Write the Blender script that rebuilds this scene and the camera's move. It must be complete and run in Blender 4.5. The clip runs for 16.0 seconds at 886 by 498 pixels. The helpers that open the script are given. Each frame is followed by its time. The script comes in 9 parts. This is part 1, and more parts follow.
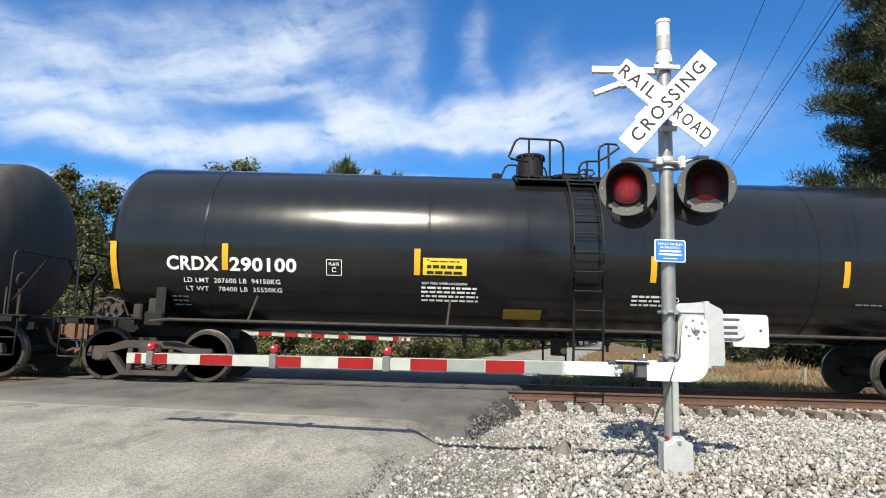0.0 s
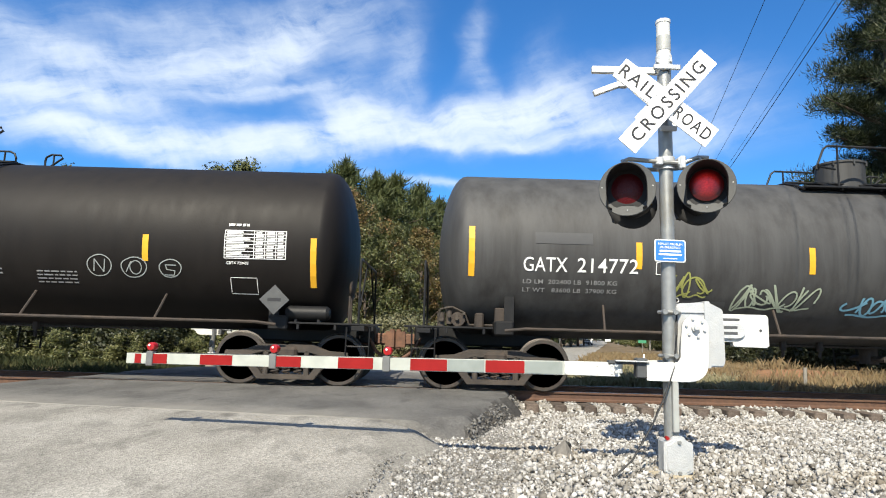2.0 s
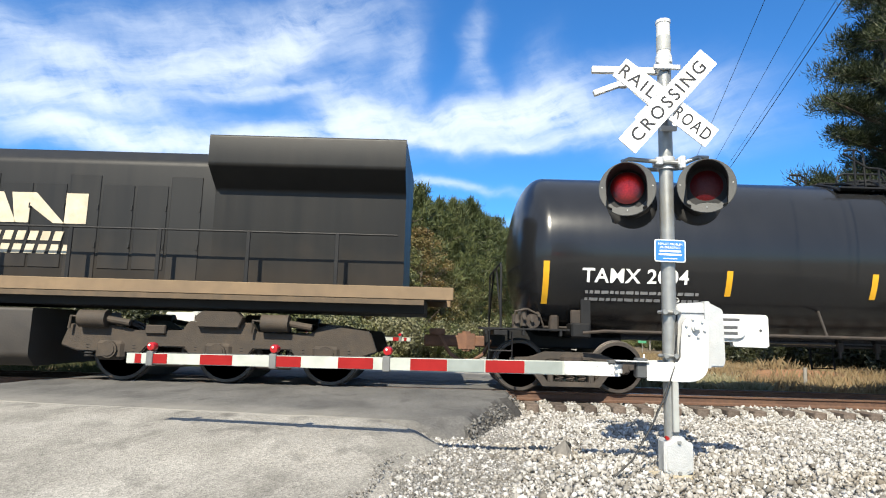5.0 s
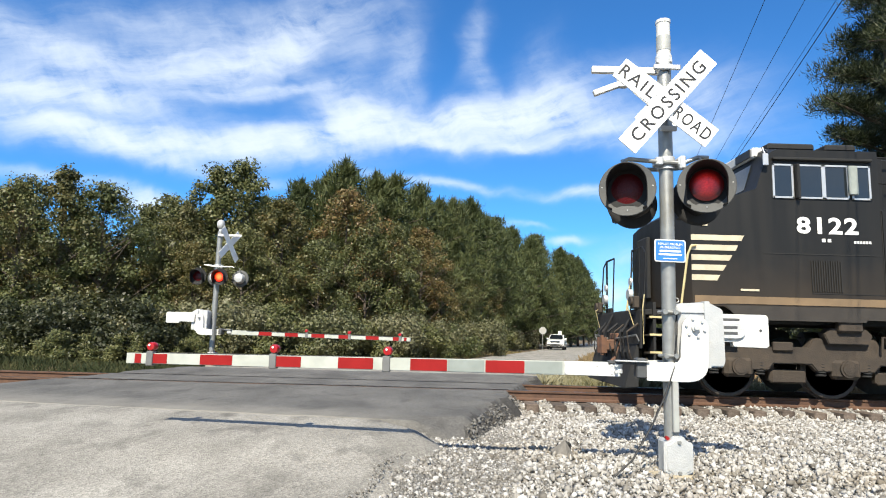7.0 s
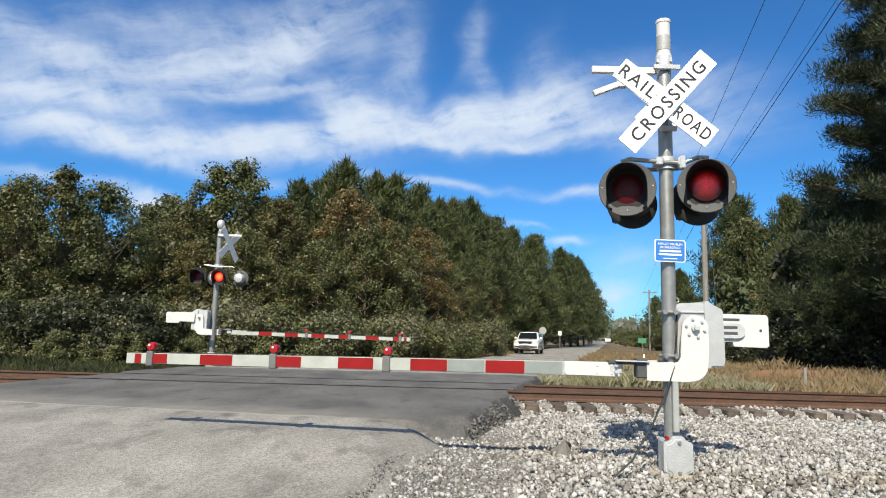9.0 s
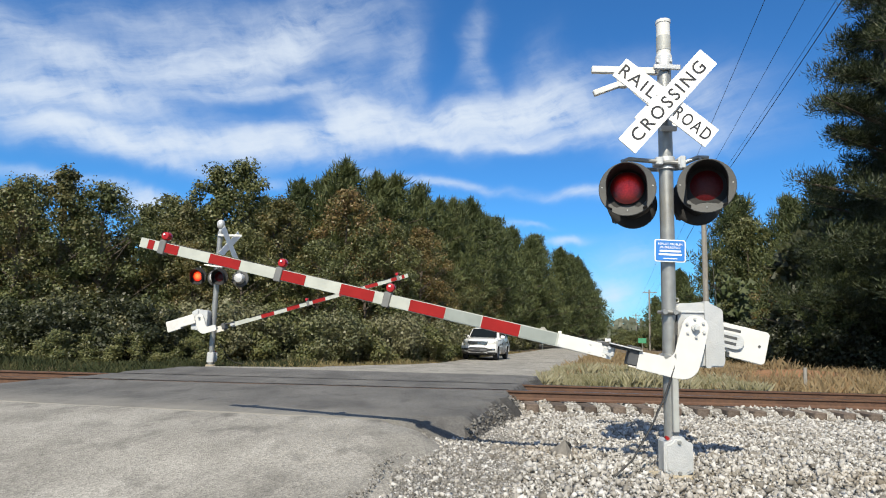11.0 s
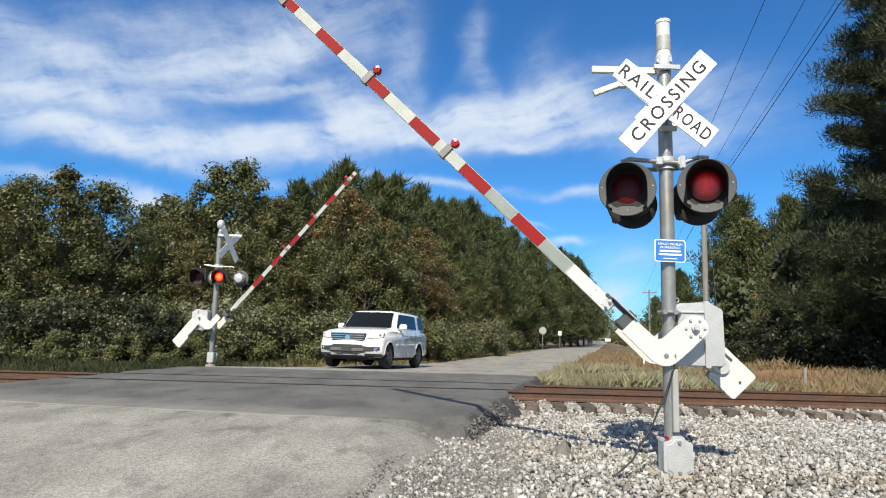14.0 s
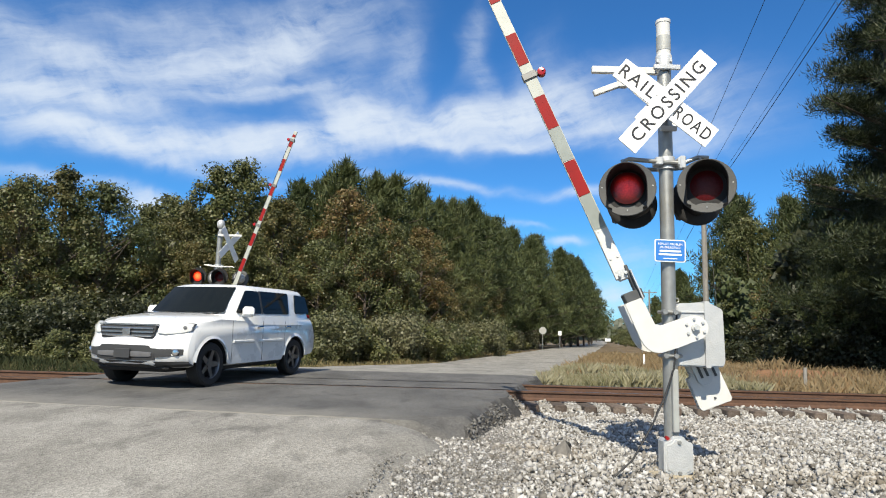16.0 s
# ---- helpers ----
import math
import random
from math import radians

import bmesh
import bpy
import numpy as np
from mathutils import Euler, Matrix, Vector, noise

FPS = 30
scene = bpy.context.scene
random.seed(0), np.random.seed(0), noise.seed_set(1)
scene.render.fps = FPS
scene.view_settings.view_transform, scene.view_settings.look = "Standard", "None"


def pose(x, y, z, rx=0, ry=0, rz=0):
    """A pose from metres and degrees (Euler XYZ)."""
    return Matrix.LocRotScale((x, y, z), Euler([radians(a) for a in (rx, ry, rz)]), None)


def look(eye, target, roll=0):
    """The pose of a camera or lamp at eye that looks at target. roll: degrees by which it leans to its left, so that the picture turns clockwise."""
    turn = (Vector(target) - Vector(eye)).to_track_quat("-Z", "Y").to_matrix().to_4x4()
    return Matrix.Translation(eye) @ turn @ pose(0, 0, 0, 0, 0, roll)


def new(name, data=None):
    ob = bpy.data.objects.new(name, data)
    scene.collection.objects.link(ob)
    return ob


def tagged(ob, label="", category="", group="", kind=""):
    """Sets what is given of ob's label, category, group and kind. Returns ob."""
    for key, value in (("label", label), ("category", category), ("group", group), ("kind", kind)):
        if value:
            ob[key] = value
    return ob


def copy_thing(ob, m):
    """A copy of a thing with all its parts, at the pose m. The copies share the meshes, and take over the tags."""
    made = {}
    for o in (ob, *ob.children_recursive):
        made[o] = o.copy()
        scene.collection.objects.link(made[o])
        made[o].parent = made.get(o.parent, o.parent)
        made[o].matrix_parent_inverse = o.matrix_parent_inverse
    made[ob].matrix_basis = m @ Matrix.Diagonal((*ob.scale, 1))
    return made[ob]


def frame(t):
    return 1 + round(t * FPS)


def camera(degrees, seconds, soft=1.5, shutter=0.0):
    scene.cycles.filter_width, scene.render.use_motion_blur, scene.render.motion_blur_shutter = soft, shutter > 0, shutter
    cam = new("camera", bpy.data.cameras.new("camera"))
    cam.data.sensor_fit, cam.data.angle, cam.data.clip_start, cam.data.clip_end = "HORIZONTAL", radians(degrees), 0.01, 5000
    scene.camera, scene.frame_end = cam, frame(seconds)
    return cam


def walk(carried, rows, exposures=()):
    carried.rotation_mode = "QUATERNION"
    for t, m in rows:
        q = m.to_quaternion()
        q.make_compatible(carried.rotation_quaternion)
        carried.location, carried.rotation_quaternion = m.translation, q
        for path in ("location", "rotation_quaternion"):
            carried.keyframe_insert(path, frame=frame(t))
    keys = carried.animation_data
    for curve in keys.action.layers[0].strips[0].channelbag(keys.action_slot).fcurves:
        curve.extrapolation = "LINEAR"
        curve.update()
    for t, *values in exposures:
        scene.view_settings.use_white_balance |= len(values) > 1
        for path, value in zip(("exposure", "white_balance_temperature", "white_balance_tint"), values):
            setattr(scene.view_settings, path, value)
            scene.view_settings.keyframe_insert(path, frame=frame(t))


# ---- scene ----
import functools
import itertools

# ================= camera =================
cam = camera(70.95, 16.0, soft=1.05)
EYE = (0.0, 0.0, 1.0)
AIM = (0.0, 11.0, 1.0 + 11.0 * 148 / 1100)
REST = look(EYE, AIM, 1.57)
NUDGE = look(EYE, (0.0, 11.0, 1.03 + 11.0 * 148 / 1100), 1.57)
walk(cam, [(0.0, REST), (6.37, REST), (6.5, NUDGE), (6.63, REST), (16.0, REST)],
     exposures=((0.0, 0.76), (1.5, 0.86), (3.5, 0.90), (4.2, 0.94), (6.3, 1.06), (6.9, 0.95), (7.6, 0.71), (8.2, 0.60), (9.2, 0.58), (16.0, 0.58)))

# ================= sun and sky =================
SUN_ELEV = radians(45)
sun = new("sun", bpy.data.lights.new("sun", "SUN"))
sun.data.energy, sun.data.angle, sun.data.color = 5.0, radians(0.53), (1.0, 0.92, 0.755)
sun.matrix_world = look((0.0, -10.0 * math.cos(SUN_ELEV), 10.0 * math.sin(SUN_ELEV)), (1.75, 0.0, 0.0))

world = bpy.data.worlds.new("sky")
scene.world = world
world.use_nodes = True
wn, wl = world.node_tree.nodes, world.node_tree.links
wn.clear()


def wmath(op, a, b=None, c=None, clamp=False):
    n = wn.new("ShaderNodeMath")
    n.operation, n.use_clamp = op, clamp
    for i, v in enumerate((a, b, c)):
        if v is None:
            continue
        if isinstance(v, (int, float)):
            n.inputs[i].default_value = v
        else:
            wl.new(v, n.inputs[i])
    return n.outputs[0]


def build_sky():
    sky = wn.new("ShaderNodeTexSky")
    sky.sky_type, sky.sun_disc = "NISHITA", False
    sky.sun_elevation, sky.sun_rotation = SUN_ELEV, radians(194)
    sky.air_density, sky.dust_density, sky.ozone_density = 1.0, 0.25, 3.0
    coord = wn.new("ShaderNodeTexCoord")
    sep = wn.new("ShaderNodeSeparateXYZ")
    wl.new(coord.outputs["Generated"], sep.inputs[0])
    x, y, z = sep.outputs
    az = wmath("ARCTAN2", x, y)
    el = wmath("ARCSINE", z)
    flat = wn.new("ShaderNodeCombineXYZ")
    wl.new(az, flat.inputs[0])
    wl.new(el, flat.inputs[1])
    # slow warp and fine curls, then cirrus fibres in two directions
    def warped(source, scale, detail, amount):
        w = wn.new("ShaderNodeTexNoise")
        w.inputs["Scale"].default_value, w.inputs["Detail"].default_value = scale, detail
        wl.new(source, w.inputs["Vector"])
        centred = wn.new("ShaderNodeVectorMath")
        centred.operation = "SUBTRACT"
        wl.new(w.outputs["Color"], centred.inputs[0])
        centred.inputs[1].default_value = (0.5, 0.5, 0.5)
        n = wn.new("ShaderNodeVectorMath")
        n.operation = "MULTIPLY_ADD"
        wl.new(centred.outputs[0], n.inputs[0])
        n.inputs[1].default_value = (*amount, 0.0)
        wl.new(source, n.inputs[2])
        return n.outputs[0]

    shift = warped(warped(flat.outputs[0], 5.0, 3.0, (0.09, 0.055)), 17.0, 4.0, (0.035, 0.028))
    wsep = wn.new("ShaderNodeSeparateXYZ")
    wl.new(shift, wsep.inputs[0])
    waz, wel = wsep.outputs[0], wsep.outputs[1]

    def noise_at(rot, across, along, detail, rough, seed):
        c, s = math.cos(radians(rot)), math.sin(radians(rot))
        u = wmath("ADD", wmath("MULTIPLY", waz, c * across), wmath("MULTIPLY", wel, s * across))
        v = wmath("ADD", wmath("MULTIPLY", waz, -s * along), wmath("MULTIPLY", wel, c * along))
        p = wn.new("ShaderNodeCombineXYZ")
        wl.new(u, p.inputs[0])
        wl.new(v, p.inputs[1])
        p.inputs[2].default_value = seed
        n = wn.new("ShaderNodeTexNoise")
        n.inputs["Scale"].default_value, n.inputs["Detail"].default_value = 1.0, detail
        n.inputs["Roughness"].default_value = rough
        wl.new(p.outputs[0], n.inputs["Vector"])
        return n.outputs["Fac"]

    fibres = noise_at(14, 6.0, 34.0, 8.0, 0.62, 0.0)
    cross = noise_at(-52, 7.0, 30.0, 8.0, 0.6, 3.0)
    puffs = noise_at(0, 15.0, 22.0, 9.0, 0.62, 7.0)
    texture = wmath("ADD", wmath("MULTIPLY", fibres, 0.46), wmath("ADD", wmath("MULTIPLY", cross, 0.18), wmath("MULTIPLY", puffs, 0.36)))
    spread = wn.new("ShaderNodeMapRange")
    wl.new(texture, spread.inputs["Value"])
    spread.inputs["From Min"].default_value, spread.inputs["From Max"].default_value = 0.37, 0.63
    veil = spread.outputs["Result"]
    # cloud banks: azimuth, elevation, half width, half height (degrees), tilt, density
    banks = (
        (-32.8, 17.7, 7.7, 1.18, -2, 0.95), (-35.1, 21.2, 6.4, 1.57, -10, 0.50), (-27.4, 21.3, 8.8, 1.64, 14, 0.50), (-19.6, 22.2, 8.5, 1.94, 24, 0.60), (-14.3, 25.7, 6.5, 2.20, 35, 0.45), (-24.1, 25.0, 9.6, 1.52, 8, 0.30),
        (-16.5, 20.5, 5.6, 0.53, 14, 0.50), (-29.7, 14.7, 6.9, 1.02, -8, 0.75), (-32.2, 15.4, 4.3, 0.60, -10, 0.60), (-22.8, 15.1, 9.6, 1.06, 2, 1.05), (-14.2, 16.7, 6.6, 1.22, 8, 1.00), (-8.8, 18.8, 3.2, 2.14, 30, 0.85),
        (-11.1, 20.6, 2.4, 1.81, -35, 0.30), (-5.9, 18.7, 5.4, 1.24, -5, 0.85), (1.3, 19.4, 5.2, 1.25, 8, 0.95), (5.9, 19.4, 5.5, 1.65, 8, 1.15), (9.4, 21.0, 3.3, 1.62, 28, 0.75), (14.0, 19.6, 4.2, 1.67, -5, 0.50),
        (2.2, 17.4, 10.4, 0.52, -2, 0.55), (11.7, 18.0, 6.3, 0.60, 8, 0.40), (-5.0, 24.2, 1.9, 4.91, -6, 0.23), (-8.4, 24.9, 1.5, 4.08, -18, 0.18), (-3.1, 21.9, 1.2, 3.12, 14, 0.18), (2.4, 26.3, 0.8, 2.70, -18, 0.24),
        (3.0, 23.0, 1.0, 2.39, 22, 0.24), (8.3, 23.7, 2.0, 3.06, -30, 0.13), (16.9, 23.4, 6.2, 1.43, 0, 0.15), (23.3, 20.7, 3.8, 1.58, 8, 0.40), (21.6, 17.1, 5.7, 1.62, 0, 0.40), (27.0, 18.7, 2.6, 0.83, 5, 0.15),
        (-32.2, 11.3, 7.2, 0.41, -4, 0.25), (-23.1, 13.3, 8.2, 0.40, -3, 0.22), (-26.6, 10.1, 1.9, 0.83, -8, 1.00), (0.7, 13.4, 6.2, 0.47, -5, 0.37), (-3.8, 13.8, 3.7, 0.36, -6, 0.19), (12.5, 12.5, 3.3, 0.50, -2, 0.53),
        (-17.9, 12.7, 3.4, 0.33, 0, 0.15), (15.4, 3.6, 2.9, 1.94, 0, 0.50), (11.7, 8.5, 1.5, 0.35, 0, 0.50), (7.6, 9.9, 2.1, 0.26, -5, 0.25), (17.1, 7.1, 2.9, 1.43, 0, 0.20),
    )
    total = None
    for a0, e0, wa, we, tilt, dens in banks:
        ca, sa = math.cos(radians(tilt)), math.sin(radians(tilt))
        da = wmath("SUBTRACT", waz, radians(a0))
        de = wmath("SUBTRACT", wel, radians(e0))
        u = wmath("ADD", wmath("MULTIPLY", da, ca / radians(wa)), wmath("MULTIPLY", de, sa / radians(wa)))
        v = wmath("ADD", wmath("MULTIPLY", da, -sa / radians(we)), wmath("MULTIPLY", de, ca / radians(we)))
        r2 = wmath("ADD", wmath("MULTIPLY", u, u), wmath("MULTIPLY", v, v))
        g = wmath("MULTIPLY", wmath("EXPONENT", wmath("MULTIPLY", r2, -1.1)), dens)
        total = g if total is None else wmath("ADD", total, g)
    # the same thin cirrus goes on all round, beyond the banks
    away = wmath("MULTIPLY", wmath("GREATER_THAN", wmath("ABSOLUTE", az), 0.9), 0.34)
    high = wmath("MULTIPLY", wmath("GREATER_THAN", el, 0.75), 0.30)
    total = wmath("ADD", total, wmath("MAXIMUM", away, high))
    thick = wmath("MULTIPLY", total, wmath("MULTIPLY_ADD", veil, 1.55, 0.22))
    density = wmath("SUBTRACT", 1.0, wmath("EXPONENT", wmath("MULTIPLY", thick, -1.45)), clamp=True)
    # clear-sky colour: deepened blue, paler towards the horizon
    tint = wn.new("ShaderNodeMix")
    tint.data_type, tint.blend_type = "RGBA", "MULTIPLY"
    tint.inputs["Factor"].default_value = 1.0
    wl.new(sky.outputs[0], tint.inputs["A"])
    tint.inputs["B"].default_value = (0.41, 1.0, 1.52, 1)
    mix = wn.new("ShaderNodeMix")
    mix.data_type = "RGBA"
    wl.new(density, mix.inputs["Factor"])
    wl.new(tint.outputs["Result"], mix.inputs["A"])
    mix.inputs["B"].default_value = (7.8, 8.7, 9.8, 1)
    back = wn.new("ShaderNodeBackground")
    back.inputs["Strength"].default_value = 0.065
    out = wn.new("ShaderNodeOutputWorld")
    wl.new(mix.outputs["Result"], back.inputs["Color"])
    wl.new(back.outputs[0], out.inputs["Surface"])


build_sky()


# ================= materials =================
@functools.lru_cache(maxsize=None)
def mat(name, color, rough=0.6, metal=0.0, var=0.15, scale=8.0, bump=0.0, bump_scale=60.0, second=None, second_amt=0.4,
        second_scale=2.5, streak=False, spec=0.5, coat=0.0, rand=0.0):
    """A surface: base colour with variation at two scales, a second colour of stains or wear, and fine relief."""
    m = bpy.data.materials.new(name)
    m.use_nodes = True
    n, l = m.node_tree.nodes, m.node_tree.links
    bsdf = n["Principled BSDF"]
    bsdf.inputs["Metallic"].default_value = metal
    bsdf.inputs["Specular IOR Level"].default_value = spec
    if coat:
        bsdf.inputs["Coat Weight"].default_value, bsdf.inputs["Coat Roughness"].default_value = coat, 0.06
    co = n.new("ShaderNodeTexCoord")
    mp = n.new("ShaderNodeMapping")
    l.new(co.outputs["Object"], mp.inputs["Vector"])
    if streak:
        mp.inputs["Scale"].default_value = (1.0, 1.0, 0.07)
    fine = n.new("ShaderNodeTexNoise")
    fine.inputs["Scale"].default_value, fine.inputs["Detail"].default_value = scale, 5
    l.new(mp.outputs[0], fine.inputs["Vector"])
    ramp = n.new("ShaderNodeMapRange")
    l.new(fine.outputs["Fac"], ramp.inputs["Value"])
    ramp.inputs["From Min"].default_value, ramp.inputs["From Max"].default_value = 0.25, 0.75
    ramp.inputs["To Min"].default_value, ramp.inputs["To Max"].default_value = 1 - var, 1 + var
    value = ramp.outputs["Result"]
    if rand:
        info = n.new("ShaderNodeObjectInfo")
        r = n.new("ShaderNodeMapRange")
        l.new(info.outputs["Random"], r.inputs["Value"])
        r.inputs["To Min"].default_value, r.inputs["To Max"].default_value = 1 - rand, 1 + rand
        mul = n.new("ShaderNodeMath")
        mul.operation = "MULTIPLY"
        l.new(value, mul.inputs[0])
        l.new(r.outputs["Result"], mul.inputs[1])
        value = mul.outputs[0]
    base = n.new("ShaderNodeMix")
    base.data_type = "RGBA"
    base.inputs["A"].default_value = (*color, 1)
    base.inputs["B"].default_value = (*(second or color), 1)
    if second:
        big = n.new("ShaderNodeTexNoise")
        big.inputs["Scale"].default_value, big.inputs["Detail"].default_value = second_scale, 6
        big.inputs["Roughness"].default_value = 0.65
        l.new(mp.outputs[0], big.inputs["Vector"])
        rr = n.new("ShaderNodeMapRange")
        l.new(big.outputs["Fac"], rr.inputs["Value"])
        rr.inputs["From Min"].default_value, rr.inputs["From Max"].default_value = 0.42, 0.68
        rr.inputs["To Max"].default_value = second_amt
        l.new(rr.outputs["Result"], base.inputs["Factor"])
    else:
        base.inputs["Factor"].default_value = 0
    hsv = n.new("ShaderNodeHueSaturation")
    l.new(base.outputs["Result"], hsv.inputs["Color"])
    l.new(value, hsv.inputs["Value"])
    l.new(hsv.outputs[0], bsdf.inputs["Base Color"])
    rm = n.new("ShaderNodeMapRange")
    l.new(fine.outputs["Fac"], rm.inputs["Value"])
    rm.inputs["To Min"].default_value, rm.inputs["To Max"].default_value = max(0.02, rough * 0.82), min(1.0, rough * 1.18)
    l.new(rm.outputs["Result"], bsdf.inputs["Roughness"])
    if bump:
        bn = n.new("ShaderNodeTexNoise")
        bn.inputs["Scale"].default_value, bn.inputs["Detail"].default_value = bump_scale, 4
        l.new(co.outputs["Object"], bn.inputs["Vector"])
        b = n.new("ShaderNodeBump")
        b.inputs["Strength"].default_value, b.inputs["Distance"].default_value = min(1.0, bump), 0.02
        l.new(bn.outputs["Fac"], b.inputs["Height"])
        l.new(b.outputs[0], bsdf.inputs["Normal"])
    return m


def glow(name, color, strength, base=(0.4, 0.02, 0.02)):
    m = bpy.data.materials.new(name)
    m.use_nodes = True
    b = m.node_tree.nodes["Principled BSDF"]
    b.inputs["Base Color"].default_value = (*base, 1)
    b.inputs["Roughness"].default_value = 0.25
    b.inputs["Emission Color"].default_value = (*color, 1)
    b.inputs["Emission Strength"].default_value = strength
    return m


def lit_lens(name, color, strength, base):
    """A burning lens: brightest before the bulb, broken up by the prisms of the glass."""
    m = glow(name, color, strength, base)
    n, l = m.node_tree.nodes, m.node_tree.links
    co = n.new("ShaderNodeTexCoord")
    far = n.new("ShaderNodeVectorMath")
    far.operation = "LENGTH"
    l.new(co.outputs["Object"], far.inputs[0])
    fall = n.new("ShaderNodeMapRange")
    fall.inputs["From Max"].default_value = 0.125
    fall.inputs["To Min"].default_value, fall.inputs["To Max"].default_value = strength * 1.7, strength * 0.03
    l.new(far.outputs["Value"], fall.inputs["Value"])
    cell = n.new("ShaderNodeTexVoronoi")
    cell.inputs["Scale"].default_value = 55
    l.new(co.outputs["Object"], cell.inputs["Vector"])
    sp = n.new("ShaderNodeMapRange")
    sp.inputs["To Min"].default_value, sp.inputs["To Max"].default_value = 1.25, 0.55
    l.new(cell.outputs["Distance"], sp.inputs["Value"])
    mul = n.new("ShaderNodeMath")
    mul.operation = "MULTIPLY"
    l.new(fall.outputs["Result"], mul.inputs[0])
    l.new(sp.outputs["Result"], mul.inputs[1])
    l.new(mul.outputs[0], n["Principled BSDF"].inputs["Emission Strength"])
    return m


def foliage(name, colors, rough=0.5, translucent=0.14):
    """Leaves: colour differs leaf by leaf and clump by clump."""
    m = bpy.data.materials.new(name)
    m.use_nodes = True
    n, l = m.node_tree.nodes, m.node_tree.links
    bsdf = n["Principled BSDF"]
    geo = n.new("ShaderNodeNewGeometry")
    info = n.new("ShaderNodeObjectInfo")
    co = n.new("ShaderNodeTexCoord")
    clump = n.new("ShaderNodeTexNoise")
    clump.inputs["Scale"].default_value, clump.inputs["Detail"].default_value = 0.9, 3
    l.new(co.outputs["Object"], clump.inputs["Vector"])
    a = n.new("ShaderNodeMath")
    a.operation = "MULTIPLY_ADD"
    l.new(geo.outputs["Random Per Island"], a.inputs[0])
    a.inputs[1].default_value = 0.45
    l.new(clump.outputs["Fac"], a.inputs[2])
    b = n.new("ShaderNodeMath")
    b.operation = "MULTIPLY_ADD"
    l.new(info.outputs["Random"], b.inputs[0])
    b.inputs[1].default_value = 0.35
    l.new(a.outputs[0], b.inputs[2])
    ramp = n.new("ShaderNodeValToRGB")
    mr = n.new("ShaderNodeMapRange")
    mr.inputs["From Min"].default_value, mr.inputs["From Max"].default_value = 0.35, 1.2
    l.new(b.outputs[0], mr.inputs["Value"])
    l.new(mr.outputs["Result"], ramp.inputs["Fac"])
    els = ramp.color_ramp.elements
    while len(els) < len(colors):
        els.new(0.5)
    for i, c in enumerate(colors):
        els[i].position = i / (len(colors) - 1)
        els[i].color = (*c, 1)
    l.new(ramp.outputs["Color"], bsdf.inputs["Base Color"])
    bsdf.inputs["Roughness"].default_value = rough
    bsdf.inputs["Specular IOR Level"].default_value = 0.36
    if translucent:
        tr = n.new("ShaderNodeBsdfTranslucent")
        l.new(ramp.outputs["Color"], tr.inputs["Color"])
        mx = n.new("ShaderNodeMixShader")
        mx.inputs[0].default_value = translucent
        l.new(bsdf.outputs[0], mx.inputs[1])
        l.new(tr.outputs[0], mx.inputs[2])
        l.new(mx.outputs[0], n["Material Output"].inputs["Surface"])
    return m


def glass(name, tint, rough=0.03, spec=0.8):
    m = bpy.data.materials.new(name)
    m.use_nodes = True
    b = m.node_tree.nodes["Principled BSDF"]
    b.inputs["Base Color"].default_value = (*tint, 1)
    b.inputs["Roughness"].default_value = rough
    b.inputs["Specular IOR Level"].default_value = spec
    return m


GALV = mat("galvanised_steel", (0.28, 0.2835, 0.273), 0.42, 0.55, 0.12, 14, 0.15, 90, (0.231, 0.231, 0.224), 0.5)
HEADGREY = mat("dark_grey_light_paint", (0.0595, 0.0616, 0.0616), 0.6, 0, 0.2, 9, 0.1, 60, (0.042, 0.042, 0.042), 0.4)
ALU = mat("cast_aluminium", (0.4836, 0.4914, 0.4914), 0.45, 0.35, 0.1, 10, 0.2, 70, (0.39, 0.39, 0.3744), 0.5)
WHITE = mat("white_enamel", (0.5304, 0.5304, 0.5148), 0.45, 0, 0.05, 6, 0.05, 80, (0.4836, 0.468, 0.429), 0.35)
SIGNWHITE = mat("white_sheeting", (0.7056, 0.7056, 0.6972), 0.5, 0, 0.03, 5)
REFL_WHITE = mat("worn_white_sheeting", (0.364, 0.378, 0.343), 0.5, 0, 0.12, 7, 0, 60, (0.252, 0.266, 0.231), 0.5)
REFL_RED = mat("red_sheeting", (0.22, 0.010, 0.010), 0.55, 0, 0.12, 7, spec=0.15)
GREYPAINT = mat("weathered_grey_paint", (0.322, 0.329, 0.315), 0.55, 0.1, 0.12, 7, 0.1, 80, (0.21, 0.21, 0.196), 0.45)
BLACK = mat("black_paint", (0.008, 0.0082, 0.009), 0.55, 0, 0.2, 12, 0.1, 60, (0.022, 0.020, 0.018), 0.3, spec=0.25)
DARKGREY = mat("dark_grey_paint", (0.0525, 0.056, 0.0595), 0.6, 0, 0.2, 9, 0.1, 60, (0.091, 0.084, 0.077), 0.4)
BLUE = mat("blue_sheeting", (0.0234, 0.156, 0.4836), 0.45, 0, 0.05, 6)
LETTER = mat("black_letter_film", (0.014, 0.014, 0.0154), 0.5, 0, 0.05)
LETTERW = mat("white_letter_film", (0.7224, 0.7224, 0.7056), 0.5, 0, 0.06, 9, 0, 60, (0.5544, 0.5544, 0.5292), 0.25)
STRIPE_GREY = mat("dulled_grey_sheeting", (0.21, 0.235, 0.22), 0.5, 0, 0.1, 8, 0, 60, (0.16, 0.18, 0.165), 0.5)
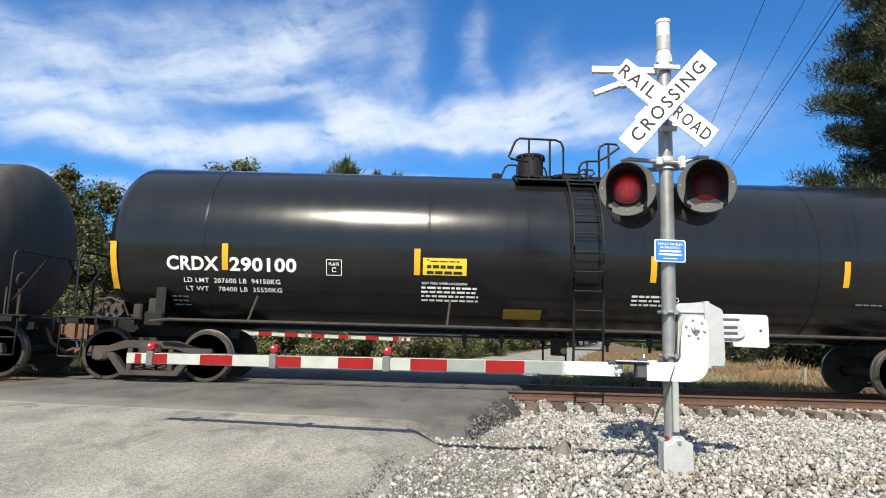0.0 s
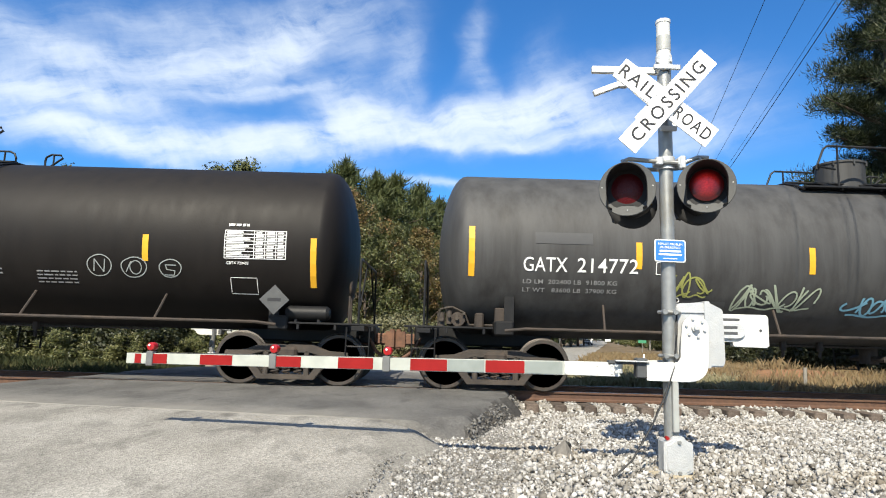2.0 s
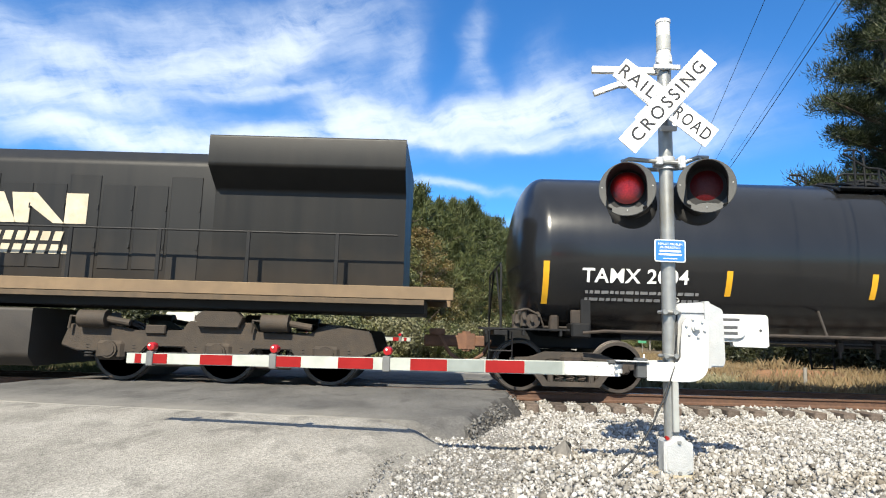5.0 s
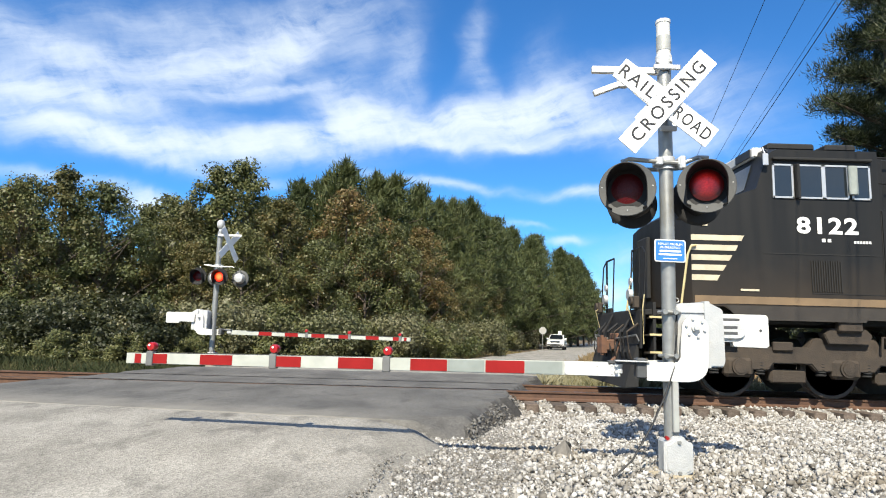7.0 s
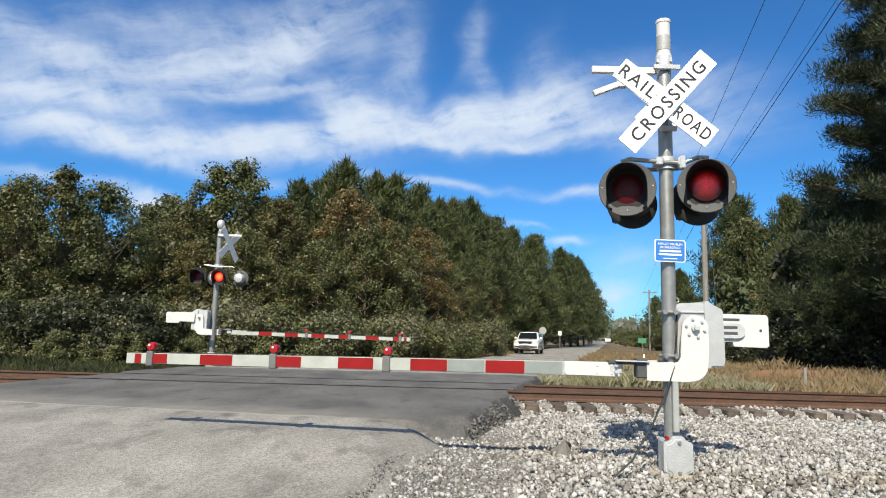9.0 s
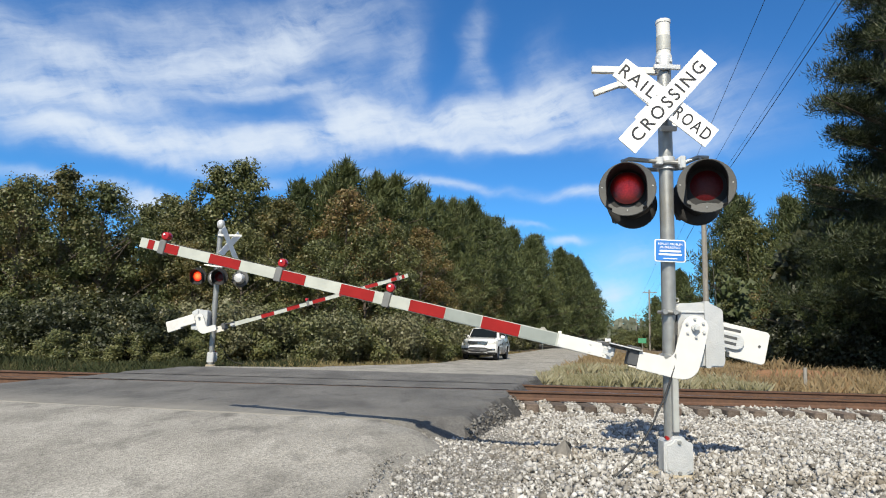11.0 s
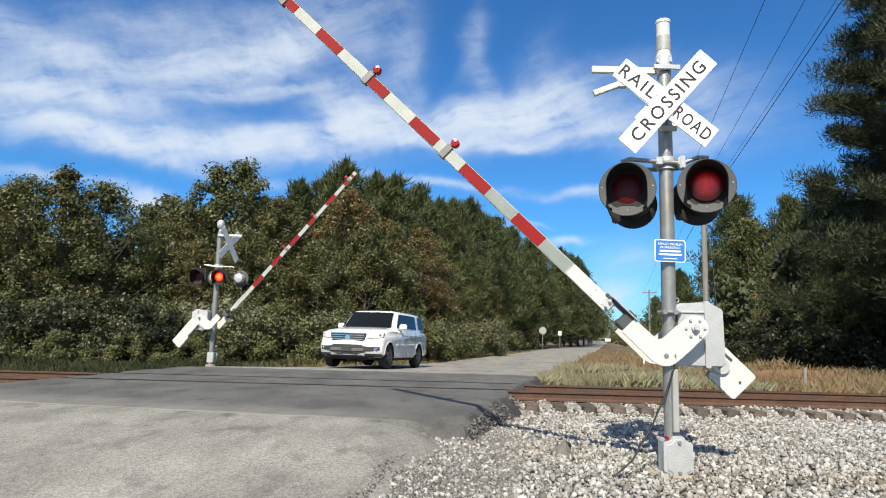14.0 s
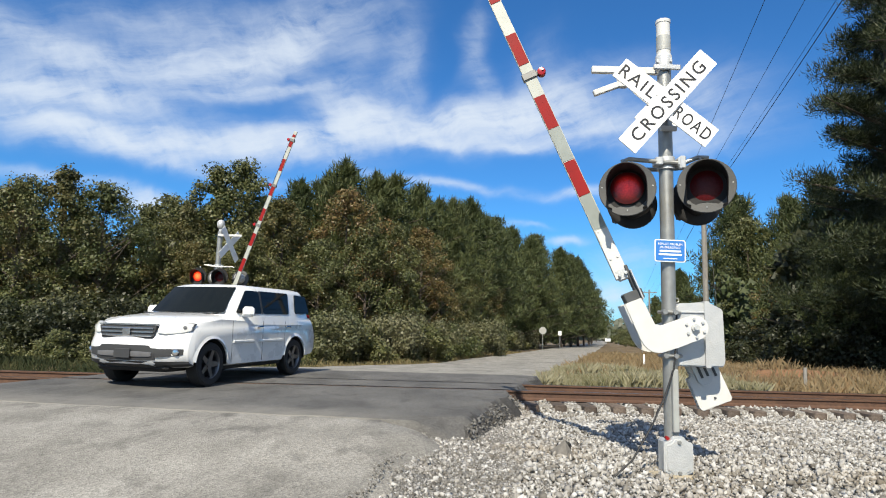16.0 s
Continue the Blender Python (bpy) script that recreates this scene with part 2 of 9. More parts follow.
CLAMPGREY = mat("dull_clamp_steel", (0.16, 0.16, 0.155), 0.5, 0.4, 0.15, 10)
HOODBLACK = mat("matt_black_hood_paint", (0.0042, 0.0042, 0.0049), 0.7, 0, 0.1)
LETTERDIM = mat("faded_white_stencil", (0.21, 0.21, 0.21), 0.6, 0, 0.2, 20)
YELLOW = mat("yellow_sheeting", (0.624, 0.3276, 0.0156), 0.45, 0, 0.06, 6)
YELLOWSIGN = mat("yellow_placard", (0.663, 0.468, 0.0234), 0.5, 0, 0.05, 6)
RAILSTEEL = mat("rail_rust", (0.077, 0.0385, 0.0231), 0.75, 0.1, 0.25, 18, 0.3, 80, (0.119, 0.063, 0.035), 0.6, 3)
RAILTOP = mat("rail_running_surface", (0.085, 0.07, 0.06), 0.4, 0.6, 0.15, 12)
TIEWOOD = mat("creosoted_timber", (0.077, 0.056, 0.0434), 0.9, 0, 0.35, 16, 0.6, 40, (0.168, 0.14, 0.1155), 0.5, 4, rand=0.3)
STONE = mat("limestone_ballast", (0.21, 0.1995, 0.182), 0.9, 0, 0.35, 30, 0.8, 60, (0.112, 0.098, 0.084), 0.5, 6)
REDLENS_OFF = mat("unlit_red_lens", (0.065, 0.004, 0.005), 0.16, 0, 0.25, 60, 0.3, 120, spec=0.25)
REDPLASTIC = mat("red_lamp_plastic", (0.294, 0.0084, 0.0105), 0.25, 0, 0.1, 12)
RUBBER = mat("tyre_rubber", (0.0126, 0.0126, 0.0133), 0.8, 0, 0.2, 14)
CABLE = mat("black_cable", (0.0084, 0.0084, 0.0091), 0.6)


# ================= mesh building =================
class Build:
    """Collects verts and faces of one mesh."""

    def __init__(self):
        self.v, self.f, self.m = [], [], []

    def add(self, verts, faces, mi=0, matrix=None):
        o = len(self.v)
        if matrix is not None:
            verts = [tuple(matrix @ Vector(p)) for p in verts]
        self.v += [tuple(p) for p in verts]
        self.f += [tuple(i + o for i in f) for f in faces]
        self.m += [mi] * len(faces)
        return self

    def box(self, c, s, b=0.0, mi=0, rot=None):
        """A box with chamfered edges, centre c, size s."""
        hx, hy, hz = s[0] / 2, s[1] / 2, s[2] / 2
        m = Matrix.Translation(c)
        if rot is not None:
            m = m @ Euler([radians(a) for a in rot]).to_matrix().to_4x4()
        if b <= 0:
            vs = [(x * hx, y * hy, z * hz) for x in (-1, 1) for y in (-1, 1) for z in (-1, 1)]
            fs = [(0, 1, 3, 2), (4, 6, 7, 5), (0, 4, 5, 1), (2, 3, 7, 6), (0, 2, 6, 4), (1, 5, 7, 3)]
            return self.add(vs, fs, mi, m)
        b = min(b, hx * 0.95, hy * 0.95, hz * 0.95)
        vs, idx = [], {}
        for sx, sy, sz in itertools.product((-1, 1), repeat=3):
            for k in range(3):
                p = [sx * hx, sy * hy, sz * hz]
                for j in range(3):
                    if j != k:
                        p[j] -= (sx, sy, sz)[j] * b
                idx[(sx, sy, sz, k)] = len(vs)
                vs.append(tuple(p))
        fs = []
        for k in range(3):
            a1, a2 = [j for j in range(3) if j != k]
            for s0 in (-1, 1):
                ring = []
                for u, w in ((-1, -1), (1, -1), (1, 1), (-1, 1)):
                    g = [0, 0, 0]
                    g[k], g[a1], g[a2] = s0, u, w
                    ring.append(idx[(*g, k)])
                fs.append(tuple(ring) if (s0 > 0) == (k != 1) else tuple(reversed(ring)))
        for k in range(3):
            a1, a2 = [j for j in range(3) if j != k]
            for u, w in itertools.product((-1, 1), repeat=2):
                g0, g1 = [0, 0, 0], [0, 0, 0]
                g0[k], g1[k] = -1, 1
                g0[a1] = g1[a1] = u
                g0[a2] = g1[a2] = w
                fs.append((idx[(*g0, a1)], idx[(*g1, a1)], idx[(*g1, a2)], idx[(*g0, a2)]))
        for g in itertools.product((-1, 1), repeat=3):
            fs.append(tuple(idx[(*g, k)] for k in range(3)))
        return self.add(vs, fs, mi, m)

    def cyl(self, p0, p1, r, seg=14, r2=None, mi=0, caps=True):
        p0, p1 = Vector(p0), Vector(p1)
        r2 = r if r2 is None else r2
        q = (p1 - p0).to_track_quat("Z", "Y")
        vs = []
        for p, rr in ((p0, r), (p1, r2)):
            for i in range(seg):
                a = 2 * math.pi * i / seg
                vs.append(tuple(p + q @ Vector((rr * math.cos(a), rr * math.sin(a), 0))))
        fs = [(i, (i + 1) % seg, seg + (i + 1) % seg, seg + i) for i in range(seg)]
        if caps:
            fs += [tuple(reversed(range(seg))), tuple(range(seg, 2 * seg))]
        return self.add(vs, fs, mi)

    def tube(self, pts, r, seg=8, mi=0, closed=False):
        pts = [Vector(p) for p in pts]
        n = len(pts)
        vs, fs = [], []
        for i, p in enumerate(pts):
            a = pts[(i - 1) % n] if (closed or i > 0) else p
            b = pts[(i + 1) % n] if (closed or i < n - 1) else p
            q = (b - a).to_track_quat("Z", "Y")
            for k in range(seg):
                t = 2 * math.pi * k / seg
                vs.append(tuple(p + q @ Vector((r * math.cos(t), r * math.sin(t), 0))))
        for i in range(n if closed else n - 1):
            j = (i + 1) % n
            for k in range(seg):
                fs.append((i * seg + k, i * seg + (k + 1) % seg, j * seg + (k + 1) % seg, j * seg + k))
        if not closed:
            fs += [tuple(reversed(range(seg))), tuple(range((n - 1) * seg, n * seg))]
        return self.add(vs, fs, mi)

    def lathe(self, prof, seg=24, matrix=None, mi=0, caps=True):
        """A turned shape round z from (radius, height) pairs."""
        vs, fs = [], []
        for r, z in prof:
            for i in range(seg):
                a = 2 * math.pi * i / seg
                vs.append((r * math.cos(a), r * math.sin(a), z))
        for k in range(len(prof) - 1):
            for i in range(seg):
                j = (i + 1) % seg
                fs.append((k * seg + i, k * seg + j, (k + 1) * seg + j, (k + 1) * seg + i))
        if caps and prof[0][0] > 1e-4:
            fs.append(tuple(reversed(range(seg))))
        if caps and prof[-1][0] > 1e-4:
            fs.append(tuple(range((len(prof) - 1) * seg, len(prof) * seg)))
        return self.add(vs, fs, mi, matrix)

    def prism(self, poly, a, b, plane="xz", mi=0, matrix=None):
        """A flat outline pushed from a to b across its plane."""
        n = len(poly)

        def put(u, w, d):
            return {"xz": (u, d, w), "xy": (u, w, d), "yz": (d, u, w)}[plane]
        vs = [put(u, w, a) for u, w in poly] + [put(u, w, b) for u, w in poly]
        fs = [tuple(range(n)), tuple(reversed(range(n, 2 * n)))]
        fs += [((i + 1) % n, i, n + i, n + (i + 1) % n) for i in range(n)]
        return self.add(vs, fs, mi, matrix)

    def make(self, name, materials, parent=None, label="", angle=35, bevel=0.0, at=None):
        me = bpy.data.meshes.new(name)
        me.from_pydata(self.v, [], self.f)
        if not isinstance(materials, (list, tuple)):
            materials = [materials]
        for m in materials:
            me.materials.append(m)
        if len(materials) > 1:
            me.polygons.foreach_set("material_index", self.m)
        bm = bmesh.new()
        bm.from_mesh(me)
        bmesh.ops.recalc_face_normals(bm, faces=bm.faces)
        if bevel:
            sharp = [e for e in bm.edges if len(e.link_faces) == 2 and e.calc_face_angle(0) > radians(30)]
            bmesh.ops.bevel(bm, geom=sharp, offset=bevel, segments=2, affect="EDGES", clamp_overlap=True)
        bm.to_mesh(me)
        bm.free()
        if angle:
            me.shade_smooth()
            me.set_sharp_from_angle(angle=radians(angle))
        ob = new(name, me)
        if parent is not None:
            ob.parent = parent
        if at is not None:
            ob.matrix_basis = at
        if label:
            tagged(ob, label)
        return ob


def thing(name, m, label, category, group="", kind=""):
    e = new(name)
    e.matrix_basis = m
    e.empty_display_size = 0.3
    return tagged(e, label, category, group, kind)


def arc(cx, cz, r, a0, a1, n):
    return [(cx + r * math.cos(radians(a0 + (a1 - a0) * i / n)), cz + r * math.sin(radians(a0 + (a1 - a0) * i / n))) for i in range(n + 1)]


def round_poly(pts, r, n=4):
    """An outline with its corners rounded."""
    out = []
    k = len(pts)
    for i in range(k):
        p, a, b = Vector(pts[i]), Vector(pts[i - 1]), Vector(pts[(i + 1) % k])
        ra = min(r, (a - p).length * 0.45, (b - p).length * 0.45)
        s, e = p + (a - p).normalized() * ra, p + (b - p).normalized() * ra
        for j in range(n + 1):
            t = j / n
            out.append(tuple((1 - t) ** 2 * s + 2 * t * (1 - t) * p + t * t * e))
    return out


@functools.lru_cache(maxsize=None)
def text_shape(words, size, spacing=1.0, bold=0.0):
    """Flat verts and faces of lettering, centred on its middle, in the built-in font."""
    cu = bpy.data.curves.new("lettering", "FONT")
    cu.body, cu.size, cu.align_x, cu.align_y = words, size, "CENTER", "CENTER"
    cu.space_character, cu.space_line, cu.offset, cu.resolution_u = spacing, 0.85, bold, 3
    ob = bpy.data.objects.new("lettering", cu)
    scene.collection.objects.link(ob)
    me = bpy.data.meshes.new_from_object(ob)
    vs = [tuple(v.co) for v in me.vertices]
    fs = [tuple(p.vertices) for p in me.polygons]
    bpy.data.objects.remove(ob)
    bpy.data.curves.remove(cu)
    bpy.data.meshes.remove(me)
    return vs, fs


def fitted_text(words, width, height, spacing=1.0, bold=0.0):
    vs, fs = text_shape(words, 1.0, spacing, bold)
    xs, ys = [v[0] for v in vs], [v[1] for v in vs]
    sx, sy = width / (max(xs) - min(xs)), height / (max(ys) - min(ys))
    mx, my = (max(xs) + min(xs)) / 2, (max(ys) + min(ys)) / 2
    return [((x - mx) * sx, (y - my) * sy) for x, y, _ in vs], fs


# ================= ground, road, track =================
def lerp_table(table, v):
    return float(np.interp(v, [a for a, _ in table], [b for _, b in table]))


OFF_Z = ((-300, -0.6), (-60, -0.6), (0, -0.42), (5.85, -0.215), (9, -0.29), (10.2, -0.34), (10.9, -0.36), (13.6, -0.36), (14.2, -0.36), (16, -0.36), (19, -0.30), (30, -0.5), (60, -0.7), (150, -1.0), (4000, -1.0))
ROAD_Z = ((-300, -0.5), (-60, -0.5), (0, -0.36), (4, -0.25), (5.5, -0.17), (6.5, -0.09), (7.5, -0.06), (9.5, -0.045), (10.8, -0.03), (11.5, -0.012), (13.0, -0.006), (13.7, 0.03), (15.4, 0.035), (19, -0.14), (30, -0.42), (60, -0.6), (150, -0.88), (4000, -0.88))
ROAD_W = ((-60, 7.6), (7, 7.6), (16, 7.5), (26, 5.9), (4000, 5.9))
RAIL_NEAR, RAIL_FAR, TRACK = 11.5, 12.935, 12.22


def road_right(y):
    return 0.95 + 0.275 * (y - 12.0) + 0.13 * max(0.0, 8.0 - max(y, 3.0))


def road_left(y):
    return road_right(y) - lerp_table(ROAD_W, y)


def road_z(y):
    return lerp_table(ROAD_Z, y)


def ground_z(x, y):
    off = lerp_table(OFF_Z, y)
    if -60 < y < 400:
        inside = min(x - road_left(y), road_right(y) - x)
        w = float(np.interp(y, (6.8, 8.6), (1.3, 0.5)))
        k = max(0.0, min(1.0, 0.3 + inside / w))
        off = off * (1 - k) + (road_z(y) - 0.06) * k
    if 17.0 < y < 27.0 and 5.0 < x < 20.0:
        off += 0.42 * math.exp(-((x - 12.6) / 3.2) ** 2 - ((y - 22.3) / 1.5) ** 2)
    if y < 60:
        off += 0.02 * noise.noise((x * 0.7, y * 0.7, 3.0))
    return off


def ground_material():
    m = bpy.data.materials.new("gravel_and_dry_earth")
    m.use_nodes = True
    n, l = m.node_tree.nodes, m.node_tree.links
    bsdf = n["Principled BSDF"]
    bsdf.inputs["Roughness"].default_value = 0.92
    co = n.new("ShaderNodeTexCoord")
    sep = n.new("ShaderNodeSeparateXYZ")
    l.new(co.outputs["Object"], sep.inputs[0])
    cell = n.new("ShaderNodeTexVoronoi")
    cell.inputs["Scale"].default_value = 22
    l.new(co.outputs["Object"], cell.inputs["Vector"])
    big = n.new("ShaderNodeTexNoise")
    big.inputs["Scale"].default_value, big.inputs["Detail"].default_value = 0.55, 6
    l.new(co.outputs["Object"], big.inputs["Vector"])
    stone = n.new("ShaderNodeValToRGB")
    l.new(cell.outputs["Color"], stone.inputs["Fac"])
    e = stone.color_ramp.elements
    e[0].color, e[1].color = (0.084, 0.0756, 0.063, 1), (0.252, 0.2415, 0.2205, 1)
    sand = n.new("ShaderNodeMix")
    sand.data_type = "RGBA"
    sand.inputs["B"].default_value = (0.252, 0.203, 0.133, 1)
    mr = n.new("ShaderNodeMapRange")
    mr.inputs["From Min"].default_value, mr.inputs["From Max"].default_value = 0.5, 0.66
    mr.inputs["To Max"].default_value = 0.6
    l.new(big.outputs["Fac"], mr.inputs["Value"])
    l.new(mr.outputs["Result"], sand.inputs["Factor"])
    l.new(stone.outputs["Color"], sand.inputs["A"])
    # grey asphalt crumbs along the road's edge
    line = n.new("ShaderNodeMath")
    line.operation = "MULTIPLY_ADD"
    l.new(sep.outputs[1], line.inputs[0])
    line.inputs[1].default_value = -0.145
    l.new(sep.outputs[0], line.inputs[2])
    crumb = n.new("ShaderNodeMapRange")
    crumb.inputs["From Min"].default_value, crumb.inputs["From Max"].default_value = 0.25, -0.75
    crumb.inputs["To Max"].default_value = 0.85
    l.new(line.outputs[0], crumb.inputs["Value"])
    grit = n.new("ShaderNodeMix")
    grit.data_type = "RGBA"
    l.new(crumb.outputs["Result"], grit.inputs["Factor"])
    l.new(sand.outputs["Result"], grit.inputs["A"])
    grit.inputs["B"].default_value = (0.119, 0.1155, 0.1085, 1)
    sand = grit
    # earth and dead grass beyond the ballast
    soil = n.new("ShaderNodeValToRGB")
    l.new(big.outputs["Fac"], soil.inputs["Fac"])
    s = soil.color_ramp.elements
    s[0].position, s[1].position = 0.3, 0.7
    s[0].color, s[1].color = (0.07, 0.0525, 0.028, 1), (0.161, 0.112, 0.056, 1)
    wob = n.new("ShaderNodeMath")
    wob.operation = "MULTIPLY_ADD"
    l.new(big.outputs["Fac"], wob.inputs[0])
    wob.inputs[1].default_value = 2.0
    l.new(sep.outputs[1], wob.inputs[2])
    edge = n.new("ShaderNodeMapRange")
    edge.inputs["From Min"].default_value, edge.inputs["From Max"].default_value = 16.3, 17.2
    l.new(wob.outputs[0], edge.inputs["Value"])
    mix = n.new("ShaderNodeMix")
    mix.data_type = "RGBA"
    l.new(edge.outputs["Result"], mix.inputs["Factor"])
    l.new(sand.outputs["Result"], mix.inputs["A"])
    l.new(soil.outputs["Color"], mix.inputs["B"])
    # bare orange clay on the bank beyond the track
    off = n.new("ShaderNodeVectorMath")
    off.operation = "SUBTRACT"
    l.new(co.outputs["Object"], off.inputs[0])
    off.inputs[1].default_value = (12.6, 21.6, 0)
    squash = n.new("ShaderNodeVectorMath")
    squash.operation = "MULTIPLY"
    l.new(off.outputs[0], squash.inputs[0])
    squash.inputs[1].default_value = (0.33, 0.6, 0)
    reach = n.new("ShaderNodeVectorMath")
    reach.operation = "LENGTH"
    l.new(squash.outputs[0], reach.inputs[0])
    rough_edge = n.new("ShaderNodeMath")
    rough_edge.operation = "MULTIPLY_ADD"
    l.new(stone.inputs["Fac"].links[0].from_socket, rough_edge.inputs[0])
    rough_edge.inputs[1].default_value = 1.0
    l.new(reach.outputs["Value"], rough_edge.inputs[2])
    bare = n.new("ShaderNodeMapRange")
    bare.inputs["From Min"].default_value, bare.inputs["From Max"].default_value = 1.5, 0.9
    l.new(rough_edge.outputs[0], bare.inputs["Value"])
    clay_mix = n.new("ShaderNodeMix")
    clay_mix.data_type = "RGBA"
    l.new(bare.outputs["Result"], clay_mix.inputs["Factor"])
    l.new(mix.outputs["Result"], clay_mix.inputs["A"])
    clay_mix.inputs["B"].default_value = (0.23, 0.115, 0.055, 1)
    l.new(clay_mix.outputs["Result"], bsdf.inputs["Base Color"])
    b = n.new("ShaderNodeBump")
    b.inputs["Strength"].default_value, b.inputs["Distance"].default_value = 0.7, 0.03
    l.new(cell.outputs["Distance"], b.inputs["Height"])
    l.new(b.outputs[0], bsdf.inputs["Normal"])
    return m


def asphalt_material(name, dark, light, patch, patch_amt, fleck):
    m = bpy.data.materials.new(name)
    m.use_nodes = True
    n, l = m.node_tree.nodes, m.node_tree.links
    bsdf = n["Principled BSDF"]
    bsdf.inputs["Roughness"].default_value = 0.88
    co = n.new("ShaderNodeTexCoord")
    stretch = n.new("ShaderNodeMapping")
    stretch.inputs["Rotation"].default_value = (0, 0, radians(-15))
    stretch.inputs["Scale"].default_value = (1.0, 0.55, 1)
    l.new(co.outputs["Object"], stretch.inputs["Vector"])
    grain = n.new("ShaderNodeTexVoronoi")
    grain.inputs["Scale"].default_value = 62
    l.new(co.outputs["Object"], grain.inputs["Vector"])
    big = n.new("ShaderNodeTexNoise")
    big.inputs["Scale"].default_value, big.inputs["Detail"].default_value = 1.1, 9
    big.inputs["Roughness"].default_value = 0.62
    l.new(stretch.outputs[0], big.inputs["Vector"])
    ramp = n.new("ShaderNodeValToRGB")
    l.new(big.outputs["Fac"], ramp.inputs["Fac"])
    e = ramp.color_ramp.elements
    e[0].position, e[1].position = 0.34, 0.62
    e[0].color, e[1].color = (*dark, 1), (*light, 1)
    stain = n.new("ShaderNodeTexNoise")
    stain.inputs["Scale"].default_value, stain.inputs["Detail"].default_value = 2.7, 5
    l.new(stretch.outputs[0], stain.inputs["Vector"])
    sm = n.new("ShaderNodeMapRange")
    sm.inputs["From Min"].default_value, sm.inputs["From Max"].default_value = 0.55, 0.72
    sm.inputs["To Max"].default_value = patch_amt
    l.new(stain.outputs["Fac"], sm.inputs["Value"])
    mx = n.new("ShaderNodeMix")
    mx.data_type = "RGBA"
    l.new(sm.outputs["Result"], mx.inputs["Factor"])
    l.new(ramp.outputs["Color"], mx.inputs["A"])
    mx.inputs["B"].default_value = (*patch, 1)
    pit = n.new("ShaderNodeTexNoise")
    pit.inputs["Scale"].default_value, pit.inputs["Detail"].default_value = 16, 6
    pit.inputs["Roughness"].default_value = 0.75
    l.new(co.outputs["Object"], pit.inputs["Vector"])
    pm = n.new("ShaderNodeMapRange")
    pm.inputs["From Min"].default_value, pm.inputs["From Max"].default_value = 0.56, 0.72
    pm.inputs["To Max"].default_value = 0.7
    l.new(pit.outputs["Fac"], pm.inputs["Value"])
    mx2 = n.new("ShaderNodeMix")
    mx2.data_type = "RGBA"
    l.new(pm.outputs["Result"], mx2.inputs["Factor"])
    l.new(mx.outputs["Result"], mx2.inputs["A"])
    mx2.inputs["B"].default_value = (*patch, 1)
    mx = mx2
    hsv = n.new("ShaderNodeHueSaturation")
    fm = n.new("ShaderNodeMapRange")
    fm.inputs["To Min"].default_value, fm.inputs["To Max"].default_value = 1 - fleck, 1 + fleck
    bw = n.new("ShaderNodeRGBToBW")
    l.new(grain.outputs["Color"], bw.inputs[0])
    l.new(bw.outputs[0], fm.inputs["Value"])
    l.new(fm.outputs["Result"], hsv.inputs["Value"])
    l.new(mx.outputs["Result"], hsv.inputs["Color"])
    l.new(hsv.outputs[0], bsdf.inputs["Base Color"])
    b = n.new("ShaderNodeBump")
    b.inputs["Strength"].default_value, b.inputs["Distance"].default_value = 0.5, 0.012
    l.new(grain.outputs["Distance"], b.inputs["Height"])
    l.new(b.outputs[0], bsdf.inputs["Normal"])
    return m


OLD_ASPHALT = asphalt_material("worn_pale_asphalt", (0.1641, 0.1546, 0.1356), (0.2734, 0.2596, 0.2326), (0.0933, 0.0875, 0.0773), 0.85, 0.42)
NEW_ASPHALT = asphalt_material("dark_patched_asphalt", (0.0644, 0.0618, 0.0586), (0.1094, 0.1055, 0.0996), (0.0404, 0.0378, 0.0358), 0.7, 0.35)


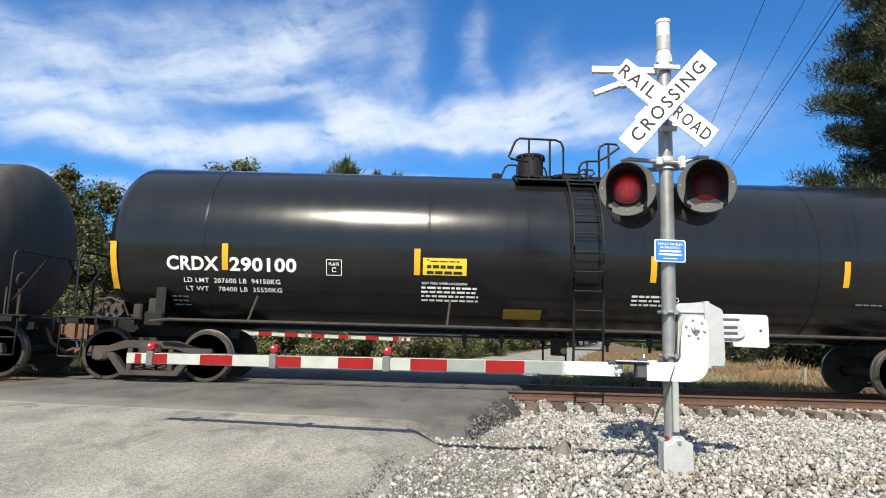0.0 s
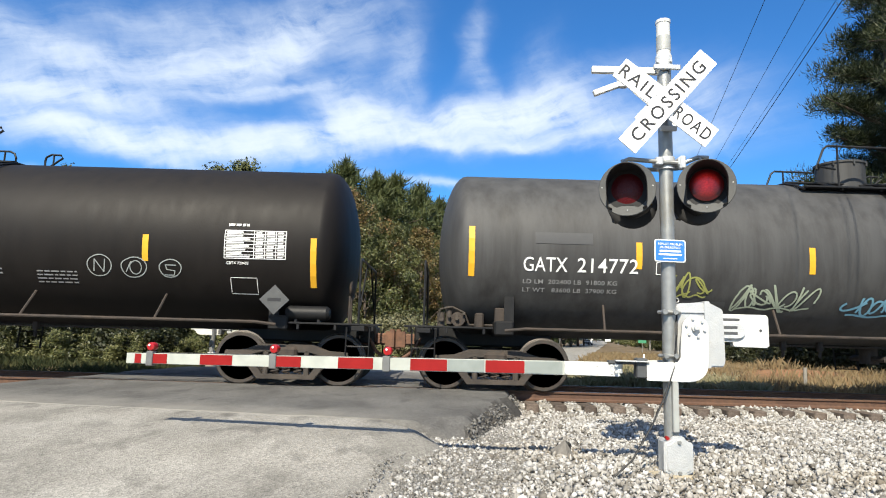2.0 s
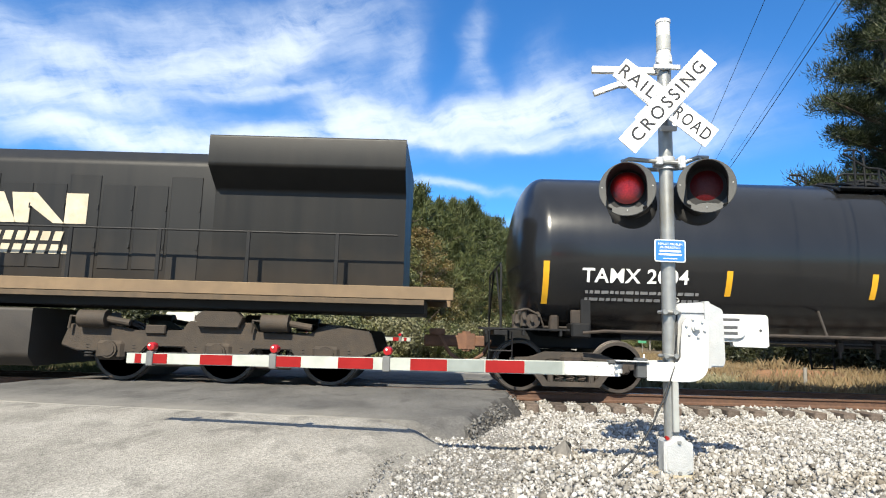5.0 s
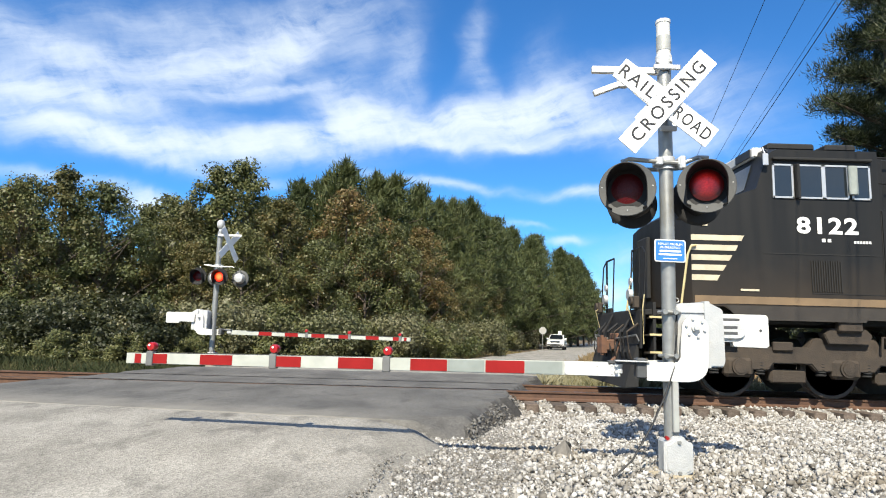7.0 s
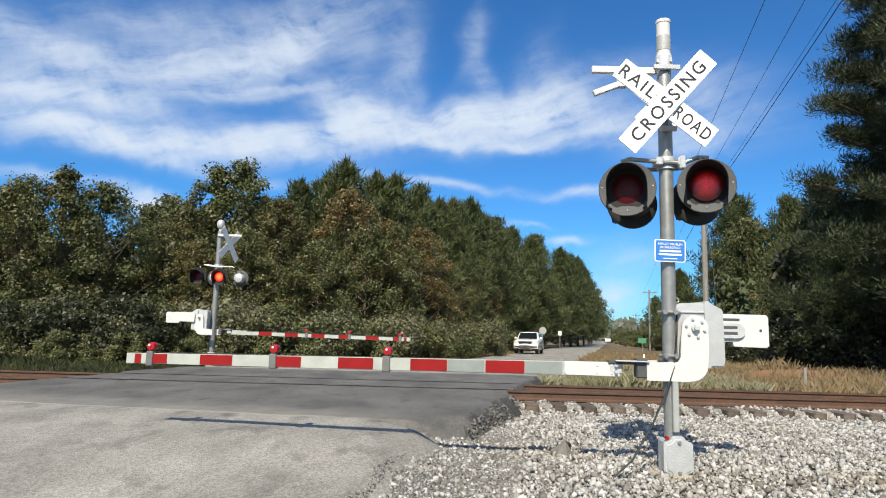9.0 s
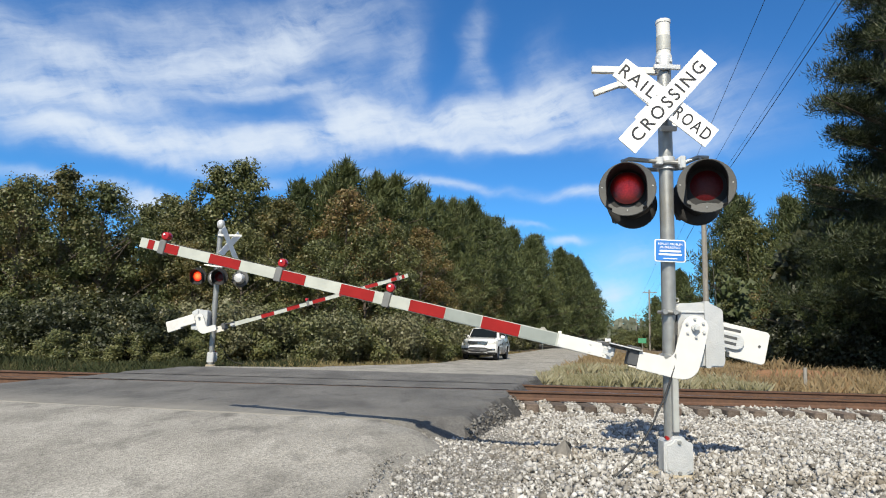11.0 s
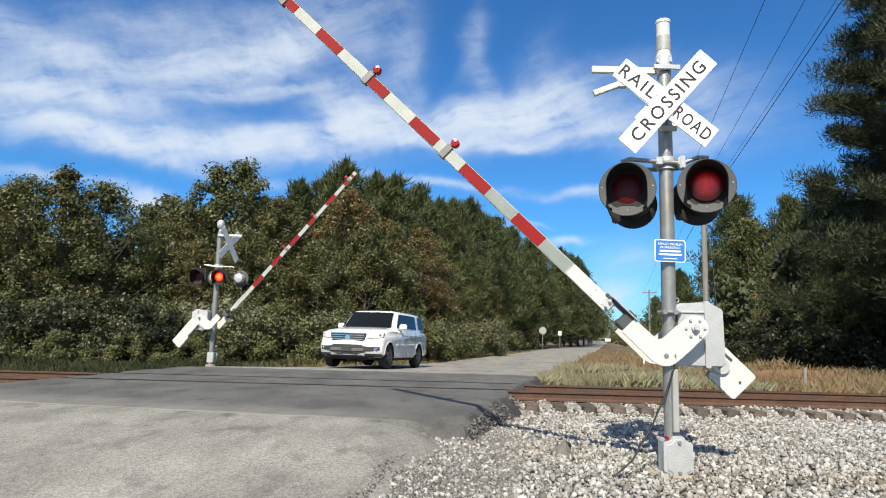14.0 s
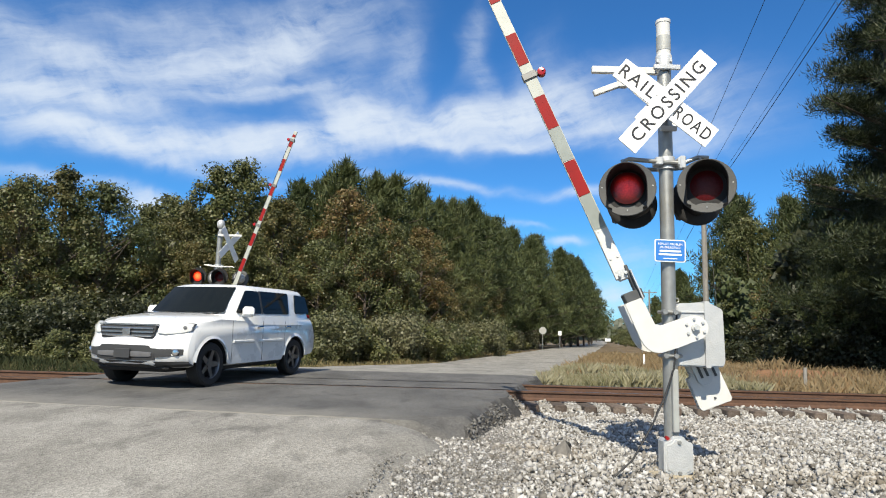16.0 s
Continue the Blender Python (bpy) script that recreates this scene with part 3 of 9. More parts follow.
def wear_front(m):
    """The dark patch thins out over the old pale surface along its front."""
    n, l = m.node_tree.nodes, m.node_tree.links
    bsdf = n["Principled BSDF"]
    top = bsdf.inputs["Base Color"].links[0].from_socket
    co = n.new("ShaderNodeTexCoord")
    sep = n.new("ShaderNodeSeparateXYZ")
    l.new(co.outputs["Object"], sep.inputs[0])
    blotch = n.new("ShaderNodeTexNoise")
    blotch.inputs["Scale"].default_value, blotch.inputs["Detail"].default_value = 1.3, 8
    blotch.inputs["Roughness"].default_value = 0.65
    l.new(co.outputs["Object"], blotch.inputs["Vector"])
    edge = n.new("ShaderNodeMath")
    edge.operation = "MULTIPLY_ADD"
    l.new(blotch.outputs["Fac"], edge.inputs[0])
    edge.inputs[1].default_value = 2.6
    l.new(sep.outputs[1], edge.inputs[2])
    slant = n.new("ShaderNodeMath")
    slant.operation = "MULTIPLY_ADD"
    l.new(sep.outputs[0], slant.inputs[0])
    slant.inputs[1].default_value = 0.15
    l.new(edge.outputs[0], slant.inputs[2])
    thin = n.new("ShaderNodeMapRange")
    thin.inputs["From Min"].default_value, thin.inputs["From Max"].default_value = 9.9, 8.7
    thin.inputs["To Max"].default_value = 0.75
    l.new(slant.outputs[0], thin.inputs["Value"])
    lane = n.new("ShaderNodeMapRange")
    lane.inputs["From Min"].default_value, lane.inputs["From Max"].default_value = -0.1, -1.3
    l.new(sep.outputs[0], lane.inputs["Value"])
    both = n.new("ShaderNodeMath")
    both.operation = "MULTIPLY"
    l.new(thin.outputs["Result"], both.inputs[0])
    l.new(lane.outputs["Result"], both.inputs[1])
    mx = n.new("ShaderNodeMix")
    mx.data_type = "RGBA"
    l.new(both.outputs[0], mx.inputs["Factor"])
    l.new(top, mx.inputs["A"])
    mx.inputs["B"].default_value = (0.20, 0.19, 0.168, 1)
    l.new(mx.outputs["Result"], bsdf.inputs["Base Color"])


wear_front(NEW_ASPHALT)
BROKEN_ASPHALT = asphalt_material("broken_dark_asphalt", (0.0315, 0.0294, 0.0273), (0.0595, 0.056, 0.0518), (0.0196, 0.0182, 0.0168), 0.7, 0.6)


def sheet(name, xs, ys, zf, material, label="", kind="structure"):
    """A height field over a grid; xs may be a function of y."""
    verts, faces = [], []
    w = len(xs(ys[0]) if callable(xs) else xs)
    for y in ys:
        for x in (xs(y) if callable(xs) else xs):
            verts.append((x, y, zf(x, y)))
    for j in range(len(ys) - 1):
        for i in range(w - 1):
            faces.append((j * w + i, j * w + i + 1, (j + 1) * w + i + 1, (j + 1) * w + i))
    b = Build()
    b.v, b.f, b.m = verts, faces, [0] * len(faces)
    ob = b.make(name, material, angle=60)
    return tagged(ob, label, kind=kind)


def spaced(*spans):
    out = []
    for a, b, n in spans:
        out += list(np.linspace(a, b, n, endpoint=False))
    return out + [spans[-1][1]]


sheet("ground", spaced((-3000, -200, 6), (-200, -30, 12), (-30, -10, 24), (-10, 12, 110), (12, 40, 40), (40, 300, 20), (300, 3000, 6)),
      spaced((-300, -20, 8), (-20, 3, 14), (3, 20, 110), (20, 60, 50), (60, 300, 40), (300, 4000, 10)), ground_z, ground_material(),
      "pale gravel and dry earth around the crossing")


def ragged(y, seed, amp=0.16):
    return amp * noise.noise((y * 0.9, seed, 0.3)) + amp * 0.5 * noise.noise((y * 3.1, seed, 1.7))


def road_cols(y, n=14):
    left, right = road_left(y) + ragged(y, 2.0, 0.2), road_right(y) + ragged(y, 7.0, 0.25)
    if 7.0 < y < 12:
        right -= 0.6 * min(1.0, (y - 7.0) / 0.8)
    return [left - 0.25] + list(np.linspace(left, right, n)) + [right + 0.35]


def road_height(x, y):
    z = road_z(y)
    c = road_cols(y)
    if x <= c[0] + 1e-6:
        return z - 0.14
    if x >= c[-1] - 1e-6:
        return min(z - 0.03, ground_z(x, y) - 0.03)
    return z + 0.006 * noise.noise((x * 0.8, y * 0.8, 0))


sheet("road", road_cols, spaced((-60, 2, 12), (2, 9.4, 34)), road_height, OLD_ASPHALT, "worn pale grey asphalt road before the crossing")
sheet("road", road_cols, spaced((14.5, 30, 30), (30, 400, 60)), road_height, OLD_ASPHALT, "worn grey asphalt road leading away between trees")


def apron_cols(y, n=16):
    left, right = road_left(y) - 0.25 + ragged(y, 12.0, 0.2), road_right(y) + 0.46 + ragged(y, 17.0, 0.16)
    return [left - 0.45] + list(np.linspace(left, right, n)) + [right + 0.05, right + 0.13, right + 0.22 + ragged(y, 23.0, 0.06), right + 0.34 + ragged(y, 23.0, 0.12)]


def apron_height(x, y):
    """Level between the rails' heads, with a crumbling slope down to the gravel on the right."""
    c = apron_cols(y)
    z = road_z(y) + 0.012
    if x <= c[0] + 1e-6:
        return z - 0.30
    if x >= c[-1] - 1e-6:
        return ground_z(x, y) - 0.06
    right = c[-5]
    if x > right + 1e-6:
        k = (x - right) / (c[-1] - right)
        low = ground_z(x, y) - 0.02
        z = z + (low - z) * k ** 1.05 + 0.05 * noise.noise((x * 5, y * 5, 2.0)) * min(1.0, 3 * k)
    return z + 0.005 * noise.noise((x, y, 0))


for span in (((7.6, 11.43, 60),), ((11.62, 12.87, 12),), ((13.0, 15.0, 18),)):
    ap = sheet("asphalt_apron", apron_cols, spaced(*span), apron_height, NEW_ASPHALT, "dark patched asphalt level with the rails at the crossing")
    # the broken dark edge on the right
    ap.data.materials.append(BROKEN_ASPHALT)
    for f in ap.data.polygons:
        c = sum((ap.data.vertices[i].co for i in f.vertices), Vector()) / len(f.vertices)
        if c.x > road_right(c.y) + 0.50 + 0.12 * noise.noise((c.x * 5, c.y * 5, 1)):
            f.material_index = 1
    if span[0][0] < 8:
        # the uneven front edge of the patch
        for v in ap.data.vertices:
            k = max(0.0, (9.4 - v.co.y) / 1.8)
            out = v.co.x - road_right(v.co.y)
            v.co.y += k * (-0.15 * (min(v.co.x, 0.0) + 0.7) + 0.12 * noise.noise((v.co.x * 1.3, 5.0, 0)) + 0.05 * noise.noise((v.co.x * 5.0, 9.0, 0)))
            if k > 0.985:
                v.co.z -= 0.25
            # beyond the old road's edge the front breaks down to the grit
            melt = max(0.0, min(1.0, (k - 0.72) / 0.26)) * max(0.0, min(1.0, (out + 0.10) / 0.25))
            v.co.z += (ground_z(v.co.x, v.co.y) - 0.05 - v.co.z) * melt


# ---- rails and ties
def rail_profile(cy):
    h = 0.168
    half = [(0.072, -h), (0.072, -h + 0.012), (0.02, -h + 0.032), (0.009, -h + 0.05), (0.009, -0.045), (0.035, -0.034), (0.036, -0.006), (0.028, 0.0)]
    return [(cy + a, b) for a, b in half] + [(cy - a, b) for a, b in reversed(half)]


def rail(cy, label):
    b = Build()
    b.prism(rail_profile(cy), -70, 70, "yz")
    b.box((0, cy, 0.0005), (140, 0.062, 0.001), 0, 1)
    return tagged(b.make("rail", [RAILSTEEL, RAILTOP], angle=25), label, kind="structure")


rail(RAIL_NEAR, "rusty steel running rail of the main track")
rail(RAIL_FAR, "rusty steel running rail of the main track")

BED = sheet("ballast_bed", spaced((-70, -7.5, 30), (-7.5, 12, 60), (12, 70, 30)), [11.0, 11.14, 11.4, 12.2, 13.2, 13.35, 13.5],
            lambda x, y: (-0.205 if 11.1 < y < 13.4 else -0.42) + 0.015 * noise.noise((x * 3, y * 3, 0)), STONE, "crushed limestone ballast bed under the track")


# ================= crossing signals =================
GATE_TURN, GATE_X, GATE_Y = 9.0, 0.188, -0.125


def head(parent, x, y, z, face, lit, is_far_can):
    """One flashing light: round background, can, hood, and the lens that turns in the can. face: 0 towards -y, 180 towards +y."""
    base = pose(x, y, z, 0, 0, face)
    to_front = base @ pose(0, 0, 0, 90, 0, 0)
    b = Build()
    b.lathe([(0.150, -0.004), (0.222, -0.006), (0.250, 0.004), (0.256, 0.012), (0.250, 0.018), (0.150, 0.006), (0.150, -0.004)], 40, to_front, 0, False)
    disc = b.make("background", HEADGREY if face != 180 else HOODBLACK, parent, "dark grey round light background" if face != 180 else "black round light background")
    c = Build()
    c.lathe([(0.155, -0.004), (0.155, -0.15), (0.12, -0.2), (0.04, -0.22), (0.0, -0.22)], 28, to_front, 0, False)
    c.make("lamp_can", (ALU if is_far_can else BLACK), disc, "")
    # black keyhole face round the lens, and the hood that stands on its rim
    key = arc(0, 0, 0.172, 0, 180, 20)
    skirt = [(-0.172, -0.10), (-0.168, -0.14), (-0.170, -0.176), (-0.135, -0.19)]
    tongue = [(-0.10, -0.175), (-0.05, -0.158), (0.0, -0.153), (0.05, -0.158), (0.10, -0.175)]
    outline = key + skirt + tongue + [(-u, w) for u, w in reversed(skirt)]
    f = Build()
    f.prism(outline, -0.012, -0.008, "xz", 0, base)
    f.make("keyhole_face", HOODBLACK, disc, "black keyhole face round the lens", angle=20)
    h = Build()
    rim = [(-u, w) for u, w in reversed(skirt)] + key + skirt
    vs, fs = [], []
    for u, w in rim:
        depth = 0.07 + 0.22 * max(0.0, min(1.0, (w + 0.22) / 0.39)) ** 0.8
        out = Vector((u, w)).normalized() * 0.006
        vs += [(u, -0.01, w), (u, -depth, w), (u + out.x, -0.01, w + out.y), (u + out.x, -depth, w + out.y)]
    for i in range(len(rim) - 1):
        o, p = i * 4, i * 4 + 4
        fs += [(o, o + 1, p + 1, p), (o + 2, p + 2, p + 3, o + 3), (o + 1, o + 3, p + 3, p + 1)]
    h.add(vs, fs, 0, base)
    h.make("hood", HOODBLACK, disc, "long black hood over the light")
    for u, w in ((0.0, -0.20), (-0.225, 0.02), (0.225, 0.02)):
        bolt = Build()
        bolt.cyl(base @ Vector((u, -0.018, w)), base @ Vector((u, -0.004, w)), 0.0075, 8)
        bolt.make("bolt", GALV, disc)
    k = Build()
    k.lathe([(0.148, -0.012), (0.10, 0.004), (0.05, 0.012), (0.0, 0.014)], 30, pose(0, 0, 0, 90, 0, 0), 0)
    k.lathe([(0.148, -0.014), (0.10, -0.026), (0.05, -0.03), (0.0, -0.031)], 30, pose(0, 0, 0, 90, 0, 0), 1)
    lens = k.make("lens", [REDLENS_OFF, lit], parent, "round red lens of the flashing light", angle=60)
    return lens, ((base @ Vector((0, -0.022, 0))).x, (base @ Vector((0, -0.022, 0))).y, z, face)


LENSES = []


def blade(parent, cx, cy, cz, length, width, tilt, words, y_face):
    b = Build()
    b.prism(round_poly([(-length / 2, -width / 2), (length / 2, -width / 2), (length / 2, width / 2), (-length / 2, width / 2)], 0.012, 3), -0.006, 0.006, "xz")
    ob = b.make("crossbuck_blade", SIGNWHITE, parent, "white crossbuck blade with black lettering" if words else "white crossbuck blade seen from behind", at=pose(cx, cy, cz, 0, -tilt, 0))
    for shift, w, word in words:
        vs, fs = fitted_text(word, w, 0.125, 1.25, 0.008)
        t = Build()
        t.add([(u + shift, y_face, v) for u, v in vs], fs)
        t.make("lettering", LETTER, ob, "black capital letters", angle=0)
    for u in (-0.1, 0.1):
        s = Build()
        s.cyl((u, -0.012, 0.0), (u, 0.0, 0.0), 0.009, 8)
        s.make("bolt", GALV, ob)
    return ob


def gate(parent, px, py, pz, face, long_arm):
    """The turning gate: gooseneck plates, counterweights, arm with its sheeting and lamps. Its own x runs from the pivot to the tip."""
    g = Build()
    outline = [(-0.113, 0.0)] + arc(0, 0, 0.115, 170, 10, 10) + [(0.125, -0.10), (0.13, -0.27)] + [(0.16, -0.315), (0.43, -0.325), (0.43, -0.49), (0.06, -0.49)] + arc(0.05, -0.33, 0.155, 270, 190, 6) + [(-0.113, -0.2)]
    g.prism(outline, -0.022, 0.022, "xz")
    arm = g.make("gate_arm", WHITE, parent, "white gooseneck carrying a striped crossing gate arm", bevel=0.004)
    back = Build()
    back.prism(outline, 0.50, 0.54, "xz")
    back.make("gooseneck_plate", WHITE, arm)
    hub = Build()
    hub.cyl((0, -0.05, 0), (0, -0.02, 0), 0.036, 18)
    hub.cyl((0, -0.075, 0), (0, -0.05, 0), 0.02, 12)
    for i in range(6):
        a = radians(60 * i + 15)
        hub.cyl((0.082 * math.cos(a), -0.04, 0.082 * math.sin(a)), (0.082 * math.cos(a), -0.02, 0.082 * math.sin(a)), 0.013, 6)
    hub.make("hub_bolts", ALU, arm, "ring of bolts round the pivot")
    shaft = Build()
    shaft.cyl((0, 0.0, 0), (0, 0.60, 0), 0.03, 14)
    shaft.make("pivot_shaft", GALV, arm)
    for dy in (0.46, 0.56):
        w = Build()
        plate = [(-0.10, 0.155), (-0.77, 0.150), (-0.795, 0.13), (-0.795, -0.15), (-0.77, -0.170), (-0.47, -0.165), (-0.465, -0.12), (-0.10, -0.125)]
        w.prism(plate, dy + 0.02, dy + 0.035, "xz")
        cw = w.make("counterweight", WHITE, arm, "white counterweight plate", bevel=0.004)
        s = Build()
        slot = arc(-0.50, -0.012, 0.075, 90, 270, 8) + [(-0.12, -0.087), (-0.12, 0.063)]
        s.prism(slot, dy - 0.012, dy + 0.018, "xz")
        s.make("weight_block", ALU, cw, bevel=0.004)
        for z, w in ((0.098, 0.34), (0.022, 0.28), (-0.034, 0.28)):
            d = Build()
            d.box((-0.36, dy - 0.014 if z < 0.09 else dy + 0.018, z), (w, 0.006, 0.026), 0.002)
            d.make("slot", DARKGREY, cw)
        d = Build()
        d.cyl((-0.72, dy + 0.012, 0.0), (-0.72, dy + 0.022, 0.0), 0.012, 10)
        d.make("bolt_hole", DARKGREY, cw)
    # bracket between the gooseneck and the arm
    k = Build()
    k.box((0.47, 0.09, -0.38), (0.10, 0.2, 0.18), 0.01)
    k.box((0.62, 0.07, -0.335), (0.30, 0.12, 0.03), 0.006)
    k.make("arm_adapter", DARKGREY, arm, "dark steel arm adapter")
    k = Build()
    k.box((0.70, 0.07, -0.39), (0.12, 0.09, 0.10), 0.012)
    k.box((0.56, 0.0, -0.318), (0.30, 0.10, 0.012), 0.003)
    for z in (-0.36, -0.42):
        k.cyl((0.70, -0.01, z), (0.70, 0.12, z), 0.016, 8)
    k.make("shear_clamp", ALU, arm, "cast shear-pin clamp")
    # arm blade, drooping slightly
    def mid(u):
        return -0.398 - 0.012 * (u - 0.67)
    tip = 5.70
    s = Build()
    n = 20
    prof = []
    us = [0.66 + (tip - 0.66) * i / n for i in range(n + 1)]
    for u in us:
        hh = 0.066 - 0.012 * (u - 0.66) / 5
        prof.append((u, mid(u) + hh, mid(u) - hh))
    poly = [(u, a) for u, a, _ in prof] + [(u, c) for u, _, c in reversed(prof)]
    s.prism(poly, 0.035, 0.075, "xz")
    s.make("arm_blade", REFL_WHITE, arm, "long pale fibreglass arm blade", bevel=0.003)
    w = Build()
    w.box((0.92, 0.031, mid(0.92)), (0.50, 0.006, 0.126), 0.002)
    for u in (0.74, 0.87, 1.16):
        for z in (-0.035, 0.035):
            w.cyl((u, 0.02, mid(u) + z), (u, 0.03, mid(u) + z), 0.011, 6)
    w.make("arm_sleeve", WHITE, arm, "white bolted sleeve at the root of the arm")
    for a, c in ((1.542, 1.914), (2.287, 2.649), (3.025, 3.383), (3.772, 4.04), (4.509, 4.863), (5.235, 5.44), (5.529, 5.601)):
        r = Build()
        hh = 0.060 - 0.012 * ((a + c) / 2 - 0.66) / 5
        r.prism([(a, mid(a) - hh), (c, mid(c) - hh), (c, mid(c) + hh), (a, mid(a) + hh)], 0.030, 0.0345, "xz")
        r.prism([(a, mid(a) - hh), (c, mid(c) - hh), (c, mid(c) + hh), (a, mid(a) + hh)], 0.0755, 0.080, "xz")
        r.make("red_stripe", REFL_RED, arm, "red reflective stripe")
    for a, c in ((1.178, 1.542), (1.914, 2.287)):
        r = Build()
        r.prism([(a + 0.01, mid(a) - 0.056), (c - 0.005, mid(c) - 0.056), (c - 0.005, mid(c) + 0.056), (a + 0.01, mid(a) + 0.056)], 0.031, 0.0345, "xz")
        r.make("grey_stripe", STRIPE_GREY, arm, "scuffed grey reflective stripe")
    for i, u in enumerate((2.89, 4.07, 5.43)):
        c = Build()
        c.box((u, 0.054, mid(u)), (0.075, 0.075, 0.15), 0.006)
        c.box((u, 0.054, mid(u) + 0.085), (0.04, 0.05, 0.04), 0.005)
        c.make("lamp_clamp", CLAMPGREY, arm, "grey lamp clamp")
        q = Build()
        q.lathe([(0.02, -0.045), (0.040, -0.04), (0.045, -0.02), (0.045, 0.02), (0.040, 0.04), (0.02, 0.045)], 20, pose(u - 0.01, 0.054, mid(u) + 0.125, 90, 0, 0))
        q.box((u + 0.0, 0.054, mid(u) + 0.08), (0.03, 0.04, 0.05), 0.006)
        lamp = q.make("arm_lamp", REDPLASTIC, arm, "small round red arm lamp")
        z = Build()
        z.lathe([(0.011, 0), (0.011, 0.004), (0.0, 0.006)], 12, pose(u - 0.005, 0.002, mid(u) + 0.14, 90, 0, 0))
        z.make("lamp_window", LETTERW, lamp)
    cable = Build()
    cable.tube([(u, 0.085, mid(u) + 0.06) for u in (1.2, 2.0, 2.89, 3.5, 4.09, 4.8, 5.48)], 0.006, 6)
    cable.make("lamp_cable", CABLE, arm)
    # the tip points along -x, so that the front plates face -y
    for o in (arm, *arm.children_recursive):
        for v in o.data.vertices:
            x = v.co.x
            if long_arm and x > 0.5:
                x = 0.5 + (x - 0.5) * 1.10
            elif long_arm and x < -0.1:
                x = x * 1.3
            v.co.x = -x
        o.data.flip_normals()
    arm.matrix_basis = pose(px, py, pz, 0, 0, face)
    return arm


def crossing_signal(label, at, front_lit, rear_lit, rear_buck_turn, is_far):
    """Mast, base box, bell, crossbuck, two pairs of lights, sign, gate mechanism and gate. Faces -y in its own space; its foot is at the origin."""
    s = thing("crossing_signal", at, label, "railroad signal", "signals at the crossing")
    p = Build()
    pr = 0.078 if is_far else 0.066
    p.lathe([(pr, -0.25), (pr, 3.9), (pr, 3.95)], 24)
    p.make("mast", GALV, s, "grey galvanised steel pipe mast")
    b = Build()
    b.prism(round_poly([(-0.13, 0.05), (-0.075, 0.03), (-0.05, -0.03), (0.05, -0.03), (0.075, 0.03), (0.13, 0.05), (0.13, 0.30), (0.065, 0.325), (0.045, 0.36), (-0.045, 0.36), (-0.065, 0.325), (-0.13, 0.30)], 0.02, 3), -0.17, -0.125, "xz")
    base = b.make("base_door", ALU, s, "cast aluminium junction box door with bolts", bevel=0.008)
    bb = Build()
    bb.prism(round_poly([(-0.105, 0.07), (-0.06, 0.05), (-0.04, 0.0), (0.04, 0.0), (0.06, 0.05), (0.105, 0.07), (0.105, 0.28), (0.05, 0.30), (0.035, 0.335), (-0.035, 0.335), (-0.05, 0.30), (-0.105, 0.28)], 0.016, 3), -0.180, -0.166, "xz")
    bb.make("door_panel", ALU, base, bevel=0.004)
    c = Build()
    c.box((0, -0.02, 0.16), (0.20, 0.22, 0.31), 0.02)
    c.make("junction_box", ALU, s)
    for x, z in ((0, 0.31), (0, 0.05)):
        q = Build()
        q.cyl((x, -0.2, z), (x, -0.17, z), 0.016, 10)
        q.make("bolt", GALV, base)
    f = Build()
    f.lathe([(0.24, -0.30), (0.23, 0.015), (0.2, 0.03)] if not is_far else [(0.15, -0.40), (0.14, -0.06), (0.12, -0.04)], 24)
    f.make("footing", mat("sandy_concrete", (0.294, 0.252, 0.182), 0.9, 0, 0.2, 12, 0.4, 50), s, "sandy concrete footing")
    ch = Build()
    ch.box((0.008, -0.09, 0.66), (0.055, 0.05, 0.56), 0.008)
    ch.make("conduit_cover", GREYPAINT, s, "grey steel conduit cover")
    r = Build()
    r.cyl((-0.085, -0.14, 0.335), (-0.085, -0.10, 0.335), 0.017, 10)
    r.make("red_plug", REFL_RED, base)
    # bell or cap at the top
    t = Build()
    if is_far:
        t.lathe([(0.03, 4.02), (0.07, 4.04), (0.105, 4.09), (0.12, 4.17), (0.105, 4.25), (0.07, 4.30), (0.0, 4.32)], 20)
        t.lathe([(0.05, 3.88), (0.05, 4.02)], 16)
        t.make("bell", ALU, s, "round cast bell")
    else:
        t.lathe([(0.074, 3.92), (0.078, 3.98), (0.07, 4.0), (0.066, 4.0), (0.066, 4.33), (0.072, 4.33), (0.072, 4.36), (0.0, 4.375)], 24)
        t.make("mast_cap", WHITE, s, "white pipe cap with a grey collar")
        u = Build()
        u.lathe([(0.080, 3.86), (0.080, 3.97), (0.075, 3.985)], 24)
        for a in range(4):
            u.box((0.085 * math.cos(a * 1.57 + 0.5), 0.085 * math.sin(a * 1.57 + 0.5), 3.92), (0.025, 0.025, 0.04), 0.004)
        u.make("collar", ALU, s, "bolted collar")
        g = Build()
        g.lathe([(0.069, 4.04), (0.069, 4.19)], 24)
        g.make("worn_band", GREYPAINT, s, "worn grey band")
    # crossbuck: the two blades cross, and a bracket strap carries another pair behind
    if not is_far:
        blade(s, -0.073, -0.290, 3.415, 1.190, 0.209, 48.8, ((0.0, 0.99, "CROSSING"),), -0.0075)
        blade(s, -0.094, -0.275, 3.405, 1.088, 0.2185, -38.4, ((-0.32, 0.39, "RAIL"), (0.32, 0.39, "ROAD")), -0.0075)
        k = Build()
        k.box((-0.03, -0.165, 3.41), (0.09, 0.21, 0.07), 0.008)
        k.box((-0.05, -0.262, 3.41), (0.16, 0.012, 0.16), 0.004)
        k.make("blade_standoff", ALU, s, "aluminium standoff behind the crossbuck")
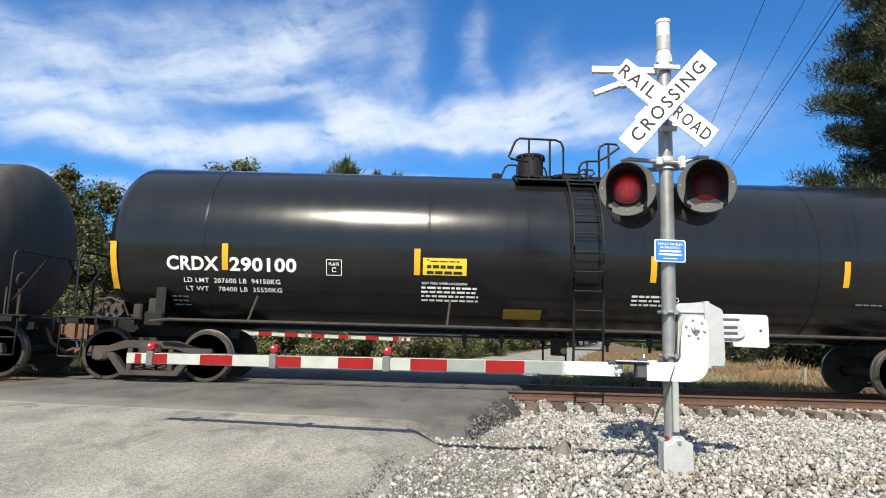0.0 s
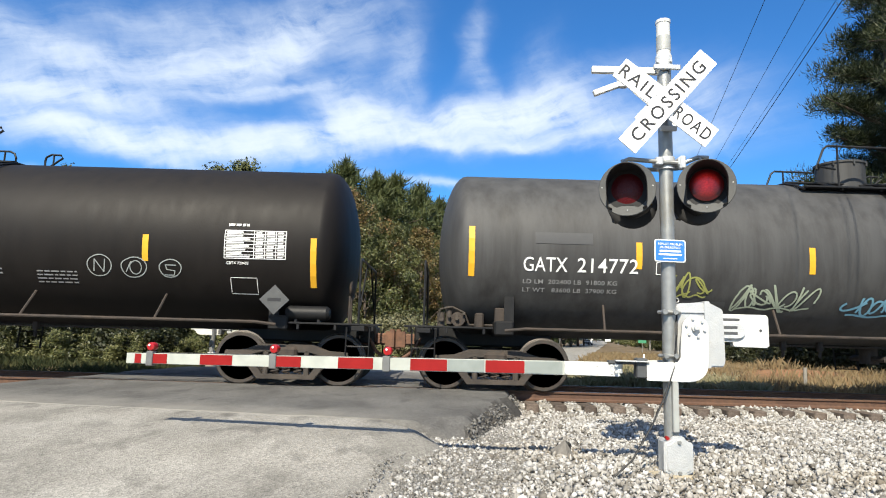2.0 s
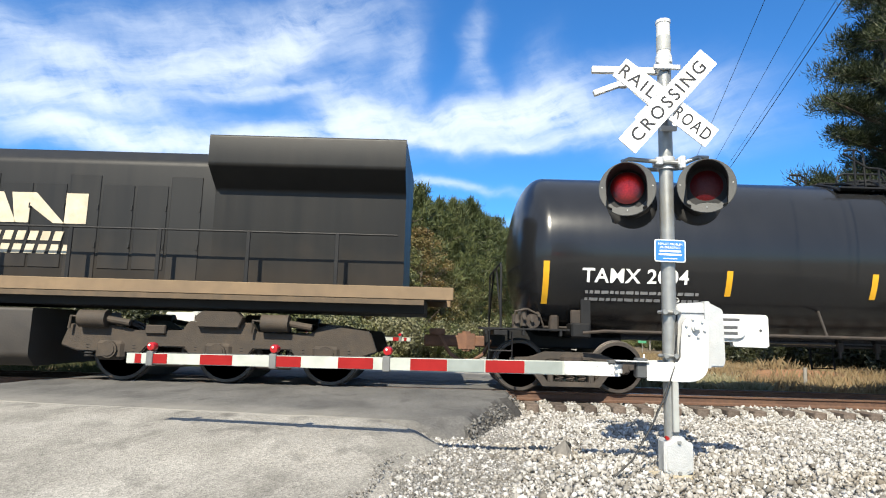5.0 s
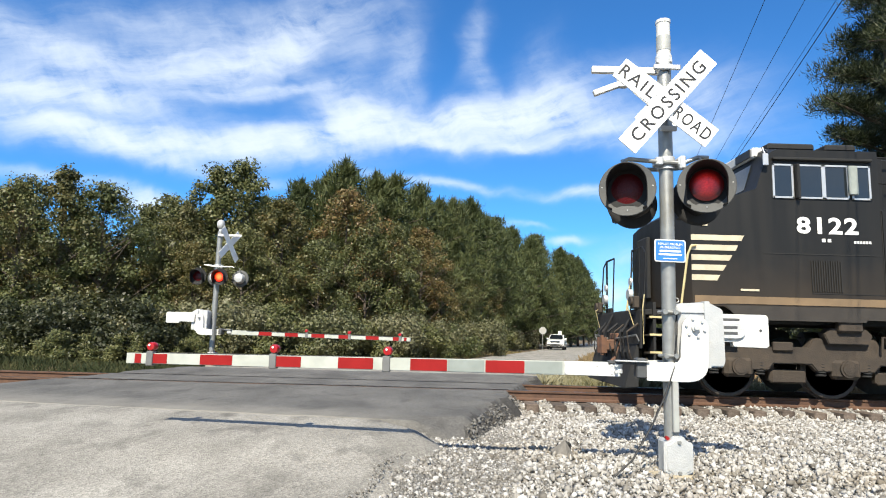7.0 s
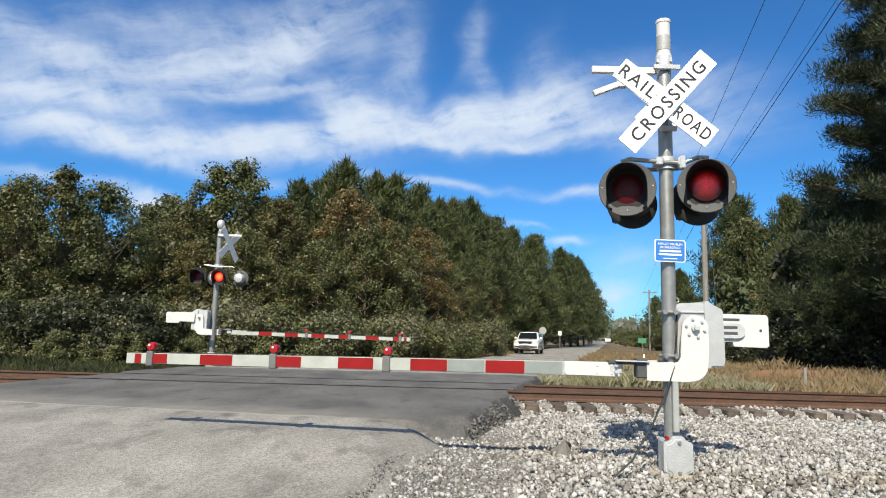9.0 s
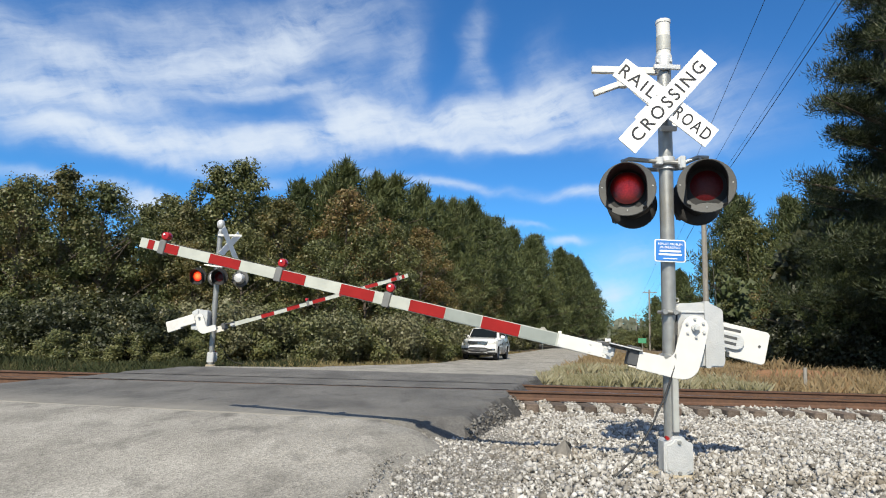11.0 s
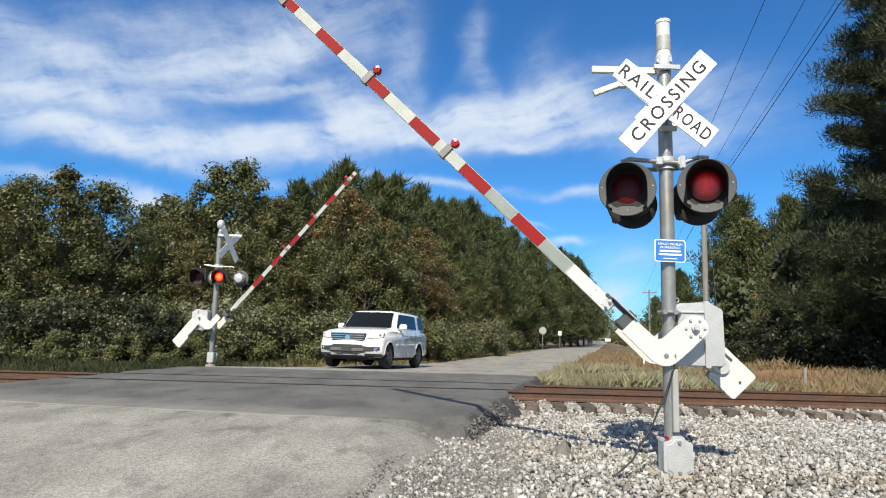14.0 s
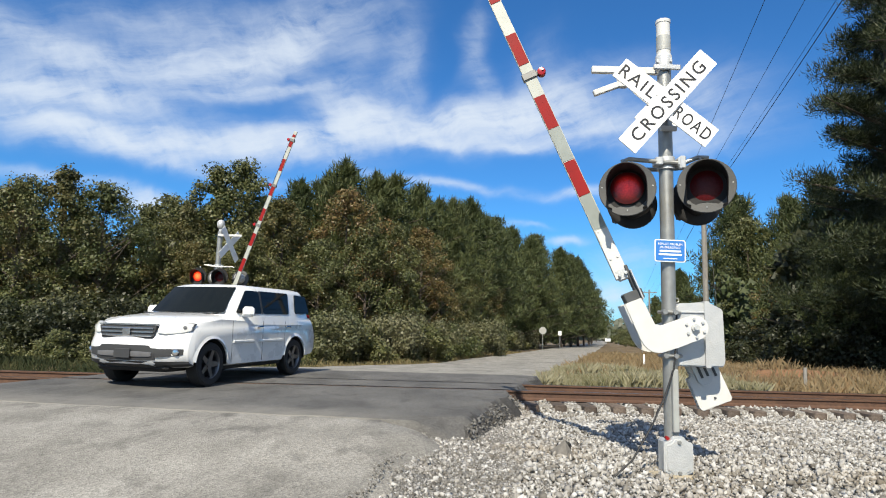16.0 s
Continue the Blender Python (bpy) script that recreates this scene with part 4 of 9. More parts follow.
        for z, w in ((3.84, 0.26), (3.22, 0.16)):
            k = Build()
            k.box((0.0, -0.085, z), (w, 0.03, 0.05), 0.006)
            k.make("blade_bracket", ALU, s, "aluminium crossbuck bracket")
    tr = pose(0, 0, 0, 0, 0, rear_buck_turn)
    k = Build()
    k.box((-0.33, 0.10, 3.875), (0.72, 0.05, 0.07), 0.006, rot=(0, 0, 0))
    k.make("rear_bracket", WHITE, s, "white strap bracket", at=pose(0, 0, -0.05) if is_far else tr)
    if not is_far:
        k = Build()
        k.box((-0.50, 0.12, 3.70), (0.36, 0.05, 0.06), 0.006, rot=(0, -22, 0))
        k.box((-0.38, 0.11, 3.78), (0.10, 0.06, 0.16), 0.006)
        k.make("rear_bracket", WHITE, s, "white slanted bracket")
    if is_far:
        tr = pose(-0.20, 0.02, 0.0, 0, 0, 75)
    for tilt, zz in ((48, 3.55), (-40, 3.55)):
        q = Build()
        q.box((0, 0, 0), (1.22 if is_far else 0.56, 0.012, 0.225 if is_far else 0.18), 0.003)
        q.make("rear_blade", SIGNWHITE, s, "white crossbuck blade facing the other way", at=tr @ pose(0.0, 0.13 + (0.016 if tilt > 0 else 0), zz, 0, -tilt, 0))
    # cross arm with heads
    z0 = 2.50
    a = Build()
    a.tube([(-0.46, -0.12, z0 + 0.36), (-0.40, -0.12, z0 + 0.395), (-0.06, -0.09, z0 + 0.385), (0.07, -0.09, z0 + 0.38), (0.15, -0.10, z0 + 0.385), (0.26, -0.12, z0 + 0.43), (0.36, -0.12, z0 + 0.43)], 0.021, 10)
    a.make("cross_arm", GALV, s, "galvanised cross arm for the lights")
    a = Build()
    a.lathe([(0.085, z0 + 0.33), (0.085, z0 + 0.45)], 18)
    for dx in (-0.1, 0.11):
        a.box((dx, -0.06, z0 + 0.39), (0.07, 0.12, 0.08), 0.01)
    a.box((0.12, -0.1, z0 + 0.38), (0.06, 0.06, 0.13), 0.012)
    a.make("arm_clamp", ALU, s, "cast clamp on the mast")
    lights = ((0, -0.455, 0.02, -19), (0, -0.25, 0.0, 180), (1, 0.275, 0.07, -22), (1, 0.40, 0.05, 180))
    if is_far:
        lights = ((1, -0.62, 0.0, 0), (1, -0.17, 0.0, 180), (0, 0.13, 0.0, 0), (0, 0.47, 0.0, 180))
    for n, dx, dz, face in lights:
        back = face == 180
        lit = rear_lit if back else front_lit
        y = 0.26 if back else -0.26
        v = Build()
        v.cyl((dx, 0.12 if back else -0.12, z0 + dz + 0.36), (dx, y * 0.9, z0 + dz + 0.10), 0.02, 8)
        v.make("hanger", GALV, s)
        LENSES.append((*head(s, dx, y, z0 + dz + 0.05, face, lit, is_far), n))
    a = Build()
    a.tube([(-0.40, 0.12, z0 + 0.36), (0.0, 0.09, z0 + 0.36), (0.38, 0.12, z0 + 0.41)], 0.021, 8)
    a.make("cross_arm", GALV, s, "galvanised cross arm for the lights")
    # blue notice
    if not is_far:
        g = Build()
        g.prism(round_poly([(-0.145, -0.105), (0.145, -0.105), (0.145, 0.105), (-0.145, 0.105)], 0.022, 4), -0.003, 0.003, "xz")
        sign = g.make("notice", SIGNWHITE, s, "small blue emergency notice with white lettering", at=pose(-0.015, -0.10, 2.03, 0, 1.0, 0))
        g = Build()
        g.prism(round_poly([(-0.135, -0.095), (0.135, -0.095), (0.135, 0.095), (-0.135, 0.095)], 0.018, 4), -0.0065, -0.003, "xz")
        g.make("blue_face", BLUE, sign, "blue face")
        for word, w, z in (("REPORT PROBLEM", 0.225, 0.062), ("OR EMERGENCY", 0.195, 0.030)):
            vs, fs = fitted_text(word, w, 0.021, 1.1, 0.01)
            g = Build()
            g.add([(u, -0.0085, v + z) for u, v in vs], fs)
            g.make("lettering", LETTERW, sign, angle=0)
        g = Build()
        for z, w in ((-0.004, 0.20), (-0.036, 0.215), (-0.074, 0.13)):
            g.box((0, -0.0085, z), (w, 0.002, 0.017 if z > -0.06 else 0.008))
        g.make("white_bar", LETTERW, sign)
    # gate mechanism
    h = Build()
    h.prism(round_poly([(0.07, 0.965), (0.51, 0.965), (0.53, 1.02), (0.52, 1.50), (0.44, 1.54), (0.38, 1.565), (0.10, 1.55), (0.07, 1.50)], 0.03, 4), 0.02, 0.36, "xz")
    mech = h.make("gate_mechanism", ALU, s, "cast aluminium gate mechanism housing", bevel=0.012)
    e = Build()
    e.prism(round_poly([(0.335, 0.955), (0.385, 0.955), (0.385, 1.575), (0.335, 1.575)], 0.01, 2), 0.0, 0.38, "xz")
    e.box((0.22, 0.015, 1.47), (0.24, 0.02, 0.02), 0.004)
    e.make("housing_flange", ALU, mech, bevel=0.004)
    e = Build()
    e.tube([(0.13 + 0.022 * math.cos(i * 0.6), 0.15, 1.585 + 0.022 * math.sin(i * 0.6)) for i in range(11)], 0.006, 6)
    e.make("lifting_eye", GALV, mech)
    for z in (1.06, 1.46):
        e = Build()
        e.tube([(0.12, 0.03, z), (0.03, -0.085, z), (-0.06, -0.085, z), (-0.10, 0.0, z)], 0.016, 8)
        e.cyl((0.02, -0.12, z), (0.02, -0.06, z), 0.024, 8)
        e.cyl((-0.07, -0.11, z), (-0.07, -0.06, z), 0.024, 8)
        e.make("u_bolt", GALV, mech, "galvanised u-bolt round the mast")
    e = Build()
    e.tube([(0.06, -0.03, 1.45), (0.03, -0.10, 1.25), (-0.005, -0.11, 0.95), (-0.08, -0.10, 0.72), (-0.24, -0.2, 0.46), (-0.44, -0.26, 0.16), (-0.62, -0.30, 0.02), (-0.9, -0.32, -0.02)], 0.009, 6)
    e.make("control_cable", CABLE, mech)
    arm = gate(s, GATE_X, GATE_Y, 1.32, -GATE_TURN, is_far)
    return s, arm


LIT_NEAR = lit_lens("lit_red_lens_off_axis", (1.0, 0.03, 0.02), 0.21, (0.04, 0.002, 0.003))
LIT_FAR = lit_lens("lit_red_lens", (1.0, 0.055, 0.012), 4.5, (0.6, 0.02, 0.01))

SIGNAL_NEAR, ARM_NEAR = crossing_signal("grey railroad crossing signal with red lights and a striped gate", pose(2.135, 5.85, -0.215), LIT_NEAR, LIT_FAR, 0, False)
SIGNAL_FAR, ARM_FAR = crossing_signal("far railroad crossing signal with gate beyond the track", pose(-6.80, 18.75, -0.08, 0, 0, 180), LIT_NEAR, LIT_FAR, -55, True)


# ================= the train =================
# Each vehicle's own space: x along the track to the east, y = 0 on the track's middle, -y towards the road's near side, z = 0 on the rails.
TRAIN_SPEED = 12.0
WHEEL_R = 0.46
WHEELSETS = []
ROLLING = []

TANK_BLACK = mat("glossy_black_tank_paint", (0.007, 0.0073, 0.008), 0.19, 0, 0.12, 3, 0.02, 12, (0.0126, 0.0119, 0.0115), 0.35, 1.2, streak=True)
TANK_BLACK2 = mat("polished_black_tank_paint", (0.0119, 0.0123, 0.0133), 0.20, 0, 0.1, 3, 0.02, 10, (0.014, 0.0136, 0.014), 0.3, 1.0, streak=True)
TANK_GREY = mat("weathered_grey_tank_paint", (0.049, 0.049, 0.049), 0.62, 0, 0.16, 5.0, 0.05, 30, (0.024, 0.023, 0.0225), 0.8, 3.2, streak=True, spec=0.3)
TANK_BROWN = mat("faded_brown_black_tank_paint", (0.0098, 0.0080, 0.0070), 0.58, 0, 0.2, 5.0, 0.04, 30, (0.0070, 0.0058, 0.0052), 0.7, 3.0, streak=True, spec=0.2)
GRIME = mat("grimy_steel", (0.028, 0.0224, 0.0189), 0.8, 0.1, 0.35, 7, 0.4, 40, (0.0665, 0.0455, 0.0315), 0.6, 3)
TRUCKSTEEL = mat("dusty_cast_steel", (0.0385, 0.0315, 0.0259), 0.8, 0.1, 0.3, 7, 0.4, 40, (0.084, 0.0644, 0.049), 0.55, 3)
WHEELSTEEL = mat("worn_wheel_steel", (0.042, 0.0364, 0.0322), 0.5, 0.4, 0.3, 9, 0.2, 40, (0.084, 0.0665, 0.0525), 0.55, 3)
TREAD = mat("bright_wheel_tread", (0.45, 0.43, 0.41), 0.3, 0.9, 0.1, 9)
RUST = mat("rusty_coupler_steel", (0.14, 0.07, 0.042), 0.85, 0.1, 0.3, 9, 0.4, 40, (0.07, 0.042, 0.0315), 0.6, 4)
GRAFFITI_GREEN = mat("pale_green_spray_paint", (0.294, 0.336, 0.252), 0.6, 0, 0.1)
GRAFFITI_BLUE = mat("pale_blue_spray_paint", (0.14, 0.315, 0.42), 0.6, 0, 0.1)
GRAFFITI_YELLOW = mat("dull_yellow_spray_paint", (0.245, 0.252, 0.07), 0.6, 0, 0.1)
GRAFFITI_WHITE = mat("chalky_white_spray_paint", (0.238, 0.259, 0.252), 0.7, 0, 0.1)


def wheelset(parent, x, r=WHEEL_R):
    b = Build()
    for side in (-1, 1):
        m = pose(0, side * 0.79, 0, 90 * side, 0, 0)
        # turned from outside to inside: rim, plate, hub
        b.lathe([(0.0, -0.03), (0.10, -0.03), (0.11, -0.005), (0.16, 0.005), (r - 0.09, 0.02), (r - 0.065, -0.035), (r - 0.012, -0.035), (r, -0.025)], 36, m)
        b.lathe([(r, -0.025), (r + 0.004, 0.06)], 36, m, 1)
        b.lathe([(r + 0.004, 0.06), (r + 0.028, 0.07), (r + 0.026, 0.095), (r - 0.07, 0.10), (0.12, 0.06), (0.0, 0.06)], 36, m)
        b.cyl((0, side * 0.79, 0), (0, side * 1.02, 0), 0.085, 16)
        for i in range(3):
            a = radians(120 * i)
            b.cyl((0.045 * math.cos(a), side * 1.02, 0.045 * math.sin(a)), (0.045 * math.cos(a), side * 1.04, 0.045 * math.sin(a)), 0.014, 6)
    b.cyl((0, -0.8, 0), (0, 0.8, 0), 0.085, 16)
    ob = b.make("wheelset", [WHEELSTEEL, TREAD], parent, "steel wheelset with bright worn treads", at=pose(x, 0, r))
    WHEELSETS.append((ob, x, r))
    return ob


def side_frame(side):
    """A cast three-piece truck side frame with its window and pedestals."""
    b = Build()
    # frame as bars, so that the window stays open
    y0, y1 = side * 0.95, side * 1.08
    b.prism([(-1.12, 0.44), (-1.08, 0.60), (-0.74, 0.62), (-0.46, 0.72), (0.46, 0.72), (0.74, 0.62), (1.08, 0.60), (1.12, 0.44), (1.02, 0.42), (0.72, 0.50), (0.42, 0.58), (-0.42, 0.58), (-0.72, 0.50), (-1.02, 0.42)], y0, y1, "xz")
    b.prism([(-0.80, 0.50), (-0.64, 0.50), (-0.42, 0.20), (0.42, 0.20), (0.64, 0.50), (0.80, 0.50), (0.50, 0.11), (-0.50, 0.11)], y0, y1, "xz")
    for x in (-0.36, 0.36):
        b.box((x, (y0 + y1) / 2, 0.40), (0.10, abs(y1 - y0), 0.46), 0.02)
    for x in (-0.89, 0.89):
        b.box((x, side * 1.015, 0.46), (0.30, 0.17, 0.22), 0.04)
        b.cyl((x, side * 1.02, 0.46), (x, side * 1.11, 0.46), 0.10, 18)
    return b


def truck(car, x, material):
    t = Build()
    t.box((0, 0, 0.55), (0.40, 2.3, 0.26), 0.05)
    t.cyl((0, 0, 0.62), (0, 0, 0.82), 0.22, 20)
    tr = t.make("truck", GRIME, car, "grimy two-axle freight truck", at=pose(x, 0, 0))
    for side in (-1, 1):
        side_frame(side).make("side_frame", material, tr, "dusty cast steel side frame", bevel=0.012)
        s = Build()
        for dx in (-0.20, 0.0, 0.20):
            n, r = 26, 0.065
            s.tube([(dx + r * math.cos(i * 0.85), side * 1.015 + r * 0.7 * math.sin(i * 0.85), 0.21 + 0.22 * i / n) for i in range(n + 1)], 0.016, 6)
        s.make("springs", GRIME, tr, "coil spring group")
    g = Build()
    for dx in (-0.36, 0.36):
        g.box((dx, 0, 0.36), (0.10, 1.7, 0.10), 0.02)
        for side in (-1, 1):
            g.box((dx * 1.22, side * 0.75, 0.42), (0.07, 0.10, 0.30), 0.02)
    g.cyl((-0.6, -0.4, 0.3), (0.6, -0.2, 0.34), 0.03, 8)
    g.make("brake_beams", GRIME, tr)
    for dx in (-0.89, 0.89):
        wheelset(tr, dx)
    return tr


def coupler(car, x, side):
    b = Build()
    b.box((x - side * 0.45, 0, 0.85), (0.7, 0.24, 0.22), 0.03)
    b.prism([(x - side * 0.15, -0.16), (x + side * 0.02, -0.18), (x + side * 0.06, -0.05), (x - side * 0.05, 0.0), (x + side * 0.04, 0.07), (x + side * 0.03, 0.16), (x - side * 0.15, 0.15)], 0.70, 1.0, "xy")
    b.cyl((x - side * 0.02, -0.11, 0.66), (x - side * 0.02, -0.11, 1.04), 0.05, 12)
    b.tube([(x - side * 0.5, -0.25, 0.95), (x - side * 0.3, -0.35, 0.62), (x - side * 0.05, -0.3, 0.45), (x + side * 0.02, -0.15, 0.5)], 0.035, 8)
    b.box((x - side * 0.55, 0.0, 1.02), (0.3, 0.5, 0.12), 0.02)
    c = b.make("coupler", RUST, car, "rusty knuckle coupler with hose", bevel=0.0)
    return c


class Shell:
    """Where marks lie on a tank's near side."""

    def __init__(self, radius, axis):
        self.r, self.a = radius, axis

    def at(self, x, z, lift=0.006):
        """z along the tank's curve, given as height at that place."""
        s = max(-0.98, min(0.98, (z - self.a) / self.r))
        phi = math.asin(s)
        return (x, -(self.r + lift) * math.cos(phi), self.a + (self.r + lift) * math.sin(phi))

    def wrap(self, vs, xc, zc, lift=0.008):
        phi0 = math.asin(max(-0.98, min(0.98, (zc - self.a) / self.r)))
        k = self.r + lift
        return [(xc + u, -k * math.cos(phi0 + w / self.r), self.a + k * math.sin(phi0 + w / self.r)) for u, w in vs]


def shell_panel(b, sh, xc, zc, w, h, lift=0.006, nu=1, nw=4, mi=0):
    vs = [(-w / 2 + w * i / nu, -h / 2 + h * j / nw) for j in range(nw + 1) for i in range(nu + 1)]
    fs = [(j * (nu + 1) + i, j * (nu + 1) + i + 1, (j + 1) * (nu + 1) + i + 1, (j + 1) * (nu + 1) + i) for j in range(nw) for i in range(nu)]
    b.add(sh.wrap(vs, xc, zc, lift), fs, mi)


def tank_words(car, sh, words, xc, zc, w, h, material=None, label="white stencilled lettering", bold=0.012):
    vs, fs = fitted_text(words, w, h, 1.05, bold)
    b = Build()
    b.add(sh.wrap(vs, xc, zc, 0.010), fs)
    return b.make("lettering", material or LETTERW, car, label, angle=0)


def tank_bars(car, sh, xc, zc, w, rows, pitch, thick, material=None, lift=0.009, seed=1):
    """Small print: rows of bars of uneven length."""
    rnd = random.Random(seed)
    b = Build()
    for r in range(rows):
        x = -w / 2
        while x < w / 2 - 0.03:
            k = min(rnd.uniform(0.05, 0.16), w / 2 - x)
            shell_panel(b, sh, xc + x + k / 2, zc - r * pitch, k, thick, lift, 1, 1)
            x += k + 0.025
    return b.make("small_print", material or LETTERW, car, "rows of small print", angle=0)


def scribble(car, sh, xc, zc, w, h, material, seed, thick=0.017, loops=7):
    """A tag: looping unreadable strokes."""
    rnd = random.Random(seed)
    b = Build()
    for k in range(loops):
        cx = -w / 2 + w * (k + 0.5) / loops
        pts = []
        ph, fr = rnd.uniform(0, 6.3), rnd.uniform(0.8, 1.5)
        rx, rz = w / loops * rnd.uniform(0.5, 1.15), h * rnd.uniform(0.2, 0.5)
        for i in range(17):
            t = i / 16
            a = ph + fr * 2 * math.pi * t
            pts.append((cx + rx * (math.cos(a) + 0.5 * (t - 0.5)), rz * math.sin(a * 1.25 + k) + 0.06 * h * math.sin(7 * t + k)))
        for (u0, w0), (u1, w1) in zip(pts, pts[1:]):
            dx, dz = u1 - u0, w1 - w0
            ln = math.hypot(dx, dz) or 1
            nx, nz = -dz / ln * thick, dx / ln * thick
            quad = [(u0 - nx, w0 - nz), (u1 - nx, w1 - nz), (u1 + nx, w1 + nz), (u0 + nx, w0 + nz)]
            b.add(sh.wrap(quad, xc, zc, 0.009 + 0.0007 * k), [(0, 1, 2, 3)])
    # the long underline and tail
    pts = [(-w / 2 + w * i / 12, -h * 0.38 + 0.05 * h * math.sin(i * 1.3 + seed)) for i in range(13)]
    for (u0, w0), (u1, w1) in zip(pts, pts[1:]):
        b.add(sh.wrap([(u0, w0 - thick), (u1, w1 - thick), (u1, w1 + thick), (u0, w0 + thick)], xc, zc, 0.015), [(0, 1, 2, 3)])
    return b.make("spray_tag", material, car, "looping spray-painted scrawl", angle=0)


def stroke_tag(car, sh, xc, zc, strokes, material, thick=0.010):
    """A chalked tag from a few plain strokes, each a run of (u, w) places."""
    b = Build()
    for k, run in enumerate(strokes):
        for (u0, w0), (u1, w1) in zip(run, run[1:]):
            dx, dz = u1 - u0, w1 - w0
            ln = math.hypot(dx, dz) or 1
            nx, nz = -dz / ln * thick, dx / ln * thick
            ex, ez = dx / ln * thick * 0.6, dz / ln * thick * 0.6
            b.add(sh.wrap([(u0 - nx - ex, w0 - nz - ez), (u1 - nx + ex, w1 - nz + ez), (u1 + nx + ex, w1 + nz + ez), (u0 + nx - ex, w0 + nz - ez)], xc, zc, 0.008 + 0.0008 * k), [(0, 1, 2, 3)])
    return b.make("chalk_tag", material, car, "chalky hand-drawn tag", angle=0)


def ring_run(cx, cz, rx, rz, wobble=0.0):
    return [(cx + rx * math.cos(a) * (1 + wobble * math.sin(3 * a)), cz + rz * math.sin(a) * (1 + wobble * math.sin(2 * a))) for a in [i * 0.3142 for i in range(21)]]


def spec_table(car, sh, xc, zc, w, h, seed):
    b = Build()
    t = 0.012
    for i in range(9):
        shell_panel(b, sh, xc, zc - h / 2 + h * i / 8, w, t, 0.009, 1, 1)
    for u in (-0.5, -0.02, 0.16, 0.34, 0.5):
        shell_panel(b, sh, xc + u * w, zc, t, h, 0.0095, 1, 5)
    rnd = random.Random(seed)
    for i in range(8):
        for u0, u1 in ((-0.48, -0.06), (0.0, 0.14), (0.18, 0.32), (0.36, 0.48)):
            k = rnd.uniform(0.6, 1.0) * (u1 - u0) * w
            shell_panel(b, sh, xc + u0 * w + k / 2 + 0.01, zc - h / 2 + h * (i + 0.5) / 8, k, h * 0.055, 0.009, 1, 1)
    return b.make("data_table", LETTERW, car, "white test-data table", angle=0)


